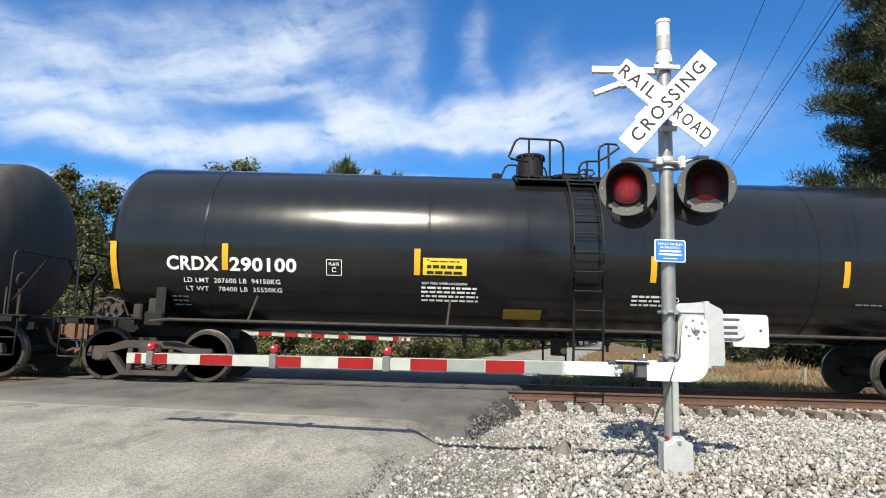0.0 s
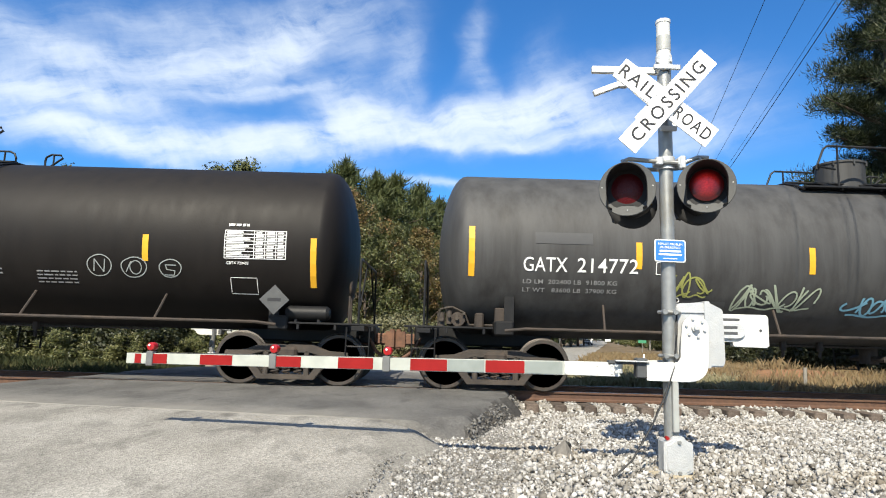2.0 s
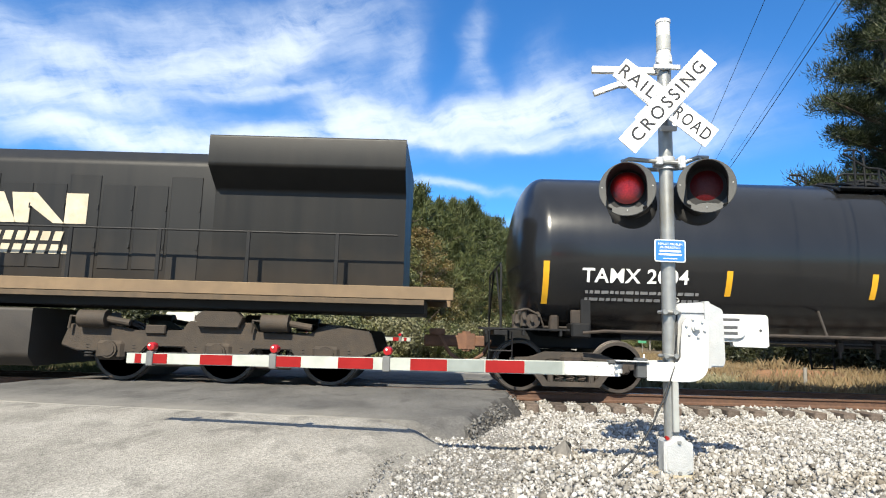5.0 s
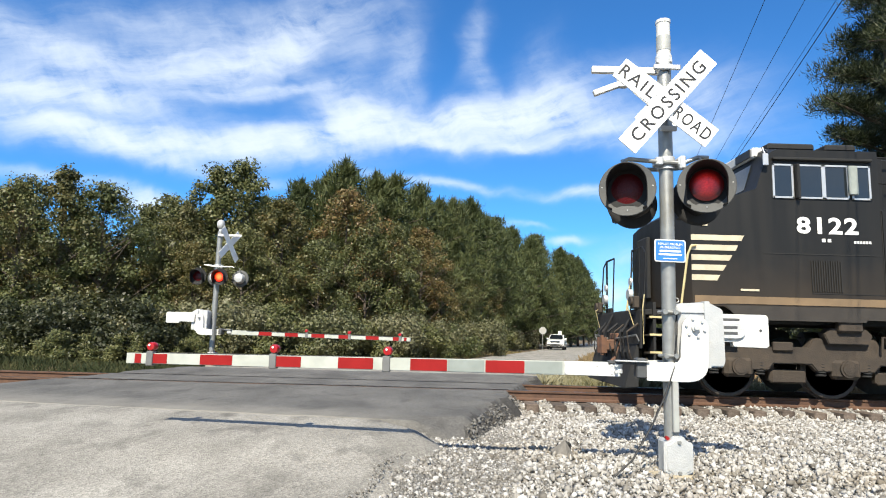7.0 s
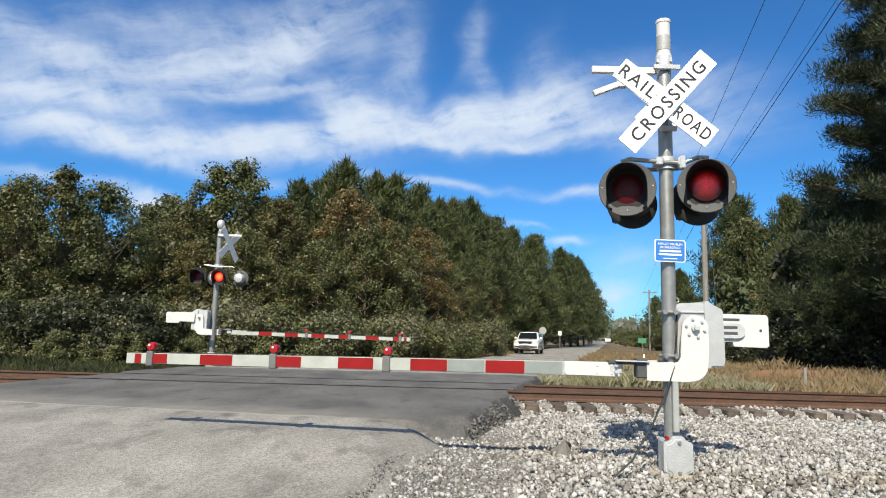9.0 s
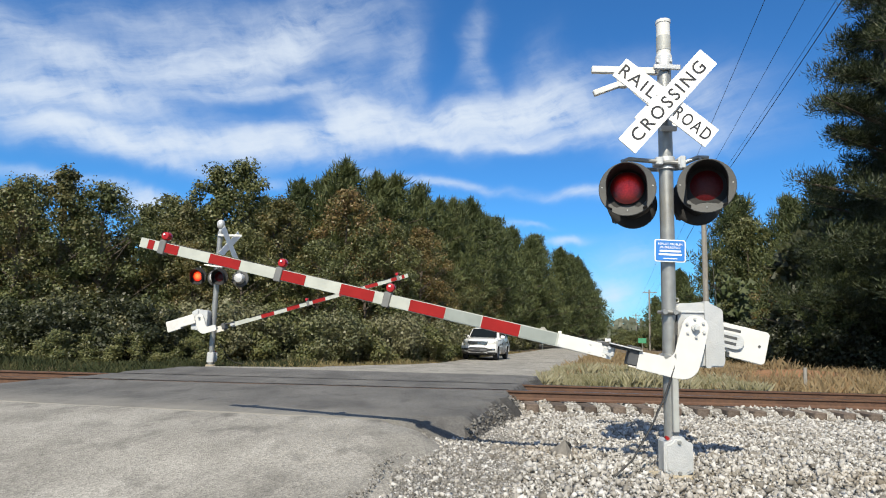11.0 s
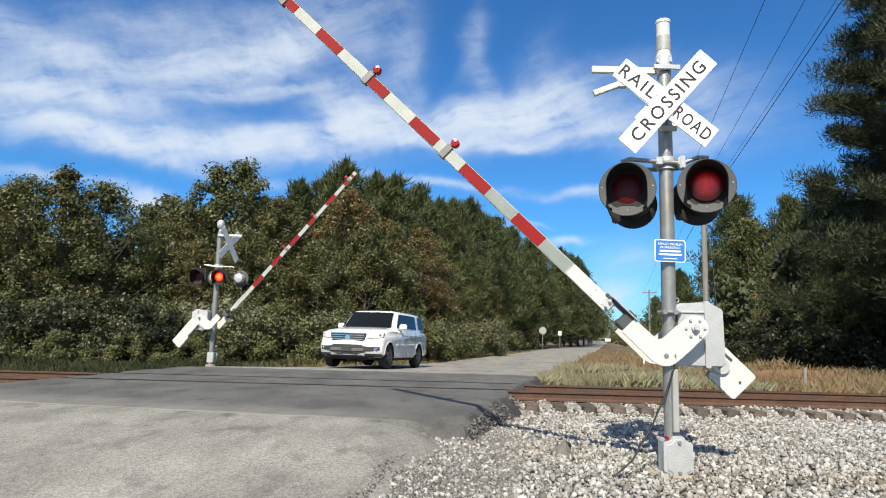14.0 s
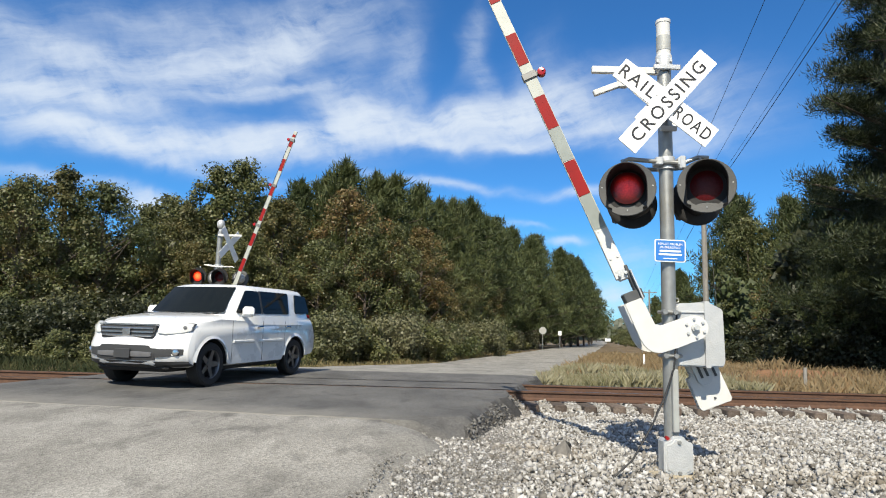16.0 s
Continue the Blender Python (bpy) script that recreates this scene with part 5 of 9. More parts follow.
def tank_car(label, centre, half, paint, radius, axis, spec):
    """A tank car: jacketed tank, heads, ladders, top platform, sills, trucks, couplers, marks."""
    car = thing("tank_car", pose(centre, TRACK, 0), label, "tank car", "cars of the freight train")
    ROLLING.append((car, centre))
    sh = Shell(radius, axis)
    end = half - 0.78
    prof = []
    for i in range(11):
        a = math.pi / 2 * i / 10
        prof.append((radius * math.sin(a), end - spec.get("head", 0.62) * (1 - math.cos(a))))
    full = [(r, -x) for r, x in prof] + [(r, x) for r, x in reversed(prof)]
    b = Build()
    b.lathe(full, 72, pose(0, 0, axis, 0, 90, 0))
    tank = b.make("tank", paint, car, spec["tank_label"], angle=50)
    for x in spec.get("bands", ()):
        r = Build()
        r.lathe([(radius - 0.003, x - 0.022), (radius + 0.007, x - 0.018), (radius + 0.007, x + 0.018), (radius - 0.003, x + 0.022)], 72, pose(0, 0, axis, 0, 90, 0))
        r.make("jacket_band", paint, car)
    for x, z, h in spec["stripes"]:
        s = Build()
        shell_panel(s, sh, x - centre, z, 0.105, h, 0.007)
        s.make("reflective_stripe", YELLOW, car, "yellow reflective stripe", angle=0)
    # underframe
    for side in (-1, 1):
        u = Build()
        u.box((side * (half - 1.65), 0, 0.93), (2.6, 0.6, 0.34), 0.03)
        u.make("stub_sill", BLACK, car, "black stub sill")
        u = Build()
        u.box((side * (half - 1.95), 0, 1.10), (0.34, 2.7, 0.26), 0.03)
        u.make("body_bolster", BLACK, car, "black body bolster")
        u = Build()
        u.box((side * (half - 0.55), 0, 1.03), (0.24, 2.7, 0.09), 0.01)
        u.make("end_beam", BLACK, car, "black end beam")
        for y in (-1.28, 1.28):
            u = Build()
            u.prism([(side * (half - 2.12), 1.02), (side * (half - 1.95), 1.02), (side * (half - 1.95), axis - 0.85), (side * (half - 2.12), axis - 0.80)], y - 0.02, y + 0.02, "xz")
            u.make("saddle_plate", BLACK, car)
    u = Build()
    u.box((0, 0, 1.0), (2.6, 0.16, 0.18), 0.02)
    u.make("belly_skid", BLACK, car)
    for y in (-1, 1):
        p = Build()
        p.tube([(-(half - 1.95), y * 1.46, 1.06), (-(half - 2.3), y * 1.53, 1.10), (0, y * 1.53, 1.10), (half - 2.3, y * 1.53, 1.10), (half - 1.95, y * 1.46, 1.06)], 0.028, 8)
        for x in spec["struts"]:
            zz = axis - radius * 0.62
            p.tube([(x - centre - 0.16 * (1 if x < centre else -1) * 0.0, y * 1.53, 1.10), (x - centre + 0.05, y * math.sqrt(radius ** 2 - (zz - axis) ** 2), zz)], 0.022, 6)
        p.make("side_rail", GRIME, car, "long pipe rail along the tank's foot")
    # ends: sill steps, handrails
    for side in (-1, 1):
        x = side * (half - 0.55)
        e = Build()
        e.tube([(x, -1.3, 1.05), (x, -1.3, 2.12), (x, -1.26, 2.22), (x, -1.16, 2.26), (x, 1.16, 2.26), (x, 1.26, 2.22), (x, 1.3, 2.12), (x, 1.3, 1.05)], 0.021, 8)
        e.make("end_handrail", BLACK, car, "black arched end handrail")
        for y in (-1.3, 1.3):
            e = Build()
            e.tube([(x, y * 0.98, 1.30), (x, y * 0.25, 2.24)], 0.017, 6)
            e.make("handrail_brace", BLACK, car)
            e = Build()
            e.tube([(x - 0.2, y * 1.02, 1.05), (x - 0.2, y * 1.02, 0.44), (x - 0.18, y * 1.02, 0.42), (x + 0.18, y * 1.02, 0.42), (x + 0.2, y * 1.02, 0.44), (x + 0.2, y * 1.02, 1.05)], 0.016, 6)
            e.tube([(x - 0.2, y * 1.02, 0.72), (x + 0.2, y * 1.02, 0.72)], 0.014, 6)
            e.make("sill_step", BLACK, car, "black sill step")
        coupler(car, side * (half - 0.02), side)
        truck(car, side * (half - 1.83), TRUCKSTEEL)
    # deck plates over the end sills
    for side in (-1, 1):
        e = Build()
        e.box((side * (half - 0.98), -0.95, 1.10), (1.56, 0.78, 0.035), 0.006)
        for xx in (0.3, 0.95, 1.6):
            e.box((side * (half - xx), -1.28, 1.05), (0.05, 0.10, 0.12), 0.008)
        e.make("end_deck", BLACK, car, "black checkered end deck")
    # brake gear at the west end, valves under the belly
    xb = -(half - 1.15)

    def piece(name, label=""):
        g.make(name, GRIME, car, label)
    g = Build()
    g.cyl((xb, -1.05, 1.25), (xb, -0.75, 1.25), 0.13, 14)
    g.cyl((xb - 0.2, -0.9, 1.15), (xb + 0.7, -0.9, 1.15), 0.025, 8)
    piece("brake_cylinder", "grimy brake cylinder")
    g = Build()
    g.box((xb + 0.38, -0.95, 1.22), (0.16, 0.25, 0.30), 0.03)
    piece("brake_valve")
    g = Build()
    g.box((xb + 0.75, -1.2, 1.25), (0.22, 0.05, 0.42), 0.02)
    piece("lever_guide")
    g = Build()
    for k, (dx, dz, r, h) in enumerate(((-0.30, 1.20, 0.07, 0.16), (-0.16, 1.26, 0.055, 0.22), (-0.02, 1.22, 0.06, 0.14), (0.10, 1.30, 0.04, 0.12))):
        g.cyl((xb + dx, -1.0, dz - 0.1), (xb + dx, -1.0, dz + h), r, 10)
        g.cyl((xb + dx, -1.12, dz + 0.04), (xb + dx, -0.9, dz + 0.04), r * 0.6, 8)
    g.tube([(xb - 0.35, -1.05, 1.18), (xb - 0.32, -1.08, 1.42), (xb - 0.1, -1.08, 1.46), (xb + 0.12, -1.05, 1.36), (xb + 0.2, -1.0, 1.15)], 0.018, 6)
    g.make("control_valve", TRUCKSTEEL, car, "dusty brake control valve with pipes")
    g = Build()
    g.lathe([(0.0, -0.40), (0.09, -0.385), (0.13, -0.33), (0.13, 0.33), (0.09, 0.385), (0.0, 0.40)], 20, pose(half - 1.45, -1.22, 1.27, 0, 90, 0))
    for dx in (-0.2, 0.2):
        g.box((half - 1.45 + dx, -1.22, 1.14), (0.05, 0.16, 0.06), 0.006)
    g.make("air_reservoir", DARKGREY if "tag" in spec else BLACK, car, "dark cylindrical air reservoir")
    g = Build()
    g.box((half - 0.75, -1.1, 1.35), (0.03, 0.03, 0.5), 0.004)
    g.lathe([(0.13, -0.02), (0.15, 0.0), (0.13, 0.02)], 20, pose(half - 0.78, -0.7, 1.75, 0, 90, 0))
    g.cyl((half - 0.78, -0.7, 1.12), (half - 0.78, -0.7, 1.75), 0.03, 8)
    piece("hand_brake_stand")
    g = Build()
    g.cyl((0.25, 0, 0.62), (0.25, 0, 1.1), 0.16, 16)
    g.cyl((0.25, -0.5, 0.72), (0.25, 0.5, 0.72), 0.06, 10)
    piece("outlet_valve", "bottom outlet valve under the belly")
    for dx in (-1.6, -0.9, 1.1, 1.9):
        g = Build()
        g.box((dx, -0.35, 0.95), (0.10, 0.10, 0.22), 0.015)
        g.cyl((dx, -0.35, 0.72), (dx, -0.35, 0.9), 0.03, 8)
        piece("drain_cock")
    g = Build()
    g.cyl((-3.8, -0.30, 0.93), (4.2, -0.30, 0.93), 0.022, 6)
    piece("brake_rod")
    # ladders on both sides
    lx = spec["ladder"] - centre
    for side in (-1, 1):
        l = Build()
        rr = radius + 0.13
        path = []
        for d in (-0.25, 0.25):
            pts = [(lx + d, side * 1.56, 0.42), (lx + d, side * (rr - 0.02), 1.6)]
            for k in range(9):
                a = radians(-20 + 84 * k / 8)
                pts.append((lx + d, side * rr * math.cos(a), axis + rr * math.sin(a)))
            pts = [pts[0]] + [q for q in pts[1:] if q[2] > 1.0]
            l.tube(pts, 0.022, 6)
            path = pts
        zs = [0.45 + 0.33 * i for i in range(12)]
        for z in zs:
            if z < axis:
                y = 1.58 if z < 1.3 else max(1.58, math.sqrt(max(0, rr * rr - (z - axis) ** 2)))
            else:
                y = math.sqrt(max(0.01, rr * rr - (z - axis) ** 2))
            l.cyl((lx - 0.25, side * y, z), (lx + 0.25, side * y, z), 0.014, 6)
        l.make("ladder", BLACK, car, "black steel ladder up the tank's side")
    # top platform with railings, manway and valve housings
    p0, p1 = spec["platform"][0] - centre, spec["platform"][1] - centre
    top = axis + radius
    for y in (-0.93, -0.35, 0.35, 0.93):
        f = Build()
        edge = abs(y) > 0.5
        f.box(((p0 + p1) / 2, y, top - 0.22 if edge else top + 0.01), (p1 - p0, 0.24 if edge else 0.10, 0.035), 0.006)
        f.make("platform_board", BLACK, car, "black steel grating board")
    for i in range(5):
        f = Build()
        xx = p0 + (p1 - p0) * i / 4
        for y in (-1, 1):
            f.tube([(xx, y * 1.0, top - 0.26), (xx, y * 0.72, top - 0.13), (xx, y * 0.35, top - 0.012), (xx, 0, top + 0.015)], 0.026, 6)
        f.make("platform_bearer", BLACK, car)
    r0, r1, h0, h1 = [v - centre for v in spec["rails"]]
    d = 1 if r1 > r0 else -1
    for y in (-0.93, 0.93):
        a = Build()
        a.tube([(r0 + d * 0.38, y * 0.9, top + 0.17), (r0 + d * 0.05, y, top + 0.19), (r0, y, top + 0.23), (r0 + d * 0.12, y, top + 0.53), (r0 + d * 0.20, y, top + 0.59), (r1 - d * 0.14, y, top + 0.575), (r1 - d * 0.04, y, top + 0.53), (r1, y, top + 0.43), (r1, y, top - 0.26)], 0.022, 8)
        for xx in (r0 + d * 0.38, r1 - d * 0.25):
            a.tube([(xx, y, top + 0.585), (xx, y, top - 0.27)], 0.020, 6)
        a.make("platform_railing", BLACK, car, "black pipe railing round the platform")
        a = Build()
        a.tube([(h0, y, top - 0.26), (h0, y, top + 0.06), (h0 + d * 0.05, y, top + 0.15), (h0 + d * 0.14, y, top + 0.18), (h0 + d * 0.36, y, top + 0.19), (h0 + d * 0.50, y, top + 0.27), (h1, y, top + 0.46), (h1 - d * 0.05, y, top + 0.52), (h1 - d * 0.25, y, top + 0.53), (h1 - d * 0.36, y, top + 0.47), (h1 - d * 0.38, y, top + 0.38), (h1 - d * 0.38, y, top - 0.26)], 0.022, 8)
        a.tube([(h0 + d * 0.15, y, top + 0.18), (h0 + d * 0.15, y, top - 0.26)], 0.018, 6)
        a.tube([(h1 - d * 0.20, y, top + 0.53), (h1 - d * 0.20, y, top - 0.26)], 0.020, 6)
        a.make("platform_hoop", BLACK, car, "black pipe hoop beside the ladder")
    if "red_valve" in spec:
        q = Build()
        x = spec["red_valve"] - centre
        q.lathe([(0.07, top - 0.05), (0.07, top + 0.20), (0.10, top + 0.20), (0.10, top + 0.25)], 18, pose(x, 0, 0))
        q.make("valve_body", BLACK, car)
        q = Build()
        q.lathe([(0.09, top + 0.25), (0.10, top + 0.30), (0.07, top + 0.34), (0.0, top + 0.36)], 18, pose(x, 0, 0))
        for s in (-1, 1):
            q.box((x + s * 0.07, 0, top + 0.36), (0.04, 0.06, 0.07), 0.008)
        q.make("relief_valve", RUST, car, "rust-red relief valve cap")
    for x, r, h in spec["pots"]:
        q = Build()
        q.lathe([(r, top - 0.05), (r, top + h - 0.05), (r + 0.025, top + h - 0.05), (r + 0.025, top + h - 0.01), (r * 0.9, top + h), (0, top + h + 0.015)], 28, pose(x - centre, 0, 0))
        for i in range(8):
            a = 2 * math.pi * i / 8
            q.box((x - centre + (r + 0.02) * math.cos(a), (r + 0.02) * math.sin(a), top + h - 0.06), (0.035, 0.035, 0.10), 0.006)
        q.make("manway_housing", spec.get("pot_paint", BLACK), car, "round bolted manway housing")
    return car, sh


def placard(car, sh, x, z, side=0.28, material=None, print_material=None):
    b = Build()
    d = side * 0.707
    m = Matrix.Translation((x, -1.60, z))
    b.prism([(-d, 0), (0, -d), (d, 0), (0, d)], -0.004, 0.004, "xz", 0, m)
    ob = b.make("placard", material or LETTERW, car, "diamond hazard placard")
    q = Build()
    q.prism([(-d * 0.8, 0), (0, -d * 0.8), (d * 0.8, 0), (0, d * 0.8)], -0.007, -0.0045, "xz", 0, m)
    q.prism([(-d * 0.45, -0.03), (d * 0.45, -0.03), (d * 0.45, 0.03), (-d * 0.45, 0.03)], -0.009, -0.0075, "xz", 1, m)
    q.make("placard_print", [LETTERDIM if material is not DARKGREY else HEADGREY, print_material or LETTER], ob)
    r = Build()
    r.box((x + 0.03, -1.56, z - 0.02), (0.10, 0.03, 0.42), 0.006)
    r.make("placard_holder", BLACK, car)


def boxed_mark(car, sh, x, z, w, h, words):
    b = Build()
    t = 0.012
    for a, c in ((-h / 2, w), (h / 2, w)):
        shell_panel(b, sh, x, z + a, c, t, 0.009, 1, 1)
    for a in (-w / 2, w / 2):
        shell_panel(b, sh, x + a, z, t, h, 0.0095, 1, 3)
    b.make("mark_frame", LETTERW, car, "white framed mark", angle=0)
    if words:
        tank_words(car, sh, words[0], x, z + h * 0.22, w * 0.7, h * 0.2)
        tank_words(car, sh, words[1], x, z - h * 0.15, w * 0.3, h * 0.34)


# ---- car one: glossy black
c1 = 2.05
car, sh = tank_car("glossy black tank car with white lettering and yellow stripes", c1, 9.0, TANK_BLACK, 1.555, 2.51, dict(
    tank_label="glossy black jacketed tank", bands=(-6.2, -2.3, -0.55, 1.45, 4.5), ladder=2.50, platform=(1.34, 3.45), struts=(-3.3, 0.1, 4.5, 8.0),
    stripes=((-5.70, 2.0, 0.86), (-3.77, 2.2, 0.46), (-0.44, 2.2, 0.46), (3.66, 2.18, 0.46), (7.01, 2.18, 0.46), (9.8, 2.0, 0.86)),
    pots=((1.72, 0.255, 0.52), (2.45, 0.30, 0.11), (1.04, 0.06, 0.14)), rails=(1.18, 2.20, 2.50, 3.25)))
tank_words(car, sh, "CRDX", -4.33 - c1, 2.08, 0.90, 0.25, bold=0.03)
tank_words(car, sh, "290100", -3.11 - c1, 2.08, 1.16, 0.25, bold=0.03)
tank_words(car, sh, "LD LMT  207600 LB  94150KG", -3.66 - c1, 1.80, 1.68, 0.09)
tank_words(car, sh, "LT WT    78400 LB  35550KG", -3.64 - c1, 1.66, 1.68, 0.09)
boxed_mark(car, sh, -1.88 - c1, 2.07, 0.26, 0.26, ("PLATE", "C"))
tank_bars(car, sh, -4.6 - c1, 1.52, 0.3, 3, 0.07, 0.03, LETTERDIM, seed=4)
b = Build()
shell_panel(b, sh, 0.04 - c1, 2.13, 0.76, 0.30, 0.007, 1, 4)
plate = b.make("yellow_placard", YELLOWSIGN, car, "yellow notice with dark print", angle=0)
tank_bars(car, sh, 0.04 - c1, 2.13, 0.62, 1, 0.1, 0.055, LETTER, 0.010, 3)
tank_bars(car, sh, 0.04 - c1, 2.03, 0.62, 1, 0.1, 0.055, LETTER, 0.010, 5)
tank_bars(car, sh, 0.04 - c1, 2.22, 0.5, 1, 0.1, 0.02, LETTER, 0.010, 6)
tank_words(car, sh, "VENT TANK WHEN UNLOADING", 0.04 - c1, 1.85, 0.80, 0.045)
tank_bars(car, sh, 0.14 - c1, 1.775, 1.0, 4, 0.07, 0.04, seed=8)
b = Build()
shell_panel(b, sh, 1.44 - c1, 1.36, 0.68, 0.26, 0.007, 1, 4)
b.make("yellow_panel", mat("dull_yellow_paint", (0.294, 0.189, 0.014), 0.6, 0, 0.15, 6), car, "dull yellow panel", angle=0)
tank_bars(car, sh, 3.6 - c1, 1.72, 0.55, 3, 0.07, 0.04, seed=9)
tank_bars(car, sh, 7.5 - c1, 1.68, 0.5, 1, 0.07, 0.03, LETTERDIM, seed=10)

# ---- car two: weathered grey
c2 = -15.93
car, sh = tank_car("weathered grey tank car with faded lettering and spray tags", c2, 8.92, TANK_GREY, 1.56, 2.52, dict(
    tank_label="weathered streaky grey tank", ladder=-15.10, platform=(-17.35, -14.5), struts=(-21.2, -18.2, -13.0, -10.6),
    stripes=((-8.40, 2.44, 0.88), (-11.66, 2.40, 0.46), (-14.36, 2.41, 0.46), (-17.60, 2.40, 0.46), (-20.60, 2.41, 0.46), (-23.50, 2.42, 0.88)),
    pots=((-16.03, 0.44, 0.50), (-15.2, 0.2, 0.10)), rails=(-17.04, -15.44, -15.28, -14.55), pot_paint=TANK_GREY, head=0.5, tag=True))
tank_words(car, sh, "GATX", -22.22 - c2, 2.22, 0.76, 0.25, bold=0.004)
tank_words(car, sh, "214772", -21.14 - c2, 2.22, 1.05, 0.25, bold=0.004)
tank_words(car, sh, "LD LM  202400 LB  91800 KG", -21.78 - c2, 1.93, 1.64, 0.08, LETTERDIM)
tank_words(car, sh, "LT WT   83600 LB  37900 KG", -21.78 - c2, 1.79, 1.64, 0.08, LETTERDIM)
boxed_mark(car, sh, -20.2 - c2, 2.2, 0.2, 0.2, None)
scribble(car, sh, -19.70 - c2, 1.93, 0.60, 0.50, GRAFFITI_YELLOW, 3, 0.014, 4)
scribble(car, sh, -18.20 - c2, 1.74, 1.30, 0.50, GRAFFITI_GREEN, 5, 0.016, 8)
scribble(car, sh, -16.05 - c2, 1.65, 1.65, 0.50, GRAFFITI_BLUE, 7, 0.020, 8)
scribble(car, sh, -12.35 - c2, 1.60, 2.05, 0.40, GRAFFITI_BLUE, 9, 0.019, 10)
b = Build()
shell_panel(b, sh, -12.70 - c2, 2.18, 0.75, 0.30, 0.007, 1, 4)
b.make("paint_patch", mat("dark_touch_up_paint", (0.0245, 0.0245, 0.0259), 0.6), car, "dark touch-up paint patch", angle=0)
for x, z, w, h in ((-21.9, 2.68, 1.0, 0.2), (-19.5, 1.55, 0.95, 0.3)):
    b = Build()
    shell_panel(b, sh, x - c2, z, w, h, 0.006, 1, 4)
    b.make("paint_patch", mat("grey_touch_up_paint", (0.042, 0.0427, 0.0441), 0.6), car, "grey touch-up paint patch", angle=0)
# a black spill run down from the manway
b = Build()
prev = None
for i in range(15):
    z = 4.02 - 0.15 * i
    w = 0.17 - 0.006 * i + 0.03 * math.sin(i * 1.7)
    x = -15.85 - c2 + 0.02 * math.sin(i)
    row = [sh.at(x - w / 2, z, 0.007), sh.at(x + w / 2, z, 0.007)]
    if prev:
        b.add(prev + row, [(0, 1, 3, 2)])
    prev = row
b.make("spill_stain", mat("oily_black_residue", (0.0042, 0.0042, 0.0042), 0.35), car, "black residue run down from the manway", angle=0)
tank_words(car, sh, "SR 13450", -11.10 - c2, 1.99, 0.62, 0.10, bold=0.02)
tank_words(car, sh, "SR  8754", -11.10 - c2, 1.87, 0.62, 0.10, LETTERDIM, bold=0.02)
tank_bars(car, sh, -11.05 - c2, 1.74, 0.60, 4, 0.065, 0.03, LETTERDIM, seed=12)
tank_bars(car, sh, -14.2 - c2, 1.80, 0.6, 5, 0.06, 0.025, LETTERDIM, seed=13)
spec_table(car, sh, -9.05 - c2, 2.36, 1.05, 0.46, 3)
tank_bars(car, sh, -9.3 - c2, 2.68, 0.4, 2, 0.05, 0.03, seed=14)
b = Build()
shell_panel(b, sh, -9.72 - c2, 1.77, 0.44, 0.26, 0.008, 1, 3)
b.make("dark_panel", BLACK, car, "black framed panel", angle=0)
boxed_mark(car, sh, -9.72 - c2, 1.77, 0.46, 0.27, None)
placard(car, sh, -9.0 - c2, 1.42, 0.36, DARKGREY)
tank_bars(car, sh, -8.45 - c2, 1.17, 0.8, 1, 0.1, 0.03, seed=2)
tag_shell = Shell(0.13, 1.27)
b = Build()
rnd = random.Random(91)
for k in range(9):
    u0 = -0.30 + 0.07 * k
    quad = [(u0, -0.06), (u0 + 0.02, -0.06), (u0 + rnd.uniform(0.0, 0.08), 0.07), (u0 + rnd.uniform(-0.05, 0.0), 0.07)]
    b.add([(x, y - 1.22, z) for x, y, z in tag_shell.wrap(quad, -8.46 - c2, 1.30, 0.004 + 0.0006 * k)], [(0, 1, 2, 3)])
b.make("spray_tag", LETTERW, car, "white scrawl on the air reservoir", angle=0)

# ---- car three: faded brown-black
c3 = -33.55
car, sh = tank_car("faded brown-black tank car with a cargo notice in white", c3, 8.66, TANK_BROWN, 1.56, 2.51, dict(
    tank_label="faded brown-black tank", ladder=-33.0, platform=(-35.25, -32.4), struts=(-38.2, -35.8, -31.2, -28.9),
    stripes=((-26.24, 2.12, 0.88), (-29.15, 2.32, 0.46), (-32.1, 2.32, 0.46), (-35.03, 2.32, 0.46), (-37.9, 2.33, 0.46), (-40.82, 2.12, 0.88)),
    pots=((-34.23, 0.42, 0.46), (-33.1, 0.2, 0.12)), rails=(-34.92, -33.32, -33.05, -32.30), head=0.5))
tank_words(car, sh, "CBTX", -40.0 - c3, 2.20, 0.86, 0.26, bold=0.004)
tank_words(car, sh, "728405", -38.76 - c3, 2.20, 1.34, 0.26, bold=0.004)
tank_words(car, sh, "LD LMT   200 800 LB   91100 KG", -39.10 - c3, 1.97, 1.80, 0.085, LETTERDIM)
tank_words(car, sh, "LT WT     85 200 LB   38600 KG", -39.10 - c3, 1.84, 1.80, 0.085, LETTERDIM)
boxed_mark(car, sh, -37.3 - c3, 2.28, 0.24, 0.25, ("PLATE", "C"))
for i, line in enumerate(("NOT FOR CLASS 3", "FLAMMABLE", "LIQUIDS WITH", "API GRAVITY", "GREATER THAN", "50 DEGREES")):
    tank_words(car, sh, line, -36.48 - c3, 2.84 - 0.121 * i, (1.17, 0.80, 0.88, 0.78, 1.02, 0.83)[i], 0.095, bold=0.02)
tank_words(car, sh, "SR 11961", -36.80 - c3, 2.00, 0.54, 0.10, bold=0.02)
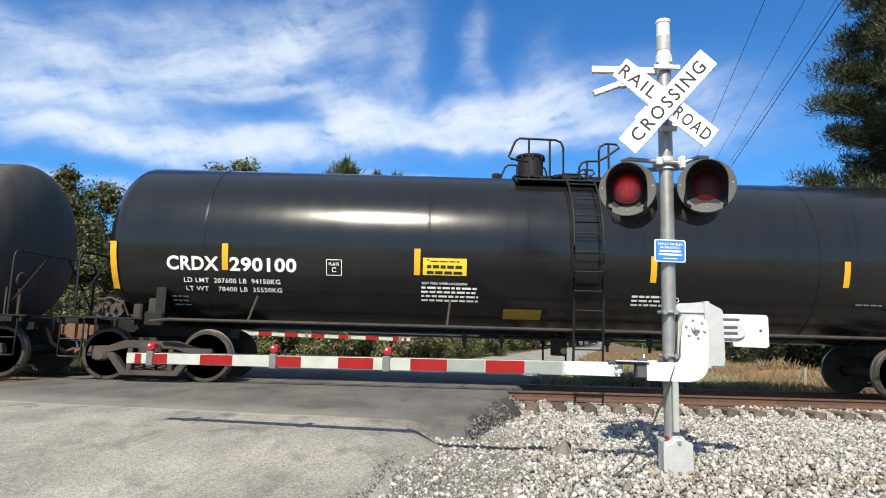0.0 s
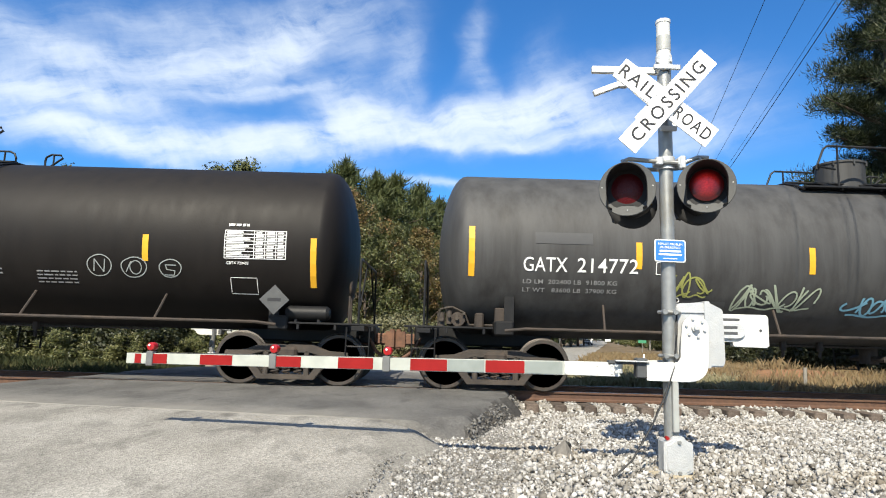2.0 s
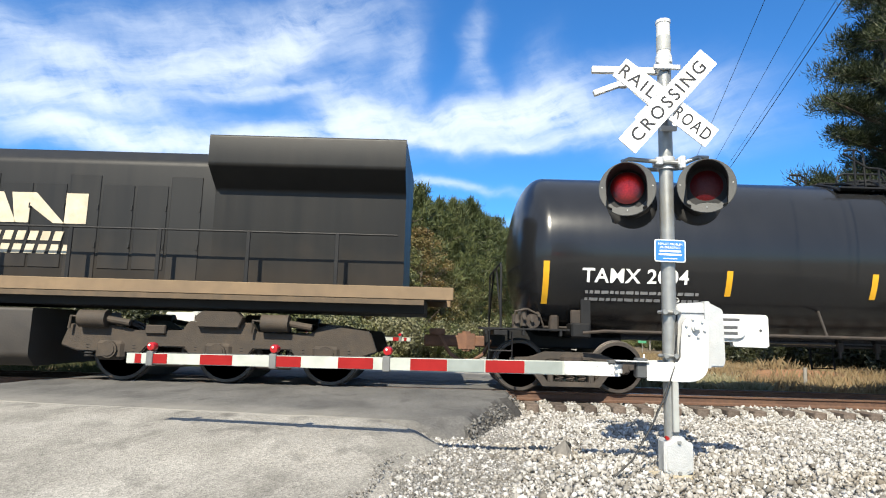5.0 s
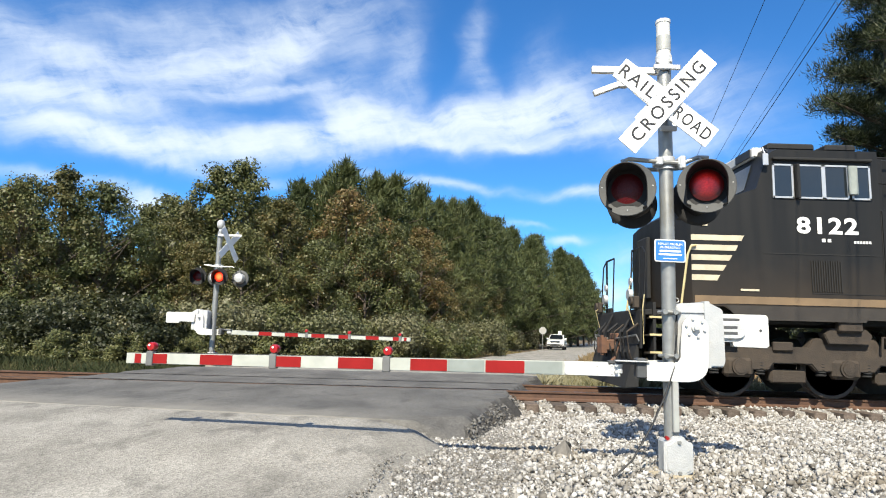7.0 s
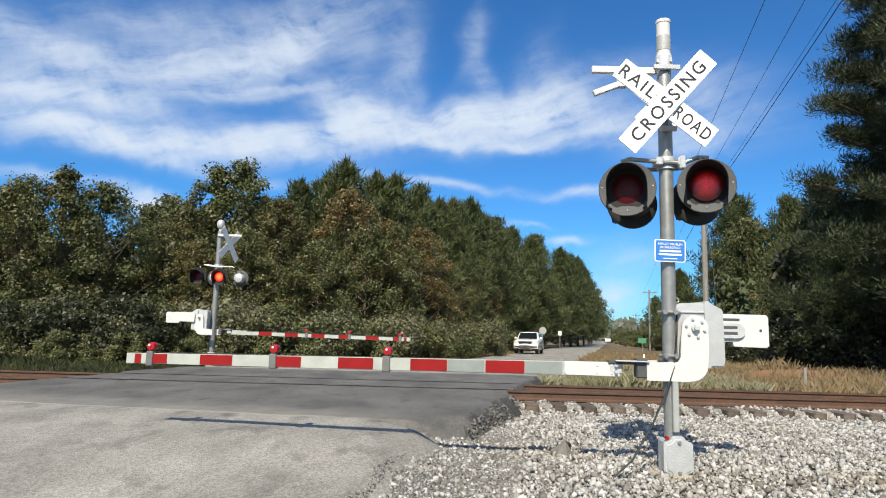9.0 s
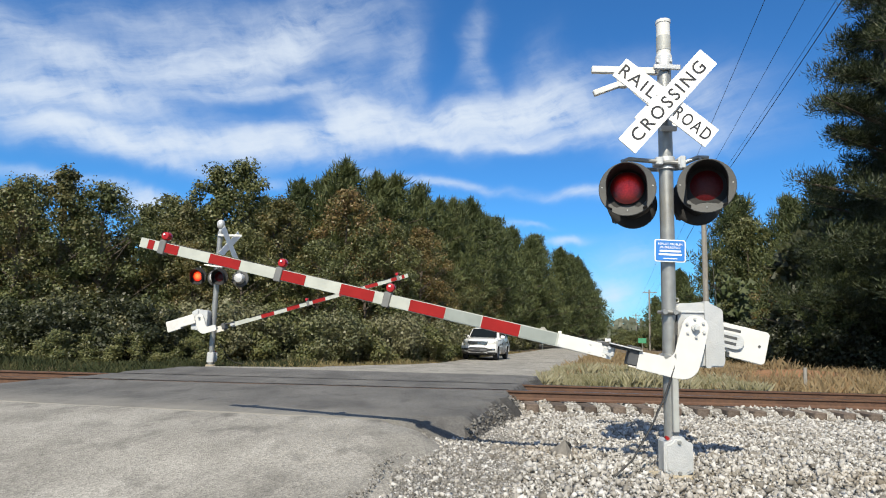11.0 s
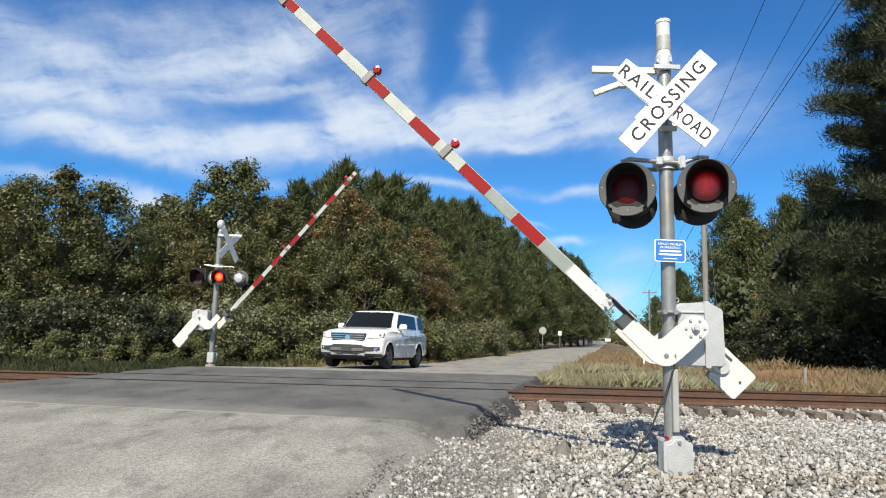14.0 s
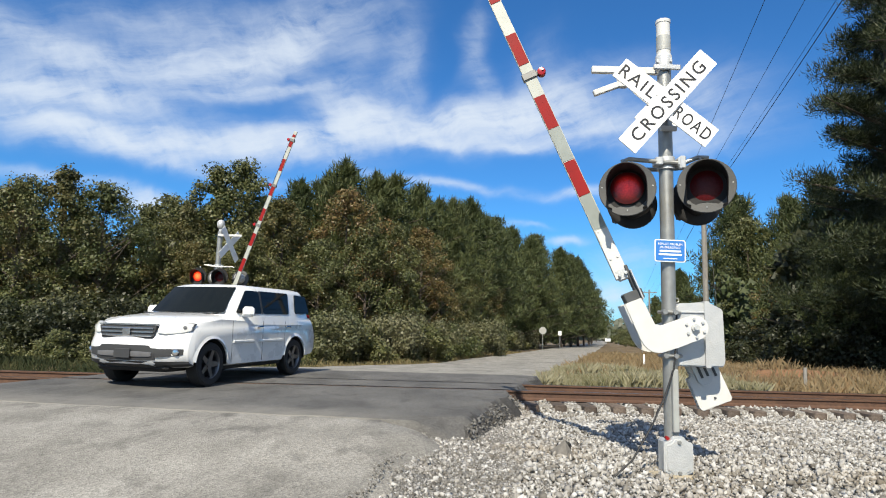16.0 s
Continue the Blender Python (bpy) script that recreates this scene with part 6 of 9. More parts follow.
stroke_tag(car, sh, -35.60 - c3, 2.12, (ring_run(-0.12, 0.02, 0.14, 0.17, 0.06), [(-0.17, 0.10), (-0.15, -0.06)], [(-0.08, 0.10), (-0.08, -0.06)], [(0.10, 0.18), (0.12, -0.16)], [(0.38, 0.14), (0.12, 0.02), (0.30, -0.06)], [(0.14, 0.0), (0.52, -0.30)], [(-0.30, -0.24), (-0.10, -0.26), (0.02, -0.32)]), GRAFFITI_WHITE, 0.011)
stroke_tag(car, sh, -34.98 - c3, 1.93, (ring_run(0.0, 0.0, 0.20, 0.19, 0.04), [(-0.06, 0.10), (-0.05, -0.10)], [(0.05, 0.10), (0.05, -0.10)]), GRAFFITI_WHITE, 0.008)
stroke_tag(car, sh, -29.95 - c3, 2.0, (ring_run(0, 0, 0.21, 0.19, 0.03), [(-0.10, -0.10), (-0.08, 0.11), (0.07, -0.11), (0.10, 0.11)]), GRAFFITI_WHITE, 0.009)
stroke_tag(car, sh, -29.35 - c3, 1.98, (ring_run(0, 0, 0.22, 0.18, 0.05), ring_run(0.03, 0, 0.10, 0.12, 0.03), [(-0.14, -0.08), (-0.05, 0.10)]), GRAFFITI_WHITE, 0.009)
stroke_tag(car, sh, -28.72 - c3, 1.96, (ring_run(0, 0.02, 0.19, 0.16, 0.05), [(0.10, 0.08), (-0.08, 0.08), (-0.06, 0.0), (0.08, -0.02), (0.06, -0.10), (-0.10, -0.10)]), GRAFFITI_WHITE, 0.009)
b = Build()
shell_panel(b, sh, -34.53 - c3, 2.30, 0.74, 0.30, 0.007, 1, 4)
b.make("yellow_placard", YELLOWSIGN, car, "yellow notice with dark print", angle=0)
tank_bars(car, sh, -34.53 - c3, 2.23, 0.64, 1, 0.1, 0.08, LETTER, 0.010, 23)
tank_bars(car, sh, -34.53 - c3, 2.37, 0.6, 2, 0.045, 0.022, LETTER, 0.010, 26)
tank_bars(car, sh, -34.6 - c3, 3.08, 0.44, 2, 0.07, 0.035, seed=27)
b = Build()
shell_panel(b, sh, -34.4 - c3, 2.66, 0.40, 0.2, 0.006, 1, 3)
b.make("paint_patch", mat("pale_patch", (0.091, 0.084, 0.0805), 0.6), car, "paler rubbed patch", angle=0)
tank_bars(car, sh, -32.0 - c3, 1.9, 0.75, 2, 0.07, 0.03, LETTERDIM, seed=28)
tank_bars(car, sh, -30.7 - c3, 1.88, 0.7, 4, 0.06, 0.025, LETTERDIM, seed=29)
spec_table(car, sh, -27.25 - c3, 2.42, 1.06, 0.48, 6)
tank_words(car, sh, "CBTX 728405", -27.55 - c3, 2.10, 0.38, 0.05)
tank_bars(car, sh, -27.55 - c3, 2.76, 0.36, 1, 0.05, 0.04, seed=30)
boxed_mark(car, sh, -27.45 - c3, 1.72, 0.46, 0.27, None)
placard(car, sh, -26.85 - c3, 1.48, 0.36, DARKGREY)

# ---- car four: polished black
c4 = -50.85
car, sh = tank_car("polished black tank car with two round valve housings", c4, 8.66, TANK_BLACK2, 1.56, 2.515, dict(
    tank_label="polished black tank", bands=(-5.2, 1.9), ladder=-51.62, platform=(-52.7, -50.2), struts=(-56.0, -53.4, -48.0, -45.5),
    stripes=((-43.85, 1.86, 0.72), (-46.82, 1.99, 0.46), (-50.2, 1.99, 0.46), (-52.5, 1.98, 0.46), (-55.02, 1.97, 0.46), (-58.2, 1.9, 0.8)),
    pots=((-50.77, 0.25, 0.46), (-51.6, 0.3, 0.15)), rails=(-50.38, -51.50, -51.75, -52.55), red_valve=-50.23))
tank_words(car, sh, "TAMX 2004", -56.65 - c4, 2.06, 1.85, 0.26, bold=0.02)
tank_bars(car, sh, -56.5 - c4, 1.78, 2.0, 2, 0.12, 0.06, LETTERDIM, seed=31)
spec_table(car, sh, -44.62 - c4, 2.18, 1.04, 0.46, 8)
tank_words(car, sh, "DOT 111A100W1", -44.9 - c4, 2.46, 0.42, 0.05)
placard(car, sh, -44.15 - c4, 1.40, 0.36, SIGNWHITE)
tank_bars(car, sh, -43.7 - c4, 1.12, 1.0, 1, 0.1, 0.04, seed=32)
tank_bars(car, sh, -45.3 - c4, 1.65, 0.35, 1, 0.1, 0.025, LETTERDIM, seed=33)


# ================= locomotive =================
# Its cab end points west (-x).
c5 = -70.4
LOCO_BLACK = mat("dusty_black_locomotive_paint", (0.0092, 0.0092, 0.0090), 0.5, 0, 0.2, 6, 0.05, 40, (0.0150, 0.0135, 0.0115), 0.5, 2.2, streak=True, spec=0.3)


def dust_low(m):
    """Brown road dust thrown up over the lower half of a body."""
    n, l = m.node_tree.nodes, m.node_tree.links
    bsdf = n["Principled BSDF"]
    paint = bsdf.inputs["Base Color"].links[0].from_socket
    co = n.new("ShaderNodeTexCoord")
    sep = n.new("ShaderNodeSeparateXYZ")
    l.new(co.outputs["Object"], sep.inputs[0])
    blotch = n.new("ShaderNodeTexNoise")
    blotch.inputs["Scale"].default_value, blotch.inputs["Detail"].default_value = 2.2, 6
    l.new(co.outputs["Object"], blotch.inputs["Vector"])
    edge = n.new("ShaderNodeMath")
    edge.operation = "MULTIPLY_ADD"
    l.new(blotch.outputs["Fac"], edge.inputs[0])
    edge.inputs[1].default_value = 1.0
    l.new(sep.outputs[2], edge.inputs[2])
    fall = n.new("ShaderNodeMapRange")
    fall.inputs["From Min"].default_value, fall.inputs["From Max"].default_value = 3.0, 1.9
    fall.inputs["To Max"].default_value = 0.75
    l.new(edge.outputs[0], fall.inputs["Value"])
    mx = n.new("ShaderNodeMix")
    mx.data_type = "RGBA"
    l.new(fall.outputs["Result"], mx.inputs["Factor"])
    l.new(paint, mx.inputs["A"])
    mx.inputs["B"].default_value = (0.040, 0.029, 0.019, 1)
    l.new(mx.outputs["Result"], bsdf.inputs["Base Color"])


dust_low(LOCO_BLACK)
LOCO_SILL = mat("tan_dusted_sill_paint", (0.161, 0.1085, 0.0595), 0.7, 0, 0.2, 6, 0.1, 40, (0.084, 0.0595, 0.0385), 0.5, 1.5)
LOCO_DUST = mat("brown_road_dust", (0.088, 0.062, 0.038), 0.85, 0, 0.25, 7, 0.1, 40, (0.05, 0.037, 0.025), 0.6, 2)
LOCO_LOW = mat("brown_dusted_steel", (0.0336, 0.0252, 0.0182), 0.8, 0, 0.3, 6, 0.3, 40, (0.0595, 0.0434, 0.0294), 0.6, 2)
LOCO_TANK = mat("dusty_fuel_tank_paint", (0.026, 0.021, 0.0165), 0.6, 0, 0.2, 4, 0.1, 30, (0.0315, 0.0266, 0.021), 0.5, 1.2)
LOCO_DARK = mat("soot_black", (0.0084, 0.0084, 0.0084), 0.8, 0, 0.3, 8)
LOUVRE = mat("brown_louvre_steel", (0.0385, 0.0266, 0.0196), 0.7, 0, 0.25, 9)
SAFETY_YELLOW = mat("yellow_handrail_paint", (0.42, 0.35, 0.18), 0.55, 0, 0.15, 8)
STRIPE_WHITE = mat("cream_stripe_film", (0.48, 0.42, 0.31), 0.5, 0, 0.1, 5, 0, 60, (0.30, 0.24, 0.165), 0.6, 3.0)
WINDOW_DARK = glass("dark_window_glass", (0.012, 0.016, 0.02))
FRAME_SILVER = mat("bright_window_frame", (0.49, 0.497, 0.504), 0.35, 0.5, 0.05)


def locomotive():
    lo = thing("locomotive", pose(c5, TRACK, 0), "black diesel freight locomotive with cream nose stripes and dusty sill", "locomotive", "cars of the freight train")
    ROLLING.append((lo, c5))
    W = 1.53

    def both(fn):
        for s in (-1, 1):
            fn(s)
    # frame and decks
    b = Build()
    b.box((0.3, 0, 1.46), (19.6, 2.5, 0.30), 0.02)
    b.make("underframe", LOCO_DARK, lo)
    b = Build()
    b.box((4.1, 0, 1.70), (12.8, 2 * W - 0.06, 0.06), 0.01)
    b.make("walkway", LOCO_DARK, lo, "black steel walkway")
    for s in (-1, 1):
        b = Build()
        b.box((4.15, s * (W - 0.03), 1.66), (12.9, 0.07, 0.22), 0.01)
        b.make("side_sill", LOCO_SILL, lo, "tan dust-covered side sill")
    # dust caked along the cab's foot, and its bright top edge
    for s in (-1, 1):
        b = Build()
        b.box((-7.22, s * (W + 0.004), 1.52), (2.62, 0.008, 0.13), 0.002)
        b.make("dust_band", LOCO_DUST, lo, "brown dust caked along the cab's foot")
        b = Build()
        b.box((3.95, s * (W - 0.02), 1.50), (12.3, 0.03, 0.09), 0.004)
        b.make("sill_foot", LOCO_DUST, lo, "dusty lower edge of the sill")
    # nose and cab as one wide body
    outline = [(-9.28, 1.58), (-9.30, 2.6), (-9.28, 3.22), (-9.18, 3.30), (-8.12, 3.66), (-7.98, 4.06), (-7.86, 4.40), (-7.72, 4.47), (-5.95, 4.47), (-5.95, 1.45), (-8.55, 1.45), (-8.75, 1.58)]
    body = Build()
    ys = (-W, -W + 0.05, -1.15, -0.5, 0.5, 1.15, W - 0.05, W)
    rings = []
    for y in ys:
        k = abs(y) / W
        ring = []
        for x, z in outline:
            if z > 4.3:
                z = z - 0.16 * max(0, (k - 0.6)) / 0.4 * 1.0 + 0.10
                z = z if k < 0.9 else z - 0.02
            if x < -9.0:
                x = x - 0.28 * (1 - k ** 4)
            if x < -8.0 and z > 3.2 and z < 3.7:
                z = z + 0.02 * (1 - k)
            ring.append((x, y, z))
        rings.append(ring)
    n = len(outline)
    vs = [p for r in rings for p in r]
    fs = [tuple(range(n)), tuple(reversed(range((len(ys) - 1) * n, len(ys) * n)))]
    for j in range(len(ys) - 1):
        for i in range(n):
            fs.append((j * n + i, j * n + (i + 1) % n, (j + 1) * n + (i + 1) % n, (j + 1) * n + i))
    body.add(vs, fs)
    cab = body.make("cab", LOCO_BLACK, lo, "black wide-nose cab body", angle=30)
    # dusty sill strip along the cab and the blower duct body
    for s in (-1, 1):
        d = Build()
        d.prism([(-9.25, 1.60), (-9.25, 1.76), (-2.30, 1.76), (-2.30, 1.63), (-8.6, 1.63)], s * (W + 0.001), s * (W + 0.012), "xz")
        d.make("dust_band", LOCO_SILL, lo, "tan dusty band along the sill")
        d = Build()
        d.prism([(-8.50, 1.36), (-8.72, 1.60), (-2.30, 1.60), (-2.30, 1.40), (-6.3, 1.40), (-6.32, 1.36)], s * (W + 0.001), s * (W + 0.009), "xz")
        d.make("low_skirt", LOCO_TANK, lo, "brown dusted lower skirt")
    # wide lower body behind the cab
    b = Build()
    b.prism([(-5.94, 1.45), (-2.30, 1.45), (-2.30, 3.34), (-5.94, 3.34)], -W, W, "xz")
    b.make("side_housing", LOCO_BLACK, lo, "black equipment housing", bevel=0.02)
    # recessed upper hood with louvres and pipes
    b = Build()
    b.box((-4.1, 0, 3.82), (3.7, 2 * 1.18, 1.10), 0.03)
    b.make("upper_hood", LOCO_BLACK, lo)
    for s in (-1, 1):
        for i, (x0, x1) in enumerate(((-5.10, -4.42), (-4.22, -3.52), (-3.34, -2.64))):
            v = Build()
            v.box(((x0 + x1) / 2, s * 1.19, 4.03), (x1 - x0, 0.03, 0.46), 0.005)
            vent = v.make("louvre_bank", LOUVRE, lo, "brown louvre bank with bright edges")
            for k in range(5):
                v = Build()
                v.box(((x0 + x1) / 2, s * 1.215, 3.86 + 0.085 * k), (x1 - x0, 0.03, 0.022), 0.003, rot=(25 * s, 0, 0))
                v.make("louvre_blade", LOUVRE, vent)
            for xx in (x0 - 0.03, x1 + 0.03):
                v = Build()
                v.box((xx, s * 1.215, 4.03), (0.055, 0.02, 0.52), 0.004)
                v.make("louvre_edge", FRAME_SILVER, vent, "bright riveted edge strip")
            v = Build()
            v.box(((x0 + x1) / 2, s * 1.21, 3.73), (0.15, 0.006, 0.055))
            v.make("label_plate", LETTERW, vent)
        for z in (3.86, 4.33):
            p = Build()
            p.cyl((-5.95, s * 1.36, z), (-2.35, s * 1.36, z), 0.018, 8)
            p.make("hood_pipe", BLACK, lo, "black pipe along the hood")
        for x in (-5.8, -4.46, -3.42, -2.5):
            p = Build()
            p.box((x, s * 1.34, 3.82), (0.09, 0.06, 1.0), 0.008)
            p.make("hood_post", BLACK, lo)
    # engine hood with doors
    b = Build()
    b.prism(round_poly([(-1.02, 1.70), (1.02, 1.70), (1.02, 4.10), (0.72, 4.34), (-0.72, 4.34), (-1.02, 4.10)], 0.08, 3), -2.30, -0.75, "yz")
    b.make("engine_hood", LOCO_BLACK, lo, "black engine hood")
    b = Build()
    b.prism(round_poly([(-1.04, 1.70), (1.04, 1.70), (1.04, 3.98), (0.72, 4.26), (-0.72, 4.26), (-1.04, 3.98)], 0.08, 3), -0.75, 6.2, "yz")
    b.make("engine_hood", LOCO_BLACK, lo, "long black engine hood with doors")
    b = Build()
    b.prism(round_poly([(-1.04, 1.70), (1.04, 1.70), (1.04, 3.5), (1.50, 3.85), (1.50, 4.40), (-1.50, 4.40), (-1.50, 3.85), (-1.04, 3.5)], 0.05, 3), 6.2, 9.7, "yz")
    b.make("radiator_hood", LOCO_BLACK, lo, "flared radiator hood")
    for s in (-1, 1):
        for i in range(13):
            x = -2.05 + 0.62 * i
            d = Build()
            d.box((x + 0.29, s * 1.045, 2.75), (0.57, 0.02, 1.55 if i % 3 else 1.9), 0.008)
            door = d.make("hood_door", LOCO_BLACK, lo)
            d = Build()
            d.box((x + 0.55, s * 1.06, 2.4), (0.03, 0.02, 0.10), 0.004)
            d.box((x + 0.55, s * 1.06, 3.1), (0.03, 0.02, 0.10), 0.004)
            d.make("hinge", LOCO_DARK, door)
    b = Build()
    b.lathe([(0.28, 4.2), (0.28, 4.36), (0.22, 4.4), (0, 4.4)], 18, pose(1.1, 0, 0))
    b.box((0.3, -0.3, 4.36), (0.5, 0.2, 0.16), 0.02)
    for i in range(3):
        b.cyl((0.05 + 0.18 * i, -0.5, 4.38), (0.05 + 0.18 * i, -0.2, 4.40), 0.05, 10, 0.08)
    b.make("horn_cluster", LOCO_DARK, lo, "black air horns on the hood")
    # cab roof boxes
    for x0, x1 in ((-7.62, -6.75), (-6.55, -5.98)):
        b = Build()
        b.box(((x0 + x1) / 2, -0.2, 4.60), (x1 - x0, 1.7, 0.13), 0.03)
        b.box(((x0 + x1) / 2 - 0.1, -0.4, 4.69), (0.10, 0.10, 0.08), 0.01)
        b.box(((x0 + x1) / 2 + 0.2, -0.4, 4.68), (0.12, 0.10, 0.06), 0.01)
        b.make("roof_unit", LOCO_DARK, lo, "black roof equipment box")
    # windows
    for s in (-1, 1):
        for x0, x1 in ((-7.83, -7.46), (-7.38, -6.93), (-6.93, -6.48), (-6.44, -6.10)):
            f = Build()
            z0, z1 = 3.50, 4.12
            for u0, u1, v0, v1 in ((x0, x1, z0, z0 + 0.035), (x0, x1, z1 - 0.035, z1), (x0, x0 + 0.035, z0, z1), (x1 - 0.035, x1, z0, z1)):
                f.box(((u0 + u1) / 2, s * (W + 0.012), (v0 + v1) / 2), (u1 - u0, 0.03, v1 - v0), 0.004)
            win = f.make("cab_window", FRAME_SILVER, lo, "cab side window in a bright frame")
            g = Build()
            g.box(((x0 + x1) / 2, s * (W + 0.006), (z0 + z1) / 2), (x1 - x0 - 0.05, 0.012, z1 - z0 - 0.05))
            g.make("pane", WINDOW_DARK, win, "dark glass")
        f = Build()
        f.box((-6.44, s * (W + 0.07), 3.84), (0.16, 0.04, 0.52), 0.012)
        f.make("wind_deflector", mat("pale_green_grey_paint", (0.238, 0.259, 0.238), 0.5), lo, "pale wind deflector beside the window")
        f = Build()
        f.box((-7.41, s * (W + 0.06), 3.80), (0.05, 0.10, 0.62), 0.01)
        f.box((-6.95, s * (W + 0.03), 4.21), (1.75, 0.08, 0.05), 0.01)
        f.make("drip_rail", LOCO_DARK, lo)
        # side details: panel seams, vent, number, labels
        v = Build()
        for k in range(13):
            v.box((-7.21 + 0.042 * k, s * (W + 0.010), 2.14), (0.018, 0.02, 0.54), 0.002)
        v.make("side_vent", LOCO_DARK, lo, "slatted side vent")
        v = Build()
        v.box((-7.0, s * (W + 0.004), 2.52), (2.05, 0.008, 0.016))
        v.box((-4.05, s * (W + 0.004), 2.17), (3.3, 0.008, 0.014))
        v.box((-6.55, s * (W + 0.004), 1.84), (1.35, 0.008, 0.012))
        v.box((-5.945, s * (W + 0.003), 2.5), (0.014, 0.008, 1.7))
        v.make("panel_seam", LOCO_DARK, lo)
        v = Build()
        for x, z, w, h in ((-9.06, 3.02, 0.12, 0.09), (-8.30, 1.87, 0.32, 0.035), (-5.78, 2.26, 0.16, 0.05), (-5.13, 1.75, 0.13, 0.10), (-3.98, 1.74, 0.14, 0.10), (-2.82, 1.74, 0.14, 0.10)):
            v = Build()
            v.box((x, s * (W + 0.015), z), (w, 0.006, h))
            v.make("label_plate", STRIPE_WHITE, lo)
        for i in range(5):
            z = 2.72 - 0.175 * i
            x1 = -8.38 - 0.11 * i
            v = Build()
            v.prism([(-9.29, z), (x1 - 0.035, z), (x1 + 0.02, z + 0.098), (-9.29, z + 0.098)], s * (W + 0.002), s * (W + 0.008), "xz")
            v.make("nose_stripe", STRIPE_WHITE, lo, "cream nose stripe")
        k = Build()
        vs, fs = fitted_text("8122", 1.08, 0.30, 1.12, 0.03)
        k.add([((u if s < 0 else -u) - 6.90, s * (W + 0.008), v + 3.03) for u, v in vs], fs)
        k.make("road_number", LETTERW, lo, "white road number", angle=0)
        k = Build()
        for dx in (-0.05, 0.05):
            k.box((-6.93 + dx, s * (W + 0.010), 2.77), (0.06, 0.004, 0.06))
        k.make("small_mark", LETTERW, lo, angle=0)
        k = Build()
        for i in range(6):
            k.box((-6.43 + 0.052 * i, s * (W + 0.010), 2.75), (0.034, 0.004, 0.045))
        k.make("small_mark", LETTERW, lo, angle=0)
        # emblem on the hood: cream bars swept to a point, and a block of lettering bars
        for i in range(5):
            z = 3.26 - 0.118 * i
            e = Build()
            e.prism([(-0.62 - 0.035 * i, z), (1.25 - 0.17 * i, z), (1.36 - 0.16 * i, z + 0.098), (-0.58 - 0.035 * i, z + 0.098)], s * 1.058, s * 1.066, "xz")
            e.make("emblem_bar", STRIPE_WHITE, lo, "cream emblem bar")
        e = Build()
        e.prism([(1.95, 3.34), (2.35, 3.34), (2.62, 2.78), (2.05, 2.78), (2.3, 2.86), (2.2, 3.0)], s * 1.058, s * 1.066, "xz")
        e.prism([(2.50, 3.34), (2.95, 3.34), (3.5, 2.78), (3.5, 3.34), (3.9, 3.34), (3.9, 2.78), (3.3, 2.78), (2.85, 3.1), (2.85, 2.78), (2.6, 2.78)], s * 1.058, s * 1.066, "xz")
        e.make("emblem_block", STRIPE_WHITE, lo, "cream emblem shape")
        for z, x0, x1 in ((2.46, 1.75, 3.4), (2.22, 1.70, 3.6)):
            x = x0
            while x < x1:
                e = Build()
                e.prism([(x, z), (x + 0.15, z), (x + 0.19, z + 0.17), (x + 0.04, z + 0.17)], s * 1.058, s * 1.066, "xz")
                e.make("lettering_bar", STRIPE_WHITE, lo)
                x += 0.225
        # walkway handrails
        h = Build()
        h.tube([(-2.35, s * (W - 0.06), 2.66), (9.6, s * (W - 0.06), 2.66)], 0.018, 8)
        h.make("handrail", BLACK, lo, "black walkway handrail")
        for x in [-2.3 + 1.55 * i for i in range(8)]:
            h = Build()
            h.box((x, s * (W - 0.05), 2.14), (0.07, 0.03, 1.05), 0.006)
            h.make("stanchion", BLACK, lo)
        # running gear boxes above the truck
        h = Build()
        h.box((-6.55, s * 1.42, 1.40), (0.42, 0.16, 0.42), 0.03)
        for x in (-6.65, -6.45):
            h.cyl((x, s * 1.50, 1.52), (x, s * 1.52, 1.52), 0.02, 8)
        h.make("jacking_pad", LOCO_LOW, lo, "dusty jacking pad")
    # windshield, number board, headlights at the nose
    for y in (-0.72, 0.0, 0.72):
        g = Build()
        g.prism([(-0.33, -0.25), (0.33, -0.25), (0.33, 0.25), (-0.33, 0.25)], -0.008, 0.008, "xy", 0, Matrix.Translation((-8.02, y, 3.98)) @ pose(0, 0, 0, 0, -73, 0) @ pose(0, 0, 0, 0, 0, 90))
        g.make("windshield_pane", WINDOW_DARK, lo, "dark windshield glass")
    g = Build()
    g.box((-7.86, 0, 4.44), (0.20, 2.3, 0.20), 0.03)
    board = g.make("number_board", mat("white_board", (0.525, 0.518, 0.49), 0.5), lo, "white number-board housing")
    for y in (-0.8, 0.8):
        k = Build()
        k.box((-7.972, y, 4.44), (0.02, 0.55, 0.15))
        k.make("board_face", LETTER, board)
    g = Build()
    g.tube([(-7.75, -1.30, 4.40), (-7.98, -1.55, 4.40), (-7.98, -1.62, 4.25)], 0.012, 6)
    g.box((-7.98, -1.63, 4.17), (0.10, 0.03, 0.22), 0.012)
    g.make("side_mirror", FRAME_SILVER, lo, "small outside mirror")
    g = Build()
    g.box((-9.62, 0.0, 2.35), (0.08, 0.62, 1.2), 0.02)
    g.make("nose_door", LOCO_DARK, lo)
    # front platform, steps, plow, coupler
    b = Build()
    b.box((-9.95, 0, 1.45), (0.9, 2.9, 0.10), 0.01)
    b.box((-10.38, 0, 1.15), (0.06, 2.9, 0.66), 0.01)
    b.make("front_deck", LOCO_DARK, lo, "black front platform")
    b = Build()
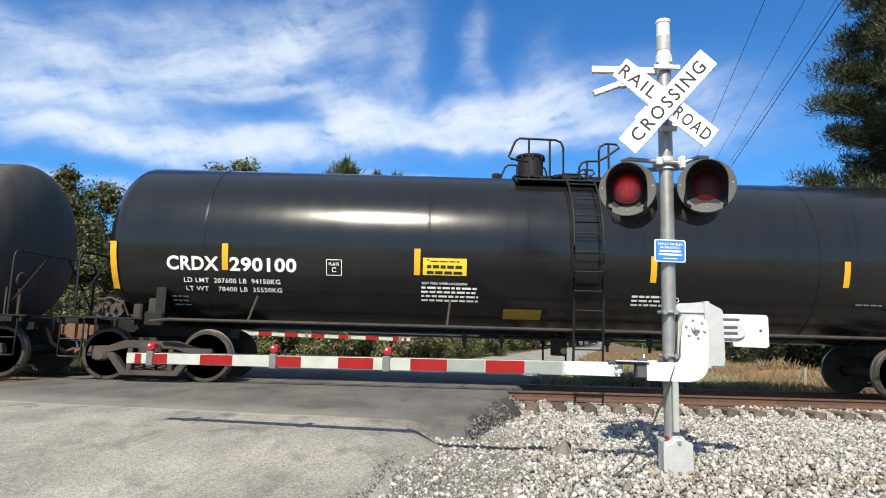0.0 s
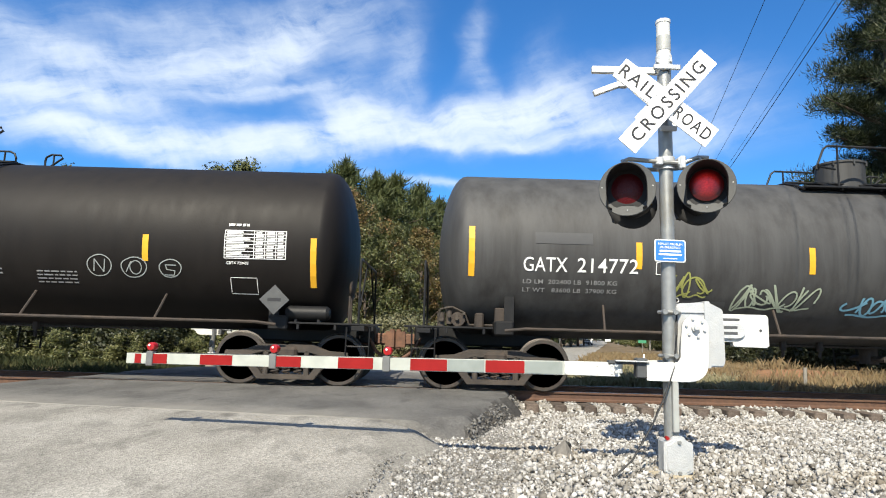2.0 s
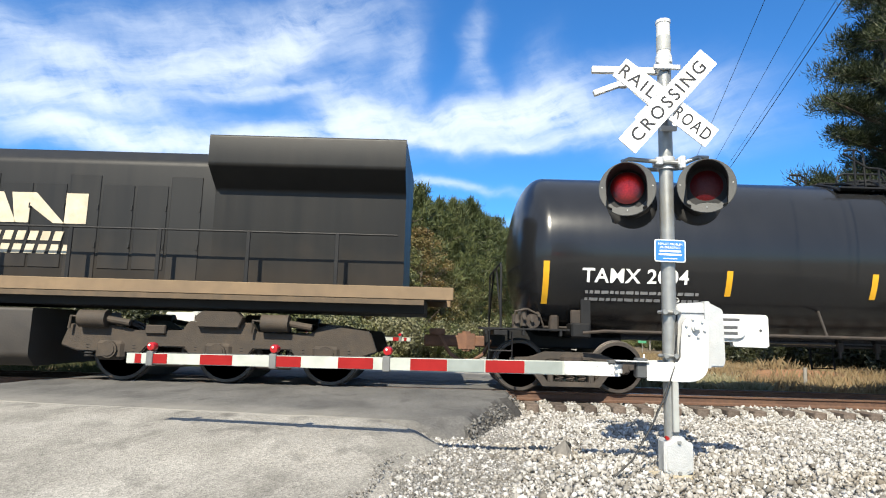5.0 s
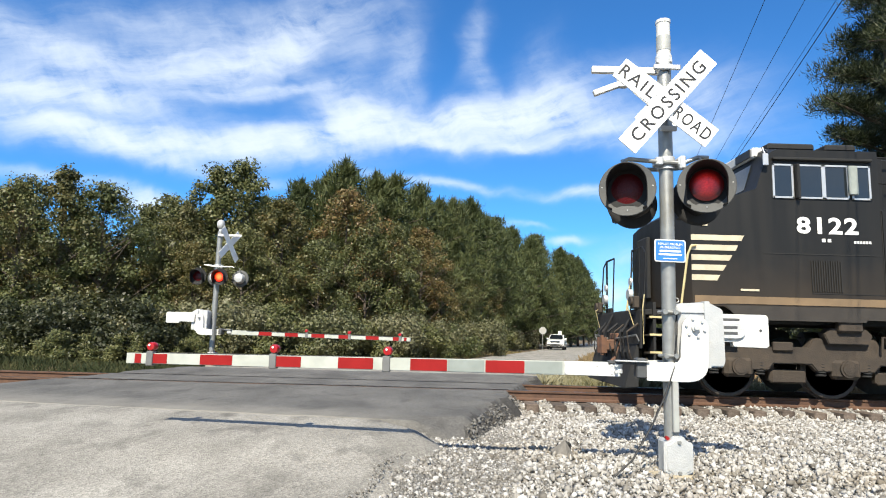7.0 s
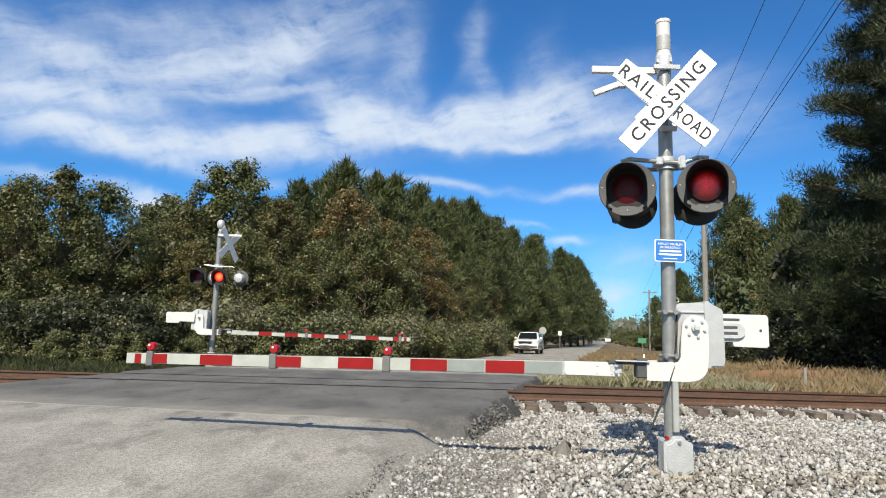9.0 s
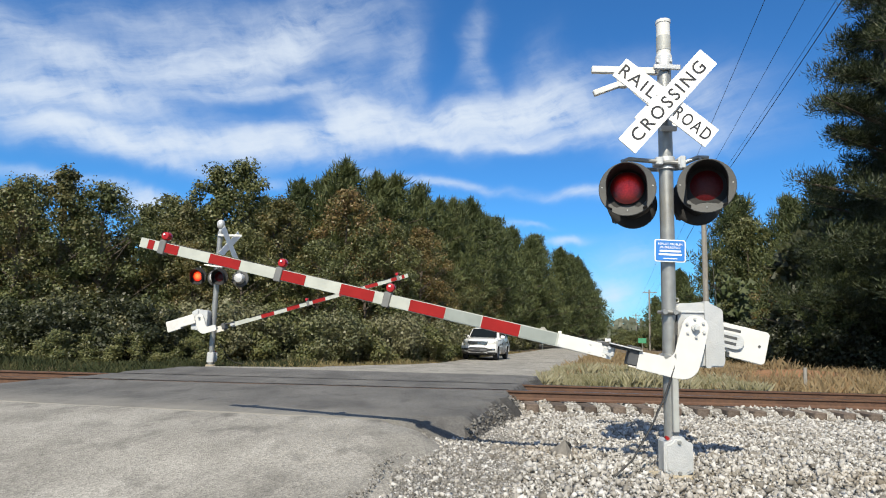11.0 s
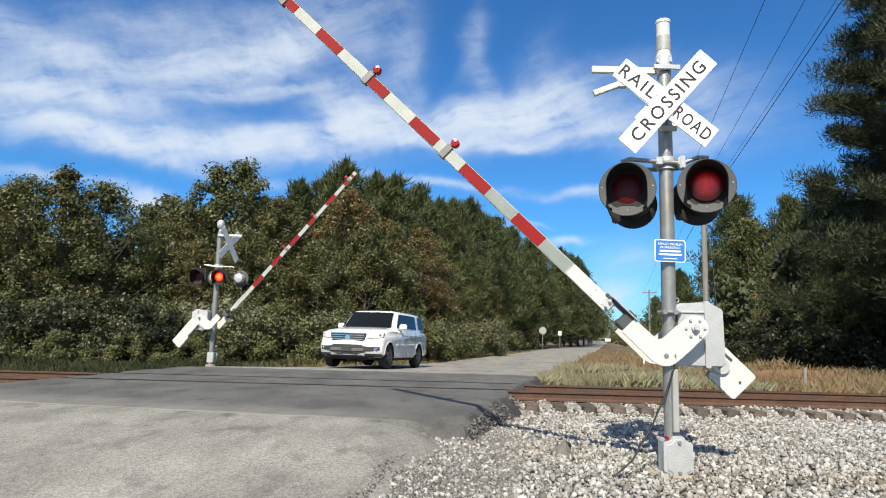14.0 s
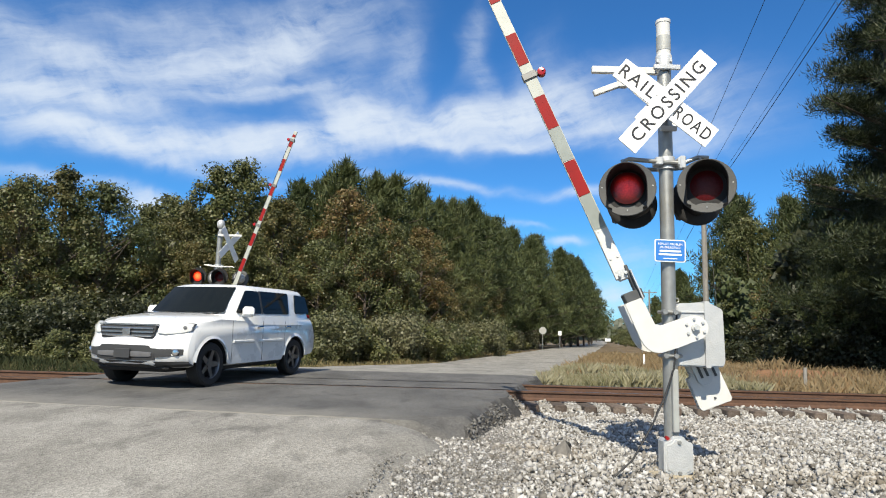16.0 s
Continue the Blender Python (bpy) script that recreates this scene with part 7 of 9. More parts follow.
    b.prism([(-10.42, 0.16), (-10.80, 0.14), (-10.62, 0.55), (-10.45, 0.90), (-10.40, 0.90)], -1.35, 1.35, "xz")
    b.make("snow_plow", LOCO_DARK, lo, "black pilot plow", bevel=0.01)
    for s in (-1, 1):
        for x in (-10.05, -9.28):
            st = Build()
            st.prism([(x - 0.03, 0.40), (x + 0.03, 0.40), (x + (0.05 if x < -9.5 else 0.32), 1.62), (x - 0.03, 1.62)], s * 1.18, s * 1.50, "xz")
            steps = st.make("step_cheek", LOCO_DARK, lo, "black plate beside the steps")
        for k in range(4):
            q = Build()
            q.box((-9.67, s * 1.36, 0.45 + 0.30 * k), (0.72, 0.30, 0.035), 0.006)
            tread = q.make("step_tread", LOCO_LOW, steps)
            q = Build()
            q.box((-9.67, s * 1.515, 0.465 + 0.30 * k), (0.72, 0.012, 0.035))
            q.make("step_edge", SAFETY_YELLOW, steps, "worn yellow step edge")
        r = Build()
        r.tube([(-9.22, s * 1.56, 2.62), (-9.32, s * 1.60, 2.60), (-9.38, s * 1.60, 2.45), (-9.50, s * 1.58, 1.6), (-9.50, s * 1.56, 0.95), (-9.42, s * 1.52, 0.88)], 0.02, 8)
        r.make("grab_rail", SAFETY_YELLOW, lo, "yellow grab rail at the steps")
        r = Build()
        r.tube([(-10.30, s * 1.45, 1.1), (-10.28, s * 1.45, 1.6), (-10.22, s * 1.40, 2.5), (-10.20, s * 1.2, 2.62), (-10.2, s * 0.6, 2.62)], 0.022, 8)
        r.tube([(-10.26, s * 0.6, 1.5), (-10.2, s * 0.6, 2.62)], 0.022, 8)
        r.box((-10.24, s * 1.08, 2.05), (0.04, 0.09, 1.15), 0.01)
        r.make("front_railing", BLACK, lo, "black front railing")
        r = Build()
        r.tube([(-10.34, s * 1.50, 0.9), (-10.36, s * 1.50, 1.5), (-10.30, s * 1.48, 1.75)], 0.016, 6)
        r.tube([(-10.45, s * 1.2, 1.2), (-10.6, s * 1.15, 1.55), (-10.40, s * 1.1, 1.62)], 0.014, 6)
        r.make("corner_rod", SAFETY_YELLOW, lo, "yellow uncoupling rod")
        r = Build()
        r.cyl((-10.34, s * 0.85, 1.78), (-10.46, s * 0.85, 1.78), 0.10, 16)
        r.cyl((-10.34, s * 0.85, 2.02), (-10.40, s * 0.85, 2.02), 0.07, 16)
        r.make("ditch_light", ALU, lo, "round ditch light")
        q = Build()
        q.tube([(-10.40, s * 0.3, 1.15), (-10.62, s * 0.36, 0.75), (-10.5, s * 0.42, 0.35), (-10.42, s * 0.5, 0.8)], 0.03, 8)
        q.make("brake_hose", RUBBER, lo)
    rnd = random.Random(88)
    for k in range(9):
        y = -1.35 + 0.3 * k + rnd.uniform(-0.06, 0.06)
        q = Build()
        q.tube([(-10.42, y, 1.3 + rnd.uniform(-0.1, 0.15)), (-10.62 - rnd.uniform(0, 0.1), y + 0.05, 1.1), (-10.66, y + rnd.uniform(-0.1, 0.1), 0.75), (-10.52, y + 0.12, 0.55)], rnd.uniform(0.018, 0.03), 7)
        q.make("air_hose", RUBBER if k % 3 else LOCO_LOW, lo, "dusty front air hose")
    for s in (-1, 1):
        q = Build()
        q.box((-10.44, s * 1.22, 1.62), (0.16, 0.26, 0.22), 0.02)
        q.cyl((-10.52, s * 1.22, 1.64), (-10.58, s * 1.22, 1.64), 0.085, 14)
        q.make("corner_box", LOCO_LOW, lo, "dusty corner box with a lamp")
        q = Build()
        q.tube([(-10.44, s * 1.44, 0.95), (-10.52, s * 1.46, 1.05), (-10.52, s * 0.9, 1.02), (-10.56, s * 0.3, 0.98)], 0.018, 6)
        q.make("cut_lever", GALV, lo, "steel uncoupling lever")
    coupler(lo, -10.92, -1)
    coupler(lo, 10.88, 1)
    # fuel tank
    b = Build()
    b.prism(round_poly([(-1.30, 0.24), (-1.50, 0.42), (-1.50, 1.24), (1.50, 1.24), (1.50, 0.42), (1.30, 0.24)], 0.06, 3), -3.42, 3.4, "yz")
    b.make("fuel_tank", LOCO_TANK, lo, "long dusty fuel tank", bevel=0.0)
    b = Build()
    b.box((-3.62, -1.2, 0.95), (0.30, 0.5, 0.45), 0.04)
    b.make("battery_box", LOCO_LOW, lo, "dusty equipment box before the tank")
    for x in (-2.2, -0.9, 0.5):
        b = Build()
        b.cyl((x, -1.35, 1.33), (x + 0.6, -1.35, 1.33), 0.09, 12)
        b.make("air_reservoir", LOCO_LOW, lo, "small air reservoir above the tank")
    # three-axle trucks
    for cx in (-6.55, 6.55):
        t = Build()
        t.box((0, 0, 0.78), (4.6, 1.4, 0.26), 0.05)
        tr = t.make("truck", LOCO_DARK, lo, "dusty three-axle truck", at=pose(cx, 0, 0))
        for s in (-1, 1):
            f = Build()
            f.prism([(-2.75, 0.62), (-2.62, 0.98), (-2.1, 1.04), (-1.5, 0.90), (-0.65, 0.92), (-0.55, 1.08), (0.55, 1.08), (0.65, 0.92), (1.5, 0.90), (2.1, 1.04), (2.62, 0.98), (2.75, 0.62), (2.45, 0.52), (1.35, 0.50), (1.25, 0.62), (0.6, 0.62), (0.5, 0.50), (-0.5, 0.50), (-0.6, 0.62), (-1.25, 0.62), (-1.35, 0.50), (-2.45, 0.52)], s * 1.12, s * 1.28, "xz")
            fr = f.make("side_frame", LOCO_LOW, tr, "brown dusty cast side frame", bevel=0.02)
            for x in (-1.87, 0, 1.87):
                j = Build()
                j.box((x, s * 1.22, 0.55), (0.50, 0.22, 0.34), 0.06)
                j.cyl((x, s * 1.28, 0.56), (x, s * 1.37, 0.56), 0.145, 20)
                j.cyl((x, s * 1.37, 0.56), (x, s * 1.385, 0.56), 0.11, 20)
                j.make("journal_box", LOCO_LOW, tr, "round-faced journal box")
                j = Build()
                for dx in (-0.40, 0.40):
                    for k in range(5):
                        j.lathe([(0.07, 0), (0.09, 0.02), (0.07, 0.04)], 12, pose(x + dx, s * 1.2, 0.42 + 0.048 * k))
                j.make("spring", LOCO_DARK, tr)
            for x in (-0.935, 0.935):
                j = Build()
                j.box((x, s * 1.10, 0.40), (0.62, 0.12, 0.24), 0.03)
                j.box((x - 0.28, s * 1.06, 0.52), (0.10, 0.14, 0.42), 0.02)
                j.box((x + 0.28, s * 1.06, 0.52), (0.10, 0.14, 0.42), 0.02)
                j.make("brake_rigging", LOCO_LOW, tr, "dusty brake rigging between the wheels")
            for x in (-2.15, 1.0):
                j = Build()
                j.cyl((x - 0.25, s * 1.35, 1.08), (x + 0.22, s * 1.35, 1.08), 0.15, 18)
                j.cyl((x + 0.22, s * 1.35, 1.08), (x + 0.62, s * 1.35, 1.02), 0.06, 10)
                j.tube([(x - 0.25, s * 1.35, 1.1), (x - 0.4, s * 1.38, 1.12), (x - 0.42, s * 1.38, 0.9)], 0.025, 6)
                j.make("brake_cylinder", LOCO_LOW, tr, "dusty brake cylinder")
            j = Build()
            j.prism([(-0.35, 0.98), (0.35, 0.98), (0.42, 1.15), (0.30, 1.26), (-0.30, 1.26), (-0.42, 1.15)], s * 1.18, s * 1.40, "xz")
            j.make("bolster_spring_cap", LOCO_LOW, tr, bevel=0.015)
            j = Build()
            j.box((-1.1, s * 1.30, 0.92), (0.35, 0.08, 0.16), 0.02)
            j.make("frame_bracket", LOCO_LOW, tr)
        for x in (-1.87, 0, 1.87):
            wheelset(tr, x, 0.53)
    # the short front end before the steps
    for ob in lo.children_recursive:
        if ob.parent is lo and not ob.name.startswith("truck"):
            for v in ob.data.vertices:
                if v.co.x < -9.75:
                    v.co.x = -9.75 + (v.co.x + 9.75) * 0.64
    return lo


locomotive()

# ================= white sport utility =================
CAR_WHITE = mat("white_car_paint", (0.672, 0.672, 0.6636), 0.28, 0, 0.02, 3, coat=0.8)
CAR_TRIM = mat("dark_grey_plastic", (0.0315, 0.0322, 0.0336), 0.6, 0, 0.1, 12)
CHROME = mat("chrome", (0.62, 0.63, 0.65), 0.12, 1.0, 0.03)
RIM = mat("grey_alloy", (0.17, 0.17, 0.175), 0.35, 0.8, 0.05)
CAR_GLASS = glass("dark_car_glass", (0.006, 0.008, 0.009), spec=0.14)
LAMP_CLEAR = mat("headlamp_lens", (0.55, 0.55, 0.52), 0.25, 0.0, 0.1, 20, coat=0.5)
CAR_BAR = mat("mid_grey_plastic", (0.11, 0.11, 0.115), 0.5)
CAR_LAMP_EDGE = mat("grey_lamp_rim", (0.30, 0.30, 0.30), 0.3, 0.3, 0.05)
SUV_WHEELS = []


def suv():
    s = thing("suv", pose(0, 0, 0), "white sport utility car with dark glass and grey alloy wheels", "car")
    # lower body: the side outline with wheel arches, swept across with rounded corners
    side = [(2.30, 0.34), (2.44, 0.40), (2.49, 0.55), (2.48, 0.70), (2.43, 0.84), (2.42, 0.98), (2.34, 1.075), (1.95, 1.16), (1.28, 1.235), (0.6, 1.21), (-0.6, 1.22), (-2.10, 1.24), (-2.20, 1.14), (-2.24, 0.80), (-2.22, 0.52), (-2.12, 0.40), (-1.70, 0.36)]
    side += arc(-1.23, 0.37, 0.44, 178, 2, 14) + [(-0.74, 0.32), (1.06, 0.32)] + arc(1.55, 0.37, 0.44, 178, 2, 14) + [(2.03, 0.34)]
    ys = (-0.985, -0.97, -0.92, -0.80, -0.5, 0.0, 0.5, 0.80, 0.92, 0.97, 0.985)
    n = len(side)
    vs = []
    for y in ys:
        k = abs(y) / 0.985
        for x, z in side:
            if x > 1.9:
                x = x - (0.30 * max(0.0, (k - 0.35) / 0.65) ** 2.2 + 0.03 * k) * max(0.0, min(1.0, (x - 2.02) / 0.25))
            if x < -1.95:
                x = x + 0.16 * max(0.0, (k - 0.5) / 0.5) ** 2
            if z > 0.95:
                z = z - 0.075 * k ** 5 - 0.03 * (k > 0.98)
            elif z < 0.45 and k > 0.97:
                z = z + 0.02
            yy = y * (1.0 - (0.035 if z > 1.02 else 0.0) - (0.02 if z < 0.42 else 0.0))
            vs.append((x, yy, z))
    fs = [tuple(range(n)), tuple(reversed(range((len(ys) - 1) * n, len(ys) * n)))]
    for j in range(len(ys) - 1):
        for i in range(n):
            fs.append((j * n + i, j * n + (i + 1) % n, (j + 1) * n + (i + 1) % n, (j + 1) * n + i))
    b = Build().add(vs, fs)
    b.make("body", CAR_WHITE, s, "glossy white body", angle=62)
    for y in (-1, 1):
        for cx in (1.55, -1.23):
            f = Build()
            ring = arc(cx, 0.37, 0.50, 173, 7, 18)
            inner = arc(cx, 0.37, 0.435, 173, 7, 18)
            poly = ring + inner[::-1]
            for i in range(len(ring) - 1):
                f.add([(ring[i][0], y * 0.978, ring[i][1]), (ring[i + 1][0], y * 0.978, ring[i + 1][1]), (inner[i + 1][0], y * 1.005, inner[i + 1][1]), (inner[i][0], y * 1.005, inner[i][1])], [(0, 1, 2, 3)])
                f.add([(inner[i][0], y * 1.005, inner[i][1]), (inner[i + 1][0], y * 1.005, inner[i + 1][1]), (inner[i + 1][0], y * 0.93, inner[i + 1][1]), (inner[i][0], y * 0.93, inner[i][1])], [(0, 1, 2, 3)])
            f.make("arch_flare", CAR_WHITE, s, "white wheel-arch flare", angle=50)
    for y in (-1, 1):
        for cx in (1.55, -1.23):
            w = Build()
            ring = arc(cx, 0.37, 0.428, 183, -3, 18)
            for (xa, za), (xb, zb) in zip(ring, ring[1:]):
                w.add([(xa, y * 0.62, za), (xb, y * 0.62, zb), (xb, y * 0.972, zb), (xa, y * 0.972, za)], [(0, 1, 2, 3)])
            w.prism(ring, y * 0.60, y * 0.62, "xz")
            w.make("wheel_liner", LOCO_DARK, s, "black wheel-arch liner")
    u = Build()
    u.box((0.05, 0, 0.48), (4.5, 1.42, 0.42), 0.05)
    u.box((0.15, 0, 0.30), (2.0, 1.75, 0.10), 0.02)
    u.make("underbody", LOCO_DARK, s, "black underbody")
    def nose(y, z):
        """How far forward the front reaches at that place."""
        k = min(1.0, abs(y) / 0.985)
        reach = float(np.interp(z, (0.34, 0.40, 0.55, 0.70, 0.84, 0.98, 1.075), (2.30, 2.44, 2.49, 2.48, 2.43, 2.42, 2.34)))
        return reach - 0.30 * max(0.0, (k - 0.35) / 0.65) ** 2.2 - 0.03 * k

    def face(material, name, label, cols, sgn, lift):
        """A plate that follows the front, from columns (y, lower z, upper z)."""
        g = Build()
        front, behind = [], []
        for y, z0, z1 in cols:
            for z in (z0, (z0 + z1) / 2, z1):
                front.append((nose(y, z) + lift, sgn * y, z))
                behind.append((nose(y, z) - 0.05, sgn * y, z))
        q = len(front)
        fs = []
        for i in range(len(cols) - 1):
            for j in range(2):
                p = i * 3 + j
                fs += [(p, p + 1, p + 4, p + 3)]
        edge = [i * 3 for i in range(len(cols))] + [len(cols) * 3 - 2, len(cols) * 3 - 1] + [i * 3 + 2 for i in range(len(cols) - 2, -1, -1)] + [1]
        fs += [(edge[i], edge[(i + 1) % len(edge)], q + edge[(i + 1) % len(edge)], q + edge[i]) for i in range(len(edge))]
        g.add(front + behind, fs)
        return g.make(name, material, s, label, angle=35)
    # cabin
    rows = []
    for h in (-0.12, 0.5, 0.85, 0.96, 1.0):
        ring = []
        w = 0.955 - 0.165 * h - 0.05 * max(0, h - 0.9) / 0.1 * 1.0 - (0.10 if h >= 0.999 else 0.0)
        front = 1.24 - 0.64 * max(0.0, h) ** 1.05 - (0.07 if h >= 0.999 else 0.0)
        rear = -2.16 + 0.20 * h + (0.06 if h >= 0.999 else 0.0)
        zz = 1.12 + 0.66 * h + (0.0 if h < 0.999 else 0.012)
        pts = [(front, 0), (front - 0.03, 0.5 * w), (front - 0.12, 0.88 * w), (front - 0.27, 0.985 * w), (0.0, w), (-1.2, w * 0.995), (rear + 0.30, w * 0.97), (rear + 0.08, w * 0.86), (rear, w * 0.5), (rear, 0)]
        full = pts + [(x, -y) for x, y in reversed(pts[1:-1])]
        rows.append([(x, y, zz) for x, y in full])
    m = len(rows[0])
    vs = [p for r in rows for p in r] + [(-0.85, 0, 1.815)]
    fs = []
    for j in range(len(rows) - 1):
        for i in range(m):
            fs.append((j * m + i, j * m + (i + 1) % m, (j + 1) * m + (i + 1) % m, (j + 1) * m + i))
    top = (len(rows) - 1) * m
    for i in range(m):
        fs.append((top + i, top + (i + 1) % m, len(vs) - 1))
    Build().add(vs, fs).make("cabin", CAR_WHITE, s, "white roof and pillars", angle=40)

    def on_side(x, z, sgn, lift=0.008):
        h = (z - 1.12) / 0.66
        w = 0.955 - 0.165 * h
        return (x, sgn * (w + lift), z)
    for sgn in (-1, 1):
        for poly in (((0.84, 1.255), (0.02, 1.25), (0.02, 1.69), (0.44, 1.685)), ((-0.05, 1.25), (-1.02, 1.26), (-1.10, 1.695), (-0.05, 1.695)), ((-1.30, 1.275), (-1.90, 1.29), (-1.84, 1.66), (-1.38, 1.685))):
            g = Build()
            pts = round_poly([p for p in poly], 0.05, 3)
            g.add([on_side(x, z, sgn) for x, z in pts] + [on_side(x, z, sgn, -0.01) for x, z in pts], [tuple(range(len(pts)))] + [(i, (i + 1) % len(pts), len(pts) + (i + 1) % len(pts), len(pts) + i) for i in range(len(pts))])
            g.make("side_window", CAR_GLASS, s, "dark tinted side window", angle=20)
        g = Build()
        g.add([on_side(0.02, 1.25, sgn, 0.006), on_side(-0.05, 1.25, sgn, 0.006), on_side(-0.05, 1.695, sgn, 0.006), on_side(0.02, 1.69, sgn, 0.006)], [(0, 1, 2, 3)])
        g.make("centre_pillar", CAR_TRIM, s)
        g = Build()
        g.box((0.66, sgn * 1.06, 1.28), (0.13, 0.25, 0.19), 0.05)
        g.box((0.64, sgn * 0.96, 1.22), (0.08, 0.10, 0.06), 0.02)
        g.make("door_mirror", CAR_WHITE, s, "white door mirror")
        for x in (0.12, -0.92):
            g = Build()
            g.box((x, sgn * 0.995, 1.0), (0.19, 0.04, 0.045), 0.015)
            g.make("door_handle", CHROME, s, "chrome door handle")
        for x0, x1 in ((0.98, 0.32), (0.14, -0.72)):
            g = Build()
            g.box(((x0 + x1) / 2, sgn * 0.995, 0.735), (abs(x1 - x0), 0.03, 0.055), 0.012)
            g.make("side_moulding", CAR_WHITE, s, "white side moulding")
        for x in (1.0, 0.02, -0.80):
            g = Build()
            g.box((x, sgn * 0.9845, 0.74), (0.007, 0.004, 0.74))
            g.make("door_seam", CAR_TRIM, s)
        g = Build()
        g.prism(round_poly([(-2.21, 0.98), (-2.15, 0.98), (-2.10, 1.26), (-2.16, 1.26)], 0.01, 2), sgn * 0.70, sgn * 0.80, "xz")
        g.make("tail_lamp", REDPLASTIC, s, "red tail lamp")
        # head lamp wrapping round the corner, with its bright bowls
        face(CAR_LAMP_EDGE, "headlamp_surround", "dark rim round the headlamp", [(0.555, 0.885, 1.045), (0.66, 0.875, 1.06), (0.78, 0.88, 1.068), (0.88, 0.895, 1.07), (0.945, 0.915, 1.062), (0.98, 0.94, 1.05)], sgn, 0.004)
        lamp = face(LAMP_CLEAR, "headlamp", "large clear headlamp", [(0.565, 0.895, 1.035), (0.66, 0.885, 1.05), (0.78, 0.89, 1.058), (0.88, 0.905, 1.06), (0.94, 0.925, 1.052), (0.975, 0.945, 1.04)], sgn, 0.010)
        g = Build()
        g.lathe([(0.030, 0.0), (0.030, 0.008), (0.0, 0.012)], 12, pose(nose(0.90, 0.985) + 0.006, sgn * 0.90, 0.985, 0, 90, sgn * 35))
        g.make("side_marker", CAR_BAR, lamp, "small grey corner lamp")
        # narrow dark strip with the fog lamp at the bumper's corner
        strip = face(CAR_TRIM, "fog_recess", "dark bumper strip", [(0.50, 0.505, 0.66), (0.62, 0.515, 0.645), (0.74, 0.525, 0.645), (0.86, 0.535, 0.645), (0.93, 0.55, 0.64)], sgn, 0.006)
        g = Build()
        g.lathe([(0.0, 0.030), (0.040, 0.026), (0.052, 0.014), (0.052, 0.0)], 16, pose(nose(0.84, 0.59), sgn * 0.84, 0.59, 0, 90, sgn * 28))
        g.make("fog_lamp", CHROME, strip, "round fog lamp")
    # windshield
    g = Build()
    pts = []
    for h in (0.20, 0.55, 0.93):
        w = 0.955 - 0.165 * h
        front = 1.24 - 0.64 * h ** 1.05
        for y in (-0.84, -0.5, 0.0, 0.5, 0.84):
            fx = front - (0.03 * abs(y) / 0.5 if abs(y) <= 0.5 else 0.03 + 0.08 * (abs(y) - 0.5) / 0.34)
            pts.append((fx + 0.012, y * w / 0.98, 1.12 + 0.66 * h + 0.006))
    g.add(pts, [(j * 5 + i, j * 5 + i + 1, (j + 1) * 5 + i + 1, (j + 1) * 5 + i) for j in range(2) for i in range(4)])
    g.make("windshield", CAR_GLASS, s, "dark reflecting windshield", angle=40)
    g = Build()
    g.box((1.20, 0, 1.232), (0.14, 1.5, 0.02), 0.006)
    g.make("wiper_cowl", CAR_TRIM, s)
    g = Build()
    g.box((-2.08, 0, 1.5), (0.03, 1.3, 0.36), 0.01, rot=(0, -18, 0))
    g.make("rear_window", CAR_GLASS, s)
    # grille with bars and a plain badge, bumper openings, plate
    g = Build()
    g.prism(round_poly([(-0.56, 1.01), (-0.50, 0.80), (0.50, 0.80), (0.56, 1.01)], 0.03, 3), 2.36, 2.425, "yz")
    gr = g.make("grille", CAR_TRIM, s, "dark grille with chrome bars")
    for z in (0.845, 0.905, 0.965):
        k = Build()
        k.box((2.435, 0, z), (0.03, 1.02 if z > 0.9 else 0.98, 0.024), 0.006)
        k.make("grille_bar", CHROME, gr, "chrome bar")
    k = Build()
    k.prism(round_poly([(-0.56, 1.015), (0.56, 1.015), (0.56, 1.04), (-0.56, 1.04)], 0.01, 2), 2.36, 2.44, "yz")
    k.make("grille_top", CHROME, gr)
    k = Build()
    k.box((2.455, 0, 0.905), (0.02, 0.15, 0.125), 0.03)
    k.make("badge", CHROME, gr, "plain chrome badge")
    for sgn in (-1, 1):
        face(CAR_TRIM, "lower_intake", "dark lower intake", [(0.0, 0.455, 0.70), (0.30, 0.455, 0.70), (0.46, 0.46, 0.695), (0.56, 0.475, 0.60)], sgn, 0.005)
        face(CAR_BAR, "bumper_bar", "grey bumper bar", [(0.0, 0.515, 0.60), (0.30, 0.515, 0.60), (0.46, 0.52, 0.595), (0.52, 0.53, 0.59)], sgn, 0.016)
        face(CAR_TRIM, "chin", "dark lower chin", [(0.0, 0.335, 0.445), (0.30, 0.335, 0.445), (0.60, 0.34, 0.445), (0.80, 0.35, 0.445), (0.92, 0.36, 0.445), (0.98, 0.365, 0.44)], sgn, 0.006)
    g = Build()
    g.box((2.515, 0, 0.565), (0.02, 0.31, 0.15), 0.006)
    g.make("front_plate", CAR_TRIM, s, "dark blank plate")
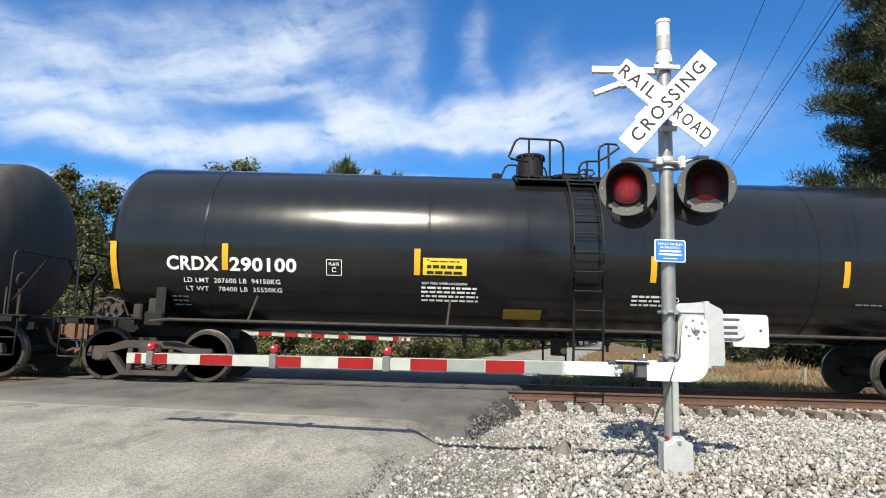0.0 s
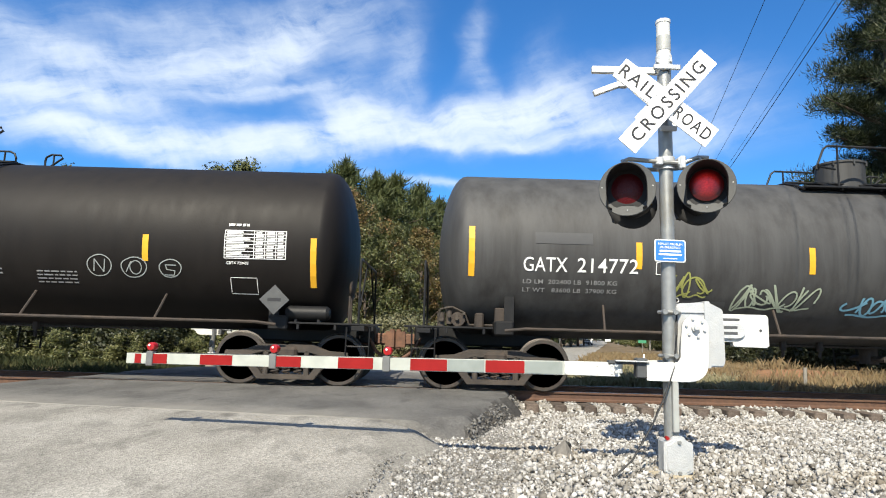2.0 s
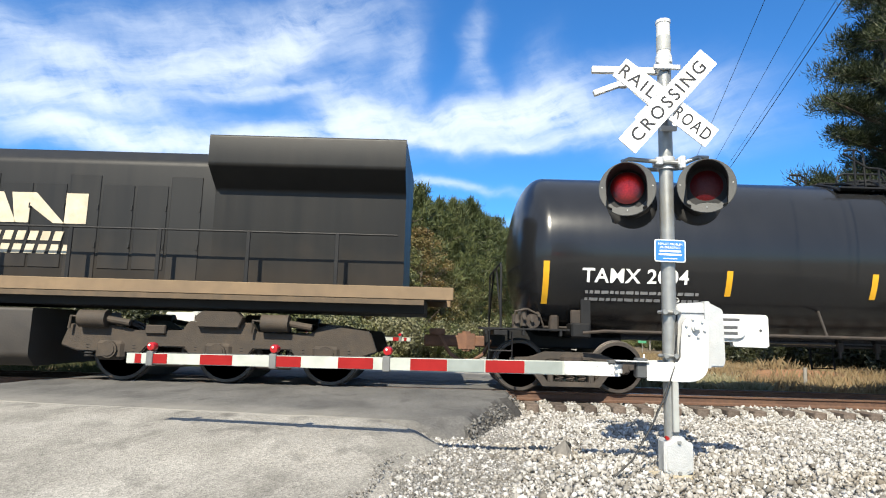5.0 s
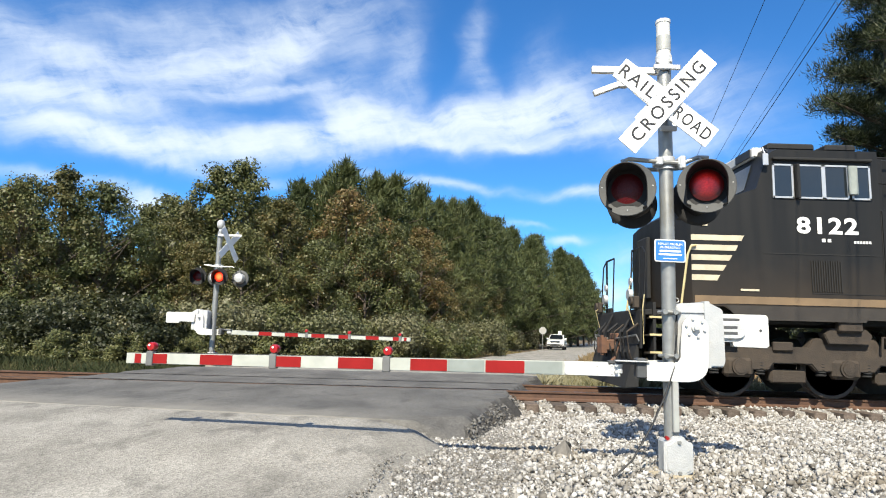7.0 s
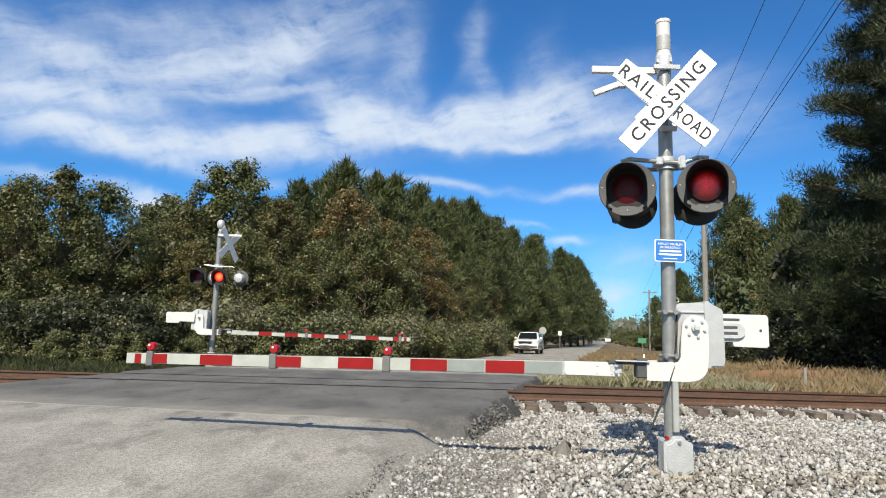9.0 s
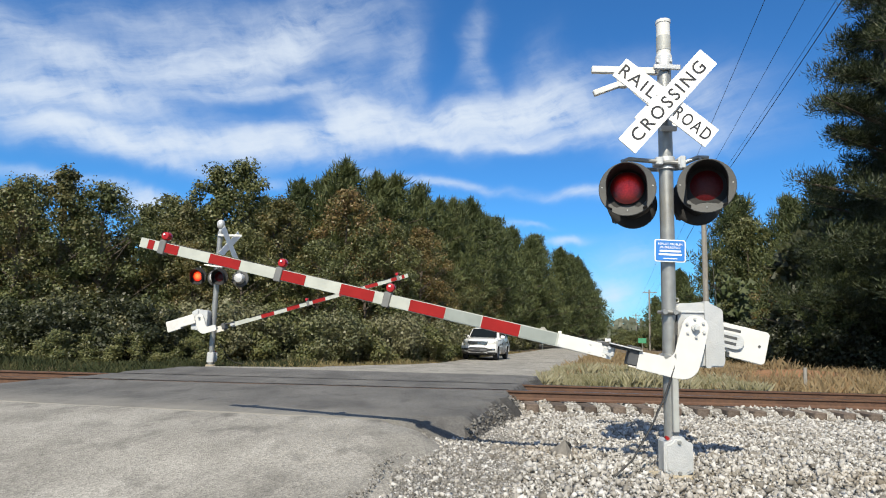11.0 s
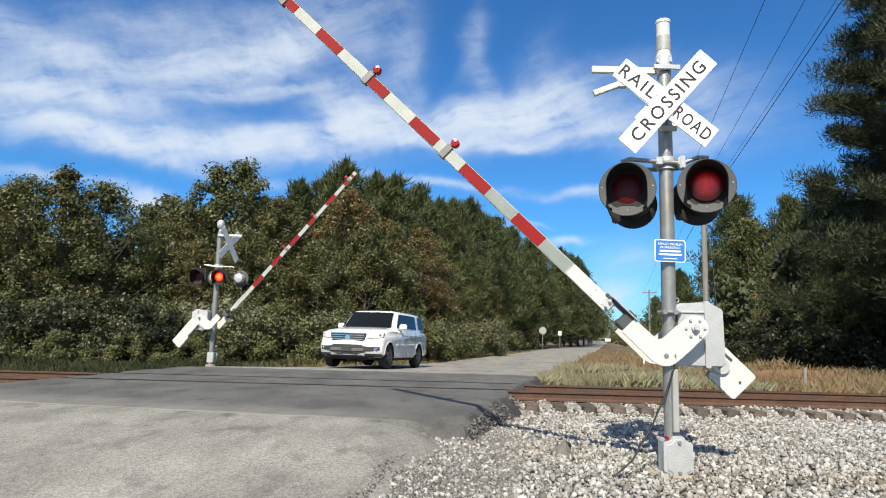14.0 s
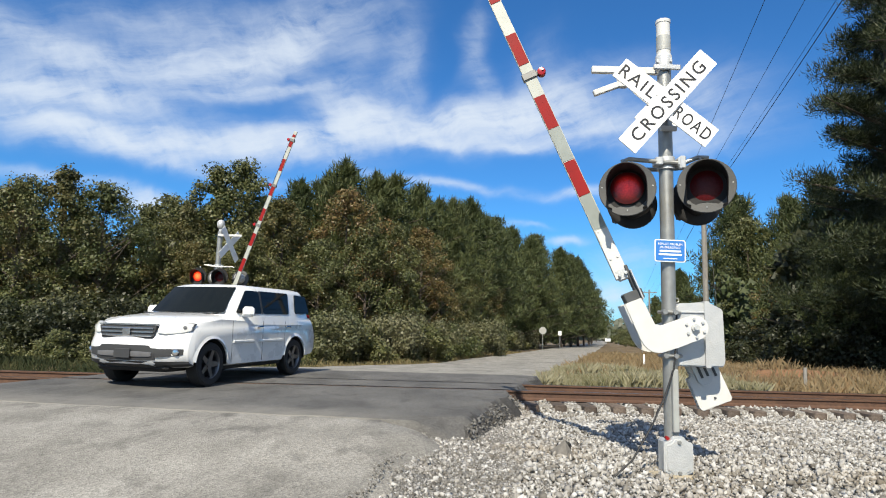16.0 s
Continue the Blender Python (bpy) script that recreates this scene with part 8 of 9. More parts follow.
    # wheels
    for x in (1.55, -1.23):
        for sgn in (-1, 1):
            t = Build()
            turn = pose(0, 0, 0, 90 * -sgn, 0, 0)
            t.lathe([(0.24, -0.12), (0.33, -0.12), (0.362, -0.10), (0.37, -0.05), (0.37, 0.05), (0.362, 0.10), (0.33, 0.12), (0.245, 0.115)], 32, turn, 0, False)
            wh = t.make("wheel", RUBBER, s, "black tyre on a grey alloy rim", at=pose(x, sgn * 0.855, 0.37))
            r = Build()
            r.lathe([(0.245, 0.115), (0.235, 0.10), (0.225, 0.0)], 32, turn, 0, False)
            for i in range(5):
                a = radians(72 * i)
                c, d = math.cos(a), math.sin(a)
                mm = turn @ pose(0, 0, 0, 0, 0, 72 * i)
                r.add([(0.03, -0.05, 0.075), (0.235, -0.032, 0.095), (0.235, 0.032, 0.095), (0.03, 0.05, 0.075), (0.03, -0.05, 0.04), (0.235, -0.032, 0.05), (0.235, 0.032, 0.05), (0.03, 0.05, 0.04)], [(0, 1, 2, 3), (4, 7, 6, 5), (0, 4, 5, 1), (3, 2, 6, 7)], 0, mm)
            r.lathe([(0.06, 0.04), (0.06, 0.09), (0.0, 0.095)], 16, turn)
            r.make("rim", RIM, wh, "grey five-spoke alloy rim", angle=30)
            k = Build()
            k.lathe([(0.225, -0.05), (0.225, 0.0), (0.0, 0.0)], 24, turn)
            k.make("brake_disc", LOCO_DARK, wh)
            SUV_WHEELS.append((wh, x, sgn * 0.855))
    return s


SUV = suv()


def suv_motion():
    slant = 0.292
    heading = math.degrees(math.atan2(-1.0, -slant))
    fwd = Vector((-slant, -1.0, 0)).normalized()
    left = Vector((0, 0, 1)).cross(fwd)

    def lie(y):
        return road_z(y) + (0.020 if 9.0 < y < 15.0 else 0.008)

    def place(y):
        # y: where the left front wheel stands along the road; the rear axle follows 2.78 m behind
        p = Vector((-4.02 + slant * (y - 10.75), y, 0)) - fwd * 1.55 - left * 0.855
        zf, zr = lie(y), lie(y + 2.67)
        pitch = math.degrees(math.atan2(zr - zf, 2.78))
        m = pose(p.x, p.y, zf + (zr - zf) * 1.55 / 2.78, 0, 0, heading)
        return m @ pose(0, 0, 0, 0, pitch, 0)
    walk(SUV, [(t, place(y)) for t, y in SUV_WAY])
    ts, yv = [a for a, _ in SUV_WAY], [b for _, b in SUV_WAY]
    length = math.hypot(1, slant)
    for wh, x, y in SUV_WHEELS:
        rows = []
        for i in range(481):
            run = (yv[0] - float(np.interp(i / 30, ts, yv))) * length
            rows.append((i / 30, pose(x, y, 0.37, 0, math.degrees(run / 0.37) % 360, 0)))
        walk(wh, rows)


# ================= trees, shrubs, grass =================
BARK = mat("grey_brown_bark", (0.077, 0.0595, 0.0455), 0.9, 0, 0.3, 12, 0.6, 30)
LEAF_GREEN = foliage("autumn_green_leaves", ((0.028, 0.0371, 0.0119), (0.0504, 0.063, 0.0189), (0.0805, 0.0882, 0.0294), (0.126, 0.1225, 0.0455)))
LEAF_TURN = foliage("turning_leaves", ((0.0385, 0.0434, 0.014), (0.07, 0.0714, 0.0231), (0.105, 0.0896, 0.0294), (0.147, 0.091, 0.0336)))
LEAF_PINE = foliage("pine_needles", ((0.0224, 0.0322, 0.0119), (0.0385, 0.0532, 0.0175), (0.0595, 0.0742, 0.0238), (0.084, 0.0945, 0.0336)), 0.6, 0.15)
LEAF_OLD_PINE = foliage("old_pine_needles", ((0.009, 0.015, 0.006), (0.017, 0.026, 0.009), (0.030, 0.040, 0.013), (0.056, 0.064, 0.021)), 0.6, 0.12)
# green leaves with the woods' shade painted into their colour
LEAF_SHADE = foliage("shade_toned_leaves", ((0.008, 0.011, 0.005), (0.015, 0.020, 0.007), (0.025, 0.030, 0.011), (0.040, 0.042, 0.017)))
LEAF_SHRUB = foliage("pale_shrub_leaves", ((0.035, 0.0434, 0.0154), (0.063, 0.07, 0.0294), (0.105, 0.105, 0.049), (0.147, 0.14, 0.077)))


def leaf_mesh(name, centres, sizes, normals, rnd, long=1.0):
    """Many small folded leaf sprays as one mesh."""
    n = len(centres)
    a = rnd.normal(size=(n, 3))
    u = np.cross(normals, a)
    u /= np.linalg.norm(u, axis=1, keepdims=True) + 1e-9
    w = np.cross(normals, u)
    s = sizes[:, None]
    tri = np.stack([centres - u * s * 0.5 - w * s * 0.3 * long, centres + u * s * 0.5 - w * s * 0.3 * long, centres + w * s * 0.5 * long + normals * s * 0.15], axis=1)
    me = bpy.data.meshes.new(name)
    me.vertices.add(n * 3)
    me.loops.add(n * 3)
    me.polygons.add(n)
    me.vertices.foreach_set("co", tri.reshape(-1))
    me.loops.foreach_set("vertex_index", np.arange(n * 3))
    me.polygons.foreach_set("loop_start", np.arange(0, n * 3, 3))
    me.update(calc_edges=True)
    me.validate()
    return me


def needle_mesh(name, centres, ways, lengths, rnd, slim):
    """Many slim needle sprays, each pointing along its way, as one mesh."""
    n = len(centres)
    side = np.cross(ways, rnd.normal(size=(n, 3)))
    side /= np.linalg.norm(side, axis=1, keepdims=True) + 1e-9
    s = lengths[:, None]
    tri = np.stack([centres - side * s * slim, centres + side * s * slim, centres + ways * s], axis=1)
    me = bpy.data.meshes.new(name)
    me.vertices.add(n * 3)
    me.loops.add(n * 3)
    me.polygons.add(n)
    me.vertices.foreach_set("co", tri.reshape(-1))
    me.loops.foreach_set("vertex_index", np.arange(n * 3))
    me.polygons.foreach_set("loop_start", np.arange(0, n * 3, 3))
    me.update(calc_edges=True)
    me.validate()
    return me


def crown_points(rnd, clumps, per, spread):
    """Leaf places and outward directions over a set of clumps (x, y, z, r)."""
    c = np.array(clumps)
    k = np.repeat(np.arange(len(c)), per)
    d = rnd.normal(size=(len(k), 3))
    d /= np.linalg.norm(d, axis=1, keepdims=True)
    rad = c[k, 3] * (0.30 + 0.75 * rnd.random(len(k)) ** 0.7 + 0.7 * rnd.random(len(k)) ** 6)
    p = c[k, :3] + d * rad[:, None] * np.array([1, 1, spread])
    nrm = d + rnd.normal(scale=0.55, size=d.shape) + np.array([0, 0, 0.25])
    nrm /= np.linalg.norm(nrm, axis=1, keepdims=True)
    return p, nrm


def make_tree(kind, height, width, seed, leaf, label, category="tree", per=60, leaf_size=0.26):
    """A tree at the origin: trunk with limbs, and a crown."""
    rnd = np.random.default_rng(seed)
    t = thing("tree" if category == "tree" else category, pose(0, 0, 0), label, category, "roadside trees" if category == "tree" else "roadside shrubs")
    clumps, limbs = [], []
    trunk = Build()
    lean = rnd.normal(scale=0.15, size=2)
    if kind == "broad":
        levels = 74
        for i in range(levels):
            h = height * (0.10 + 0.88 * (i + 0.5) / levels)
            f = (h / height)
            env = width * 0.5 * (0.55 + 0.75 * math.sin(math.pi * min(1, max(0, (f - 0.02)) ** 0.75))) * (1.0 if f < 0.7 else max(0.12, 1 - ((f - 0.7) / 0.32) ** 1.6))
            a = i * 2.4 + rnd.normal(scale=0.4)
            r = env * (0.35 + 0.6 * rnd.random())
            cr = width * (0.065 + 0.065 * rnd.random())
            clumps.append((r * math.cos(a), r * math.sin(a), h + rnd.normal(scale=0.15), cr))
            if i % 3 == 0:
                limbs.append(((0, 0, max(0.5, h - r * 0.8)), (r * 0.9 * math.cos(a), r * 0.9 * math.sin(a), h)))
        for k in range(12):
            clumps.append((rnd.normal(scale=width * 0.05), rnd.normal(scale=width * 0.05), height * (0.86 + 0.12 * rnd.random()), width * (0.025 + 0.025 * rnd.random())))
    elif kind == "bigpine":
        # boughs in loose whorls, each carrying rows of upturned plumes
        levels = 40
        for i in range(levels):
            f = (i + 0.5) / levels
            h = height * (0.10 + 0.90 * f)
            a = i * 2.399 + rnd.normal(scale=0.3)
            reach = width * 0.5 * (0.5 + 0.62 * rnd.random()) * (1 - 0.6 * f ** 2)
            for k in range(11):
                s = 0.18 + 0.80 * (k + rnd.random() * 0.6) / 11
                side = rnd.normal(scale=0.22 * (1.25 - s))
                clumps.append((reach * s * math.cos(a + side), reach * s * math.sin(a + side), h + reach * (0.05 + 0.14 * s) + rnd.normal(scale=0.14), width * (0.028 + 0.030 * rnd.random())))
            if f > 0.3:
                limbs.append(((0, 0, h - 0.1 * reach), (reach * 0.95 * math.cos(a), reach * 0.95 * math.sin(a), h + 0.14 * reach)))
    elif kind == "pine":
        levels = 80
        for i in range(levels):
            f = (i + 0.5) / levels
            h = height * (0.12 + 0.84 * f)
            env = width * 0.5 * (0.35 + 0.65 * math.sin(math.pi * min(1.0, f * 0.62 + 0.30))) * (1 - 0.72 * f ** 1.8)
            a = i * 2.399 + rnd.normal(scale=0.3)
            reach = env * (0.55 + 0.6 * rnd.random())
            for s in (0.2, 0.5, 0.78, 1.0):
                clumps.append((reach * s * math.cos(a + rnd.normal(scale=0.2)), reach * s * math.sin(a + rnd.normal(scale=0.12)), h + reach * 0.10 * s + rnd.normal(scale=0.1), width * (0.030 + 0.022 * rnd.random())))
            if i % 2 == 0:
                limbs.append(((0, 0, h - 0.15 * reach), (reach * math.cos(a), reach * math.sin(a), h + 0.08 * reach)))
        for k in range(6):
            clumps.append((0, 0, height * (0.93 + 0.013 * k), width * 0.022))
    else:
        for i in range(34):
            a = rnd.random() * 6.283
            r = width * 0.5 * rnd.random() ** 0.5
            h = height * (0.12 + 0.75 * rnd.random()) * (1 - 0.45 * (r / (width * 0.5)) ** 2)
            clumps.append((r * math.cos(a), r * math.sin(a), h, height * (0.12 + 0.09 * rnd.random())))
            if i % 5 == 0:
                limbs.append(((0, 0, 0.02), (r * 0.8 * math.cos(a), r * 0.8 * math.sin(a), h)))
    r0 = max(0.04, height * 0.016)
    top = height * (0.96 if "pine" in kind else 0.8)
    if kind != "shrub":
        pts = [(lean[0] * k / 6 * 0.5, lean[1] * k / 6 * 0.5, -0.3 + (top + 0.3) * k / 6) for k in range(7)]
        for k in range(6):
            trunk.cyl(pts[k], pts[k + 1], r0 * (1 - 0.14 * k), 9, r0 * (1 - 0.14 * (k + 1)), caps=(k == 5))
    for p, q in limbs:
        trunk.cyl(p, q, r0 * 0.35, 5, r0 * 0.10, caps=False)
    trunk.make("trunk", BARK, t, "grey-brown trunk and limbs")
    p, nrm = crown_points(rnd, clumps, per, 1.15 if kind == "pine" else (0.8 if kind == "bigpine" else 0.85))
    keep = p[:, 2] > 0.03
    p, nrm = p[keep], nrm[keep]
    sizes = leaf_size * (0.6 + 0.8 * rnd.random(len(p)))
    if "pine" in kind:
        ways = nrm + np.array([0, 0, 0.45 if kind == "bigpine" else 0.75])
        ways /= np.linalg.norm(ways, axis=1, keepdims=True)
        me = needle_mesh("crown", p, ways, sizes * 2.2, rnd, 0.085)
    else:
        me = leaf_mesh("crown", p, sizes, nrm, rnd)
    me.materials.append(leaf)
    crown = new("crown", me)
    crown.parent = t
    return t


def grow(proto, spots, seed):
    """Place a tree and its copies: x, y, height scale, width scale."""
    rnd = random.Random(seed)
    first = True
    for x, y, sz in spots:
        turn = rnd.uniform(0, 360)
        m = pose(x, y, ground_z(x, y) - 0.05, 0, 0, turn)
        if first:
            proto.matrix_basis = m
            proto.scale = (sz, sz, sz)
            first = False
        else:
            k = copy_thing(proto, m)
            k.scale = (sz * rnd.uniform(0.92, 1.1), sz * rnd.uniform(0.92, 1.1), sz)


broad_a = make_tree("broad", 9.0, 6.0, 11, LEAF_GREEN, "leafy green tree beginning to turn in autumn", per=205, leaf_size=0.118)
broad_b = make_tree("broad", 9.0, 5.0, 12, LEAF_TURN, "tree with yellow-brown autumn leaves", per=195, leaf_size=0.118)
broad_c = make_tree("broad", 9.0, 4.2, 13, LEAF_GREEN, "slender leafy green tree", per=190, leaf_size=0.115)
pine_a = make_tree("pine", 12.0, 7.6, 14, LEAF_PINE, "dark green pine tree", per=50, leaf_size=0.195)
pine_b = make_tree("pine", 12.0, 8.6, 15, LEAF_PINE, "broad dark green pine tree", per=50, leaf_size=0.195)
pine_big = make_tree("bigpine", 18.0, 11.0, 16, LEAF_OLD_PINE, "tall old pine with spreading boughs", per=190, leaf_size=0.098)
shrub_a = make_tree("shrub", 3.2, 4.2, 17, LEAF_SHRUB, "pale green thicket shrub", "shrub", 290, 0.112)
# shrub_c: its leaf colour is darkened to stand for shade
shrub_c = make_tree("shrub", 2.6, 4.0, 19, LEAF_SHADE, "undergrowth shrub with shade painted into its leaves", "shrub", 220, 0.112)
shrub_b = make_tree("shrub", 2.4, 4.0, 18, LEAF_GREEN, "dark green thicket shrub", "shrub", 290, 0.112)

grow(broad_a, ((-18.6, 27.0, 0.86), (-21.5, 26.0, 0.82), (-16.0, 29.0, 0.90), (-24.5, 28.5, 0.85), (-14.6, 33.5, 0.94), (-10.0, 31.0, 0.72), (-4.5, 37.0, 0.86), (0.8, 52.0, 0.8), (7.0, 77.0, 0.85), (25.0, 50.5, 1.30), (27.5, 47.0, 1.2), (30.0, 60.0, 1.3), (-6.5, 33.0, 0.7), (-19.5, 33.0, 0.86), (-23.5, 33.0, 0.9), (-27.5, 31.0, 0.95)), 1)
grow(broad_b, ((-17.6, 28.3, 0.95), (-13.4, 32.0, 0.85), (-8.8, 33.5, 0.95), (-6.0, 38.5, 1.15), (-1.5, 43.0, 0.98), (4.0, 62.0, 0.85), (14.5, 93.0, 0.9), (-21.0, 30.0, 0.9), (23.8, 43.0, 0.8), (0.0, 48.0, 0.72), (2.6, 57.0, 0.75), (-12.0, 30.0, 0.62)), 2)
grow(broad_c, ((-12.6, 34.0, 1.16), (-11.5, 34.6, 1.22), (-15.2, 31.5, 0.85), (-3.0, 40.0, 0.95), (11.5, 85.0, 0.85), (20.5, 104.0, 0.95), (-9.5, 36.0, 1.0), (31.5, 70.0, 1.2), (-13.8, 37.0, 1.0)), 3)
grow(pine_a, ((-9.9, 42.0, 0.97), (-7.0, 43.0, 1.12), (-5.2, 46.5, 1.12), (-2.2, 52.0, 1.17), (0.9, 57.0, 1.16), (2.7, 62.5, 1.27), (6.0, 71.0, 1.25), (8.8, 79.0, 1.28), (13.2, 88.0, 1.32), (18.5, 97.0, 1.28), (24.5, 112.0, 1.3), (34.5, 90.0, 0.98), (37.0, 96.0, 1.0), (-12.0, 41.0, 0.85)), 4)
grow(pine_b, ((-8.4, 43.5, 1.04), (-4.0, 48.0, 1.14), (-0.5, 55.0, 1.12), (4.6, 67.0, 1.2), (12.0, 83.0, 1.25), (22.0, 106.0, 1.3), (28.5, 125.0, 1.3), (33.5, 142.0, 1.25), (38.0, 158.0, 1.2), (24.8, 52.0, 1.16), (42.5, 110.0, 1.05), (47.5, 128.0, 1.0), (51.5, 150.0, 1.0), (44.0, 185.0, 1.1), (52.0, 215.0, 1.1), (62.0, 250.0, 1.1), (28.2, 50.0, 1.12), (22.5, 36.0, 0.95), (19.6, 30.0, 0.62), (23.0, 33.0, 0.8)), 5)
# the last three are added, mostly out of view, to shade the right woods
grow(pine_big, ((19.7, 26.5, 1.0), (22.6, 31.0, 1.0), (27.0, 29.0, 1.1), (18.2, 17.6, 0.85), (19.4, 21.0, 0.95), (23.5, 20.5, 1.0)), 6)
grow(shrub_a, ((-11.2, 24.2, 0.85), (-8.2, 25.5, 0.95), (-5.2, 27.0, 0.95), (-2.8, 30.5, 1.0), (-0.5, 35.0, 1.0), (-14.8, 26.0, 1.1), (-10.0, 27.0, 1.15), (2.4, 44.0, 1.1), (3.2, 54.0, 1.0), (-22.5, 24.0, 0.9), (6.6, 66.0, 1.0), (10.6, 80.0, 1.0)), 7)
grow(shrub_b, ((-13.8, 23.6, 0.95), (-16.5, 24.0, 1.0), (-19.5, 23.5, 1.05), (40.0, 120.0, 1.6), (44.0, 140.0, 1.6), (52.0, 170.0, 1.8), (58.0, 195.0, 2.0), (66.0, 230.0, 2.4), (34.0, 95.0, 1.3), (-12.5, 25.6, 1.15), (-6.6, 26.0, 0.9), (-9.6, 24.0, 0.7), (-17.8, 25.4, 1.2), (-3.8, 28.5, 0.9), (-1.4, 32.5, 0.9), (-20.8, 25.0, 1.25), (0.6, 39.0, 1.0), (4.6, 59.0, 1.1), (8.4, 73.0, 1.0), (27.0, 56.0, 1.5), (-7.4, 29.0, 1.2), (-17.2, 20.6, 0.55), (-14.4, 20.0, 0.48), (-12.2, 20.4, 0.5), (-10.3, 21.4, 0.5), (-19.6, 20.6, 0.6), (-15.8, 21.8, 0.6), (-22.0, 20.8, 0.6), (-8.6, 22.4, 0.45)), 8)


# placed where shadowed hollows lie; their dark is painted, not cast
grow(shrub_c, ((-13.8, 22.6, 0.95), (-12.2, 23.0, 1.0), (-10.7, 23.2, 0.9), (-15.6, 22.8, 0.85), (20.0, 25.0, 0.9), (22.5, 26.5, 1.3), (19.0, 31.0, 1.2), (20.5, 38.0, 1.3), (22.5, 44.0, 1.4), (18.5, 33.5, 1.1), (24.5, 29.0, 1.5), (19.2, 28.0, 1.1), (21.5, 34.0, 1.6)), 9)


def far_woods():
    """The wooded ridge where the road ends."""
    rnd = np.random.default_rng(31)
    n = 5200
    x = rnd.uniform(-60, 330, n)
    y = 300 + rnd.random(n) * 60 + np.abs(x - 90) * 0.15
    h = (3.5 + 6 * np.abs(np.sin(x * 0.045)) + 3 * np.sin(x * 0.21)) * rnd.random(n) ** 0.6
    p = np.stack([x, y, -1 + h], axis=1)
    nrm = np.stack([rnd.normal(scale=0.5, size=n), -1 + rnd.normal(scale=0.3, size=n), 0.5 + rnd.normal(scale=0.4, size=n)], axis=1)
    nrm /= np.linalg.norm(nrm, axis=1, keepdims=True)
    me = leaf_mesh("far_woods", p, 2.6 + 1.6 * rnd.random(n), nrm, rnd)
    me.materials.append(foliage("hazy_far_leaves", ((0.035, 0.049, 0.035), (0.056, 0.07, 0.049), (0.077, 0.084, 0.056), (0.091, 0.091, 0.056))))
    tagged(new("far_woods", me), "hazy wooded ridge at the end of the road", "woods", kind="stuff")


far_woods()


def deep_woods(name, count, x0, x1, y0, y1, top, seed, line, leaf):
    """The closed mass of leaves behind the front trees."""
    rnd = np.random.default_rng(seed)
    x, y = rnd.uniform(x0, x1, count), rnd.uniform(y0, y1, count)
    y = y + line(x)
    h = top * (0.72 + 0.28 * np.sin(x * 0.83) * np.sin(x * 0.37 + y * 0.3)) * rnd.random(count) ** 0.7
    p = np.stack([x, y, -0.6 + h], axis=1)
    nrm = np.stack([rnd.normal(scale=0.6, size=count), -0.8 + rnd.normal(scale=0.5, size=count), 0.5 + rnd.normal(scale=0.5, size=count)], axis=1)
    nrm /= np.linalg.norm(nrm, axis=1, keepdims=True)
    me = leaf_mesh(name, p, 0.34 + 0.34 * rnd.random(count), nrm, rnd)
    me.materials.append(leaf)
    tagged(new(name, me), "closed mass of leaves deep in the woods", "woods", kind="stuff")


# the shaded gaps between the left trees are painted in with LEAF_SHADE
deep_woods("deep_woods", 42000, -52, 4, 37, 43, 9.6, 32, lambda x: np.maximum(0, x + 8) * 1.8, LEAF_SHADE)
deep_woods("deep_woods", 19000, -12, 30, 0, 6, 12.3, 35, lambda x: 52 + (x + 12) * 2.0, LEAF_PINE)
deep_woods("deep_woods", 19000, 22, 70, 0, 6, 8.5, 33, lambda x: 44 + (x - 22) * 1.6, LEAF_PINE)
# shade under the right-hand pines, likewise put into the leaf colour
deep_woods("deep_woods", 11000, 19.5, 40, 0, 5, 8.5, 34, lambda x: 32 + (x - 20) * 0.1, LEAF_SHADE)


def grass_patch(name, count, area, height, colors, seed, label):
    """Upright blades over an area given as a test on (x, y) and bounds."""
    rnd = np.random.default_rng(seed)
    (x0, x1, y0, y1), keep = area
    xs, ys = rnd.uniform(x0, x1, count * 3), y0 + (y1 - y0) * rnd.random(count * 3) ** 1.4
    spots = [(x, y) for x, y in zip(xs, ys) if keep(x, y)][:count]
    n = len(spots)
    base = np.array([(x, y, ground_z(x, y) - 0.02) for x, y in spots])
    h = height * (0.4 + 0.9 * rnd.random(n)) * (0.65 + 0.6 * np.abs(np.sin(base[:, 0] * 0.9) * np.cos(base[:, 1] * 0.7 + base[:, 0] * 0.3)))
    far = np.clip(base[:, 1] / 22.0, 0.7, 3.0)
    w = (0.0028 + 0.0032 * rnd.random(n)) * far
    a = rnd.random(n) * 6.283
    side = np.stack([np.cos(a), np.sin(a), np.zeros(n)], axis=1) * w[:, None]
    bend = rnd.normal(scale=0.28, size=(n, 2)) * h[:, None]
    mid = base + np.stack([bend[:, 0] * 0.3, bend[:, 1] * 0.3, h * 0.6], axis=1)
    tip = base + np.stack([bend[:, 0], bend[:, 1], h], axis=1)
    quad = np.stack([base - side, base + side, mid + side * 0.6, tip], axis=1)
    me = bpy.data.meshes.new(name)
    me.vertices.add(n * 4)
    me.loops.add(n * 4)
    me.polygons.add(n)
    me.vertices.foreach_set("co", quad.reshape(-1))
    me.loops.foreach_set("vertex_index", np.arange(n * 4))
    me.polygons.foreach_set("loop_start", np.arange(0, n * 4, 4))
    me.update(calc_edges=True)
    me.validate()
    me.materials.append(foliage(name + "_blades", colors, 0.7, 0.3))
    tagged(new(name, me), label, "grass", kind="stuff")


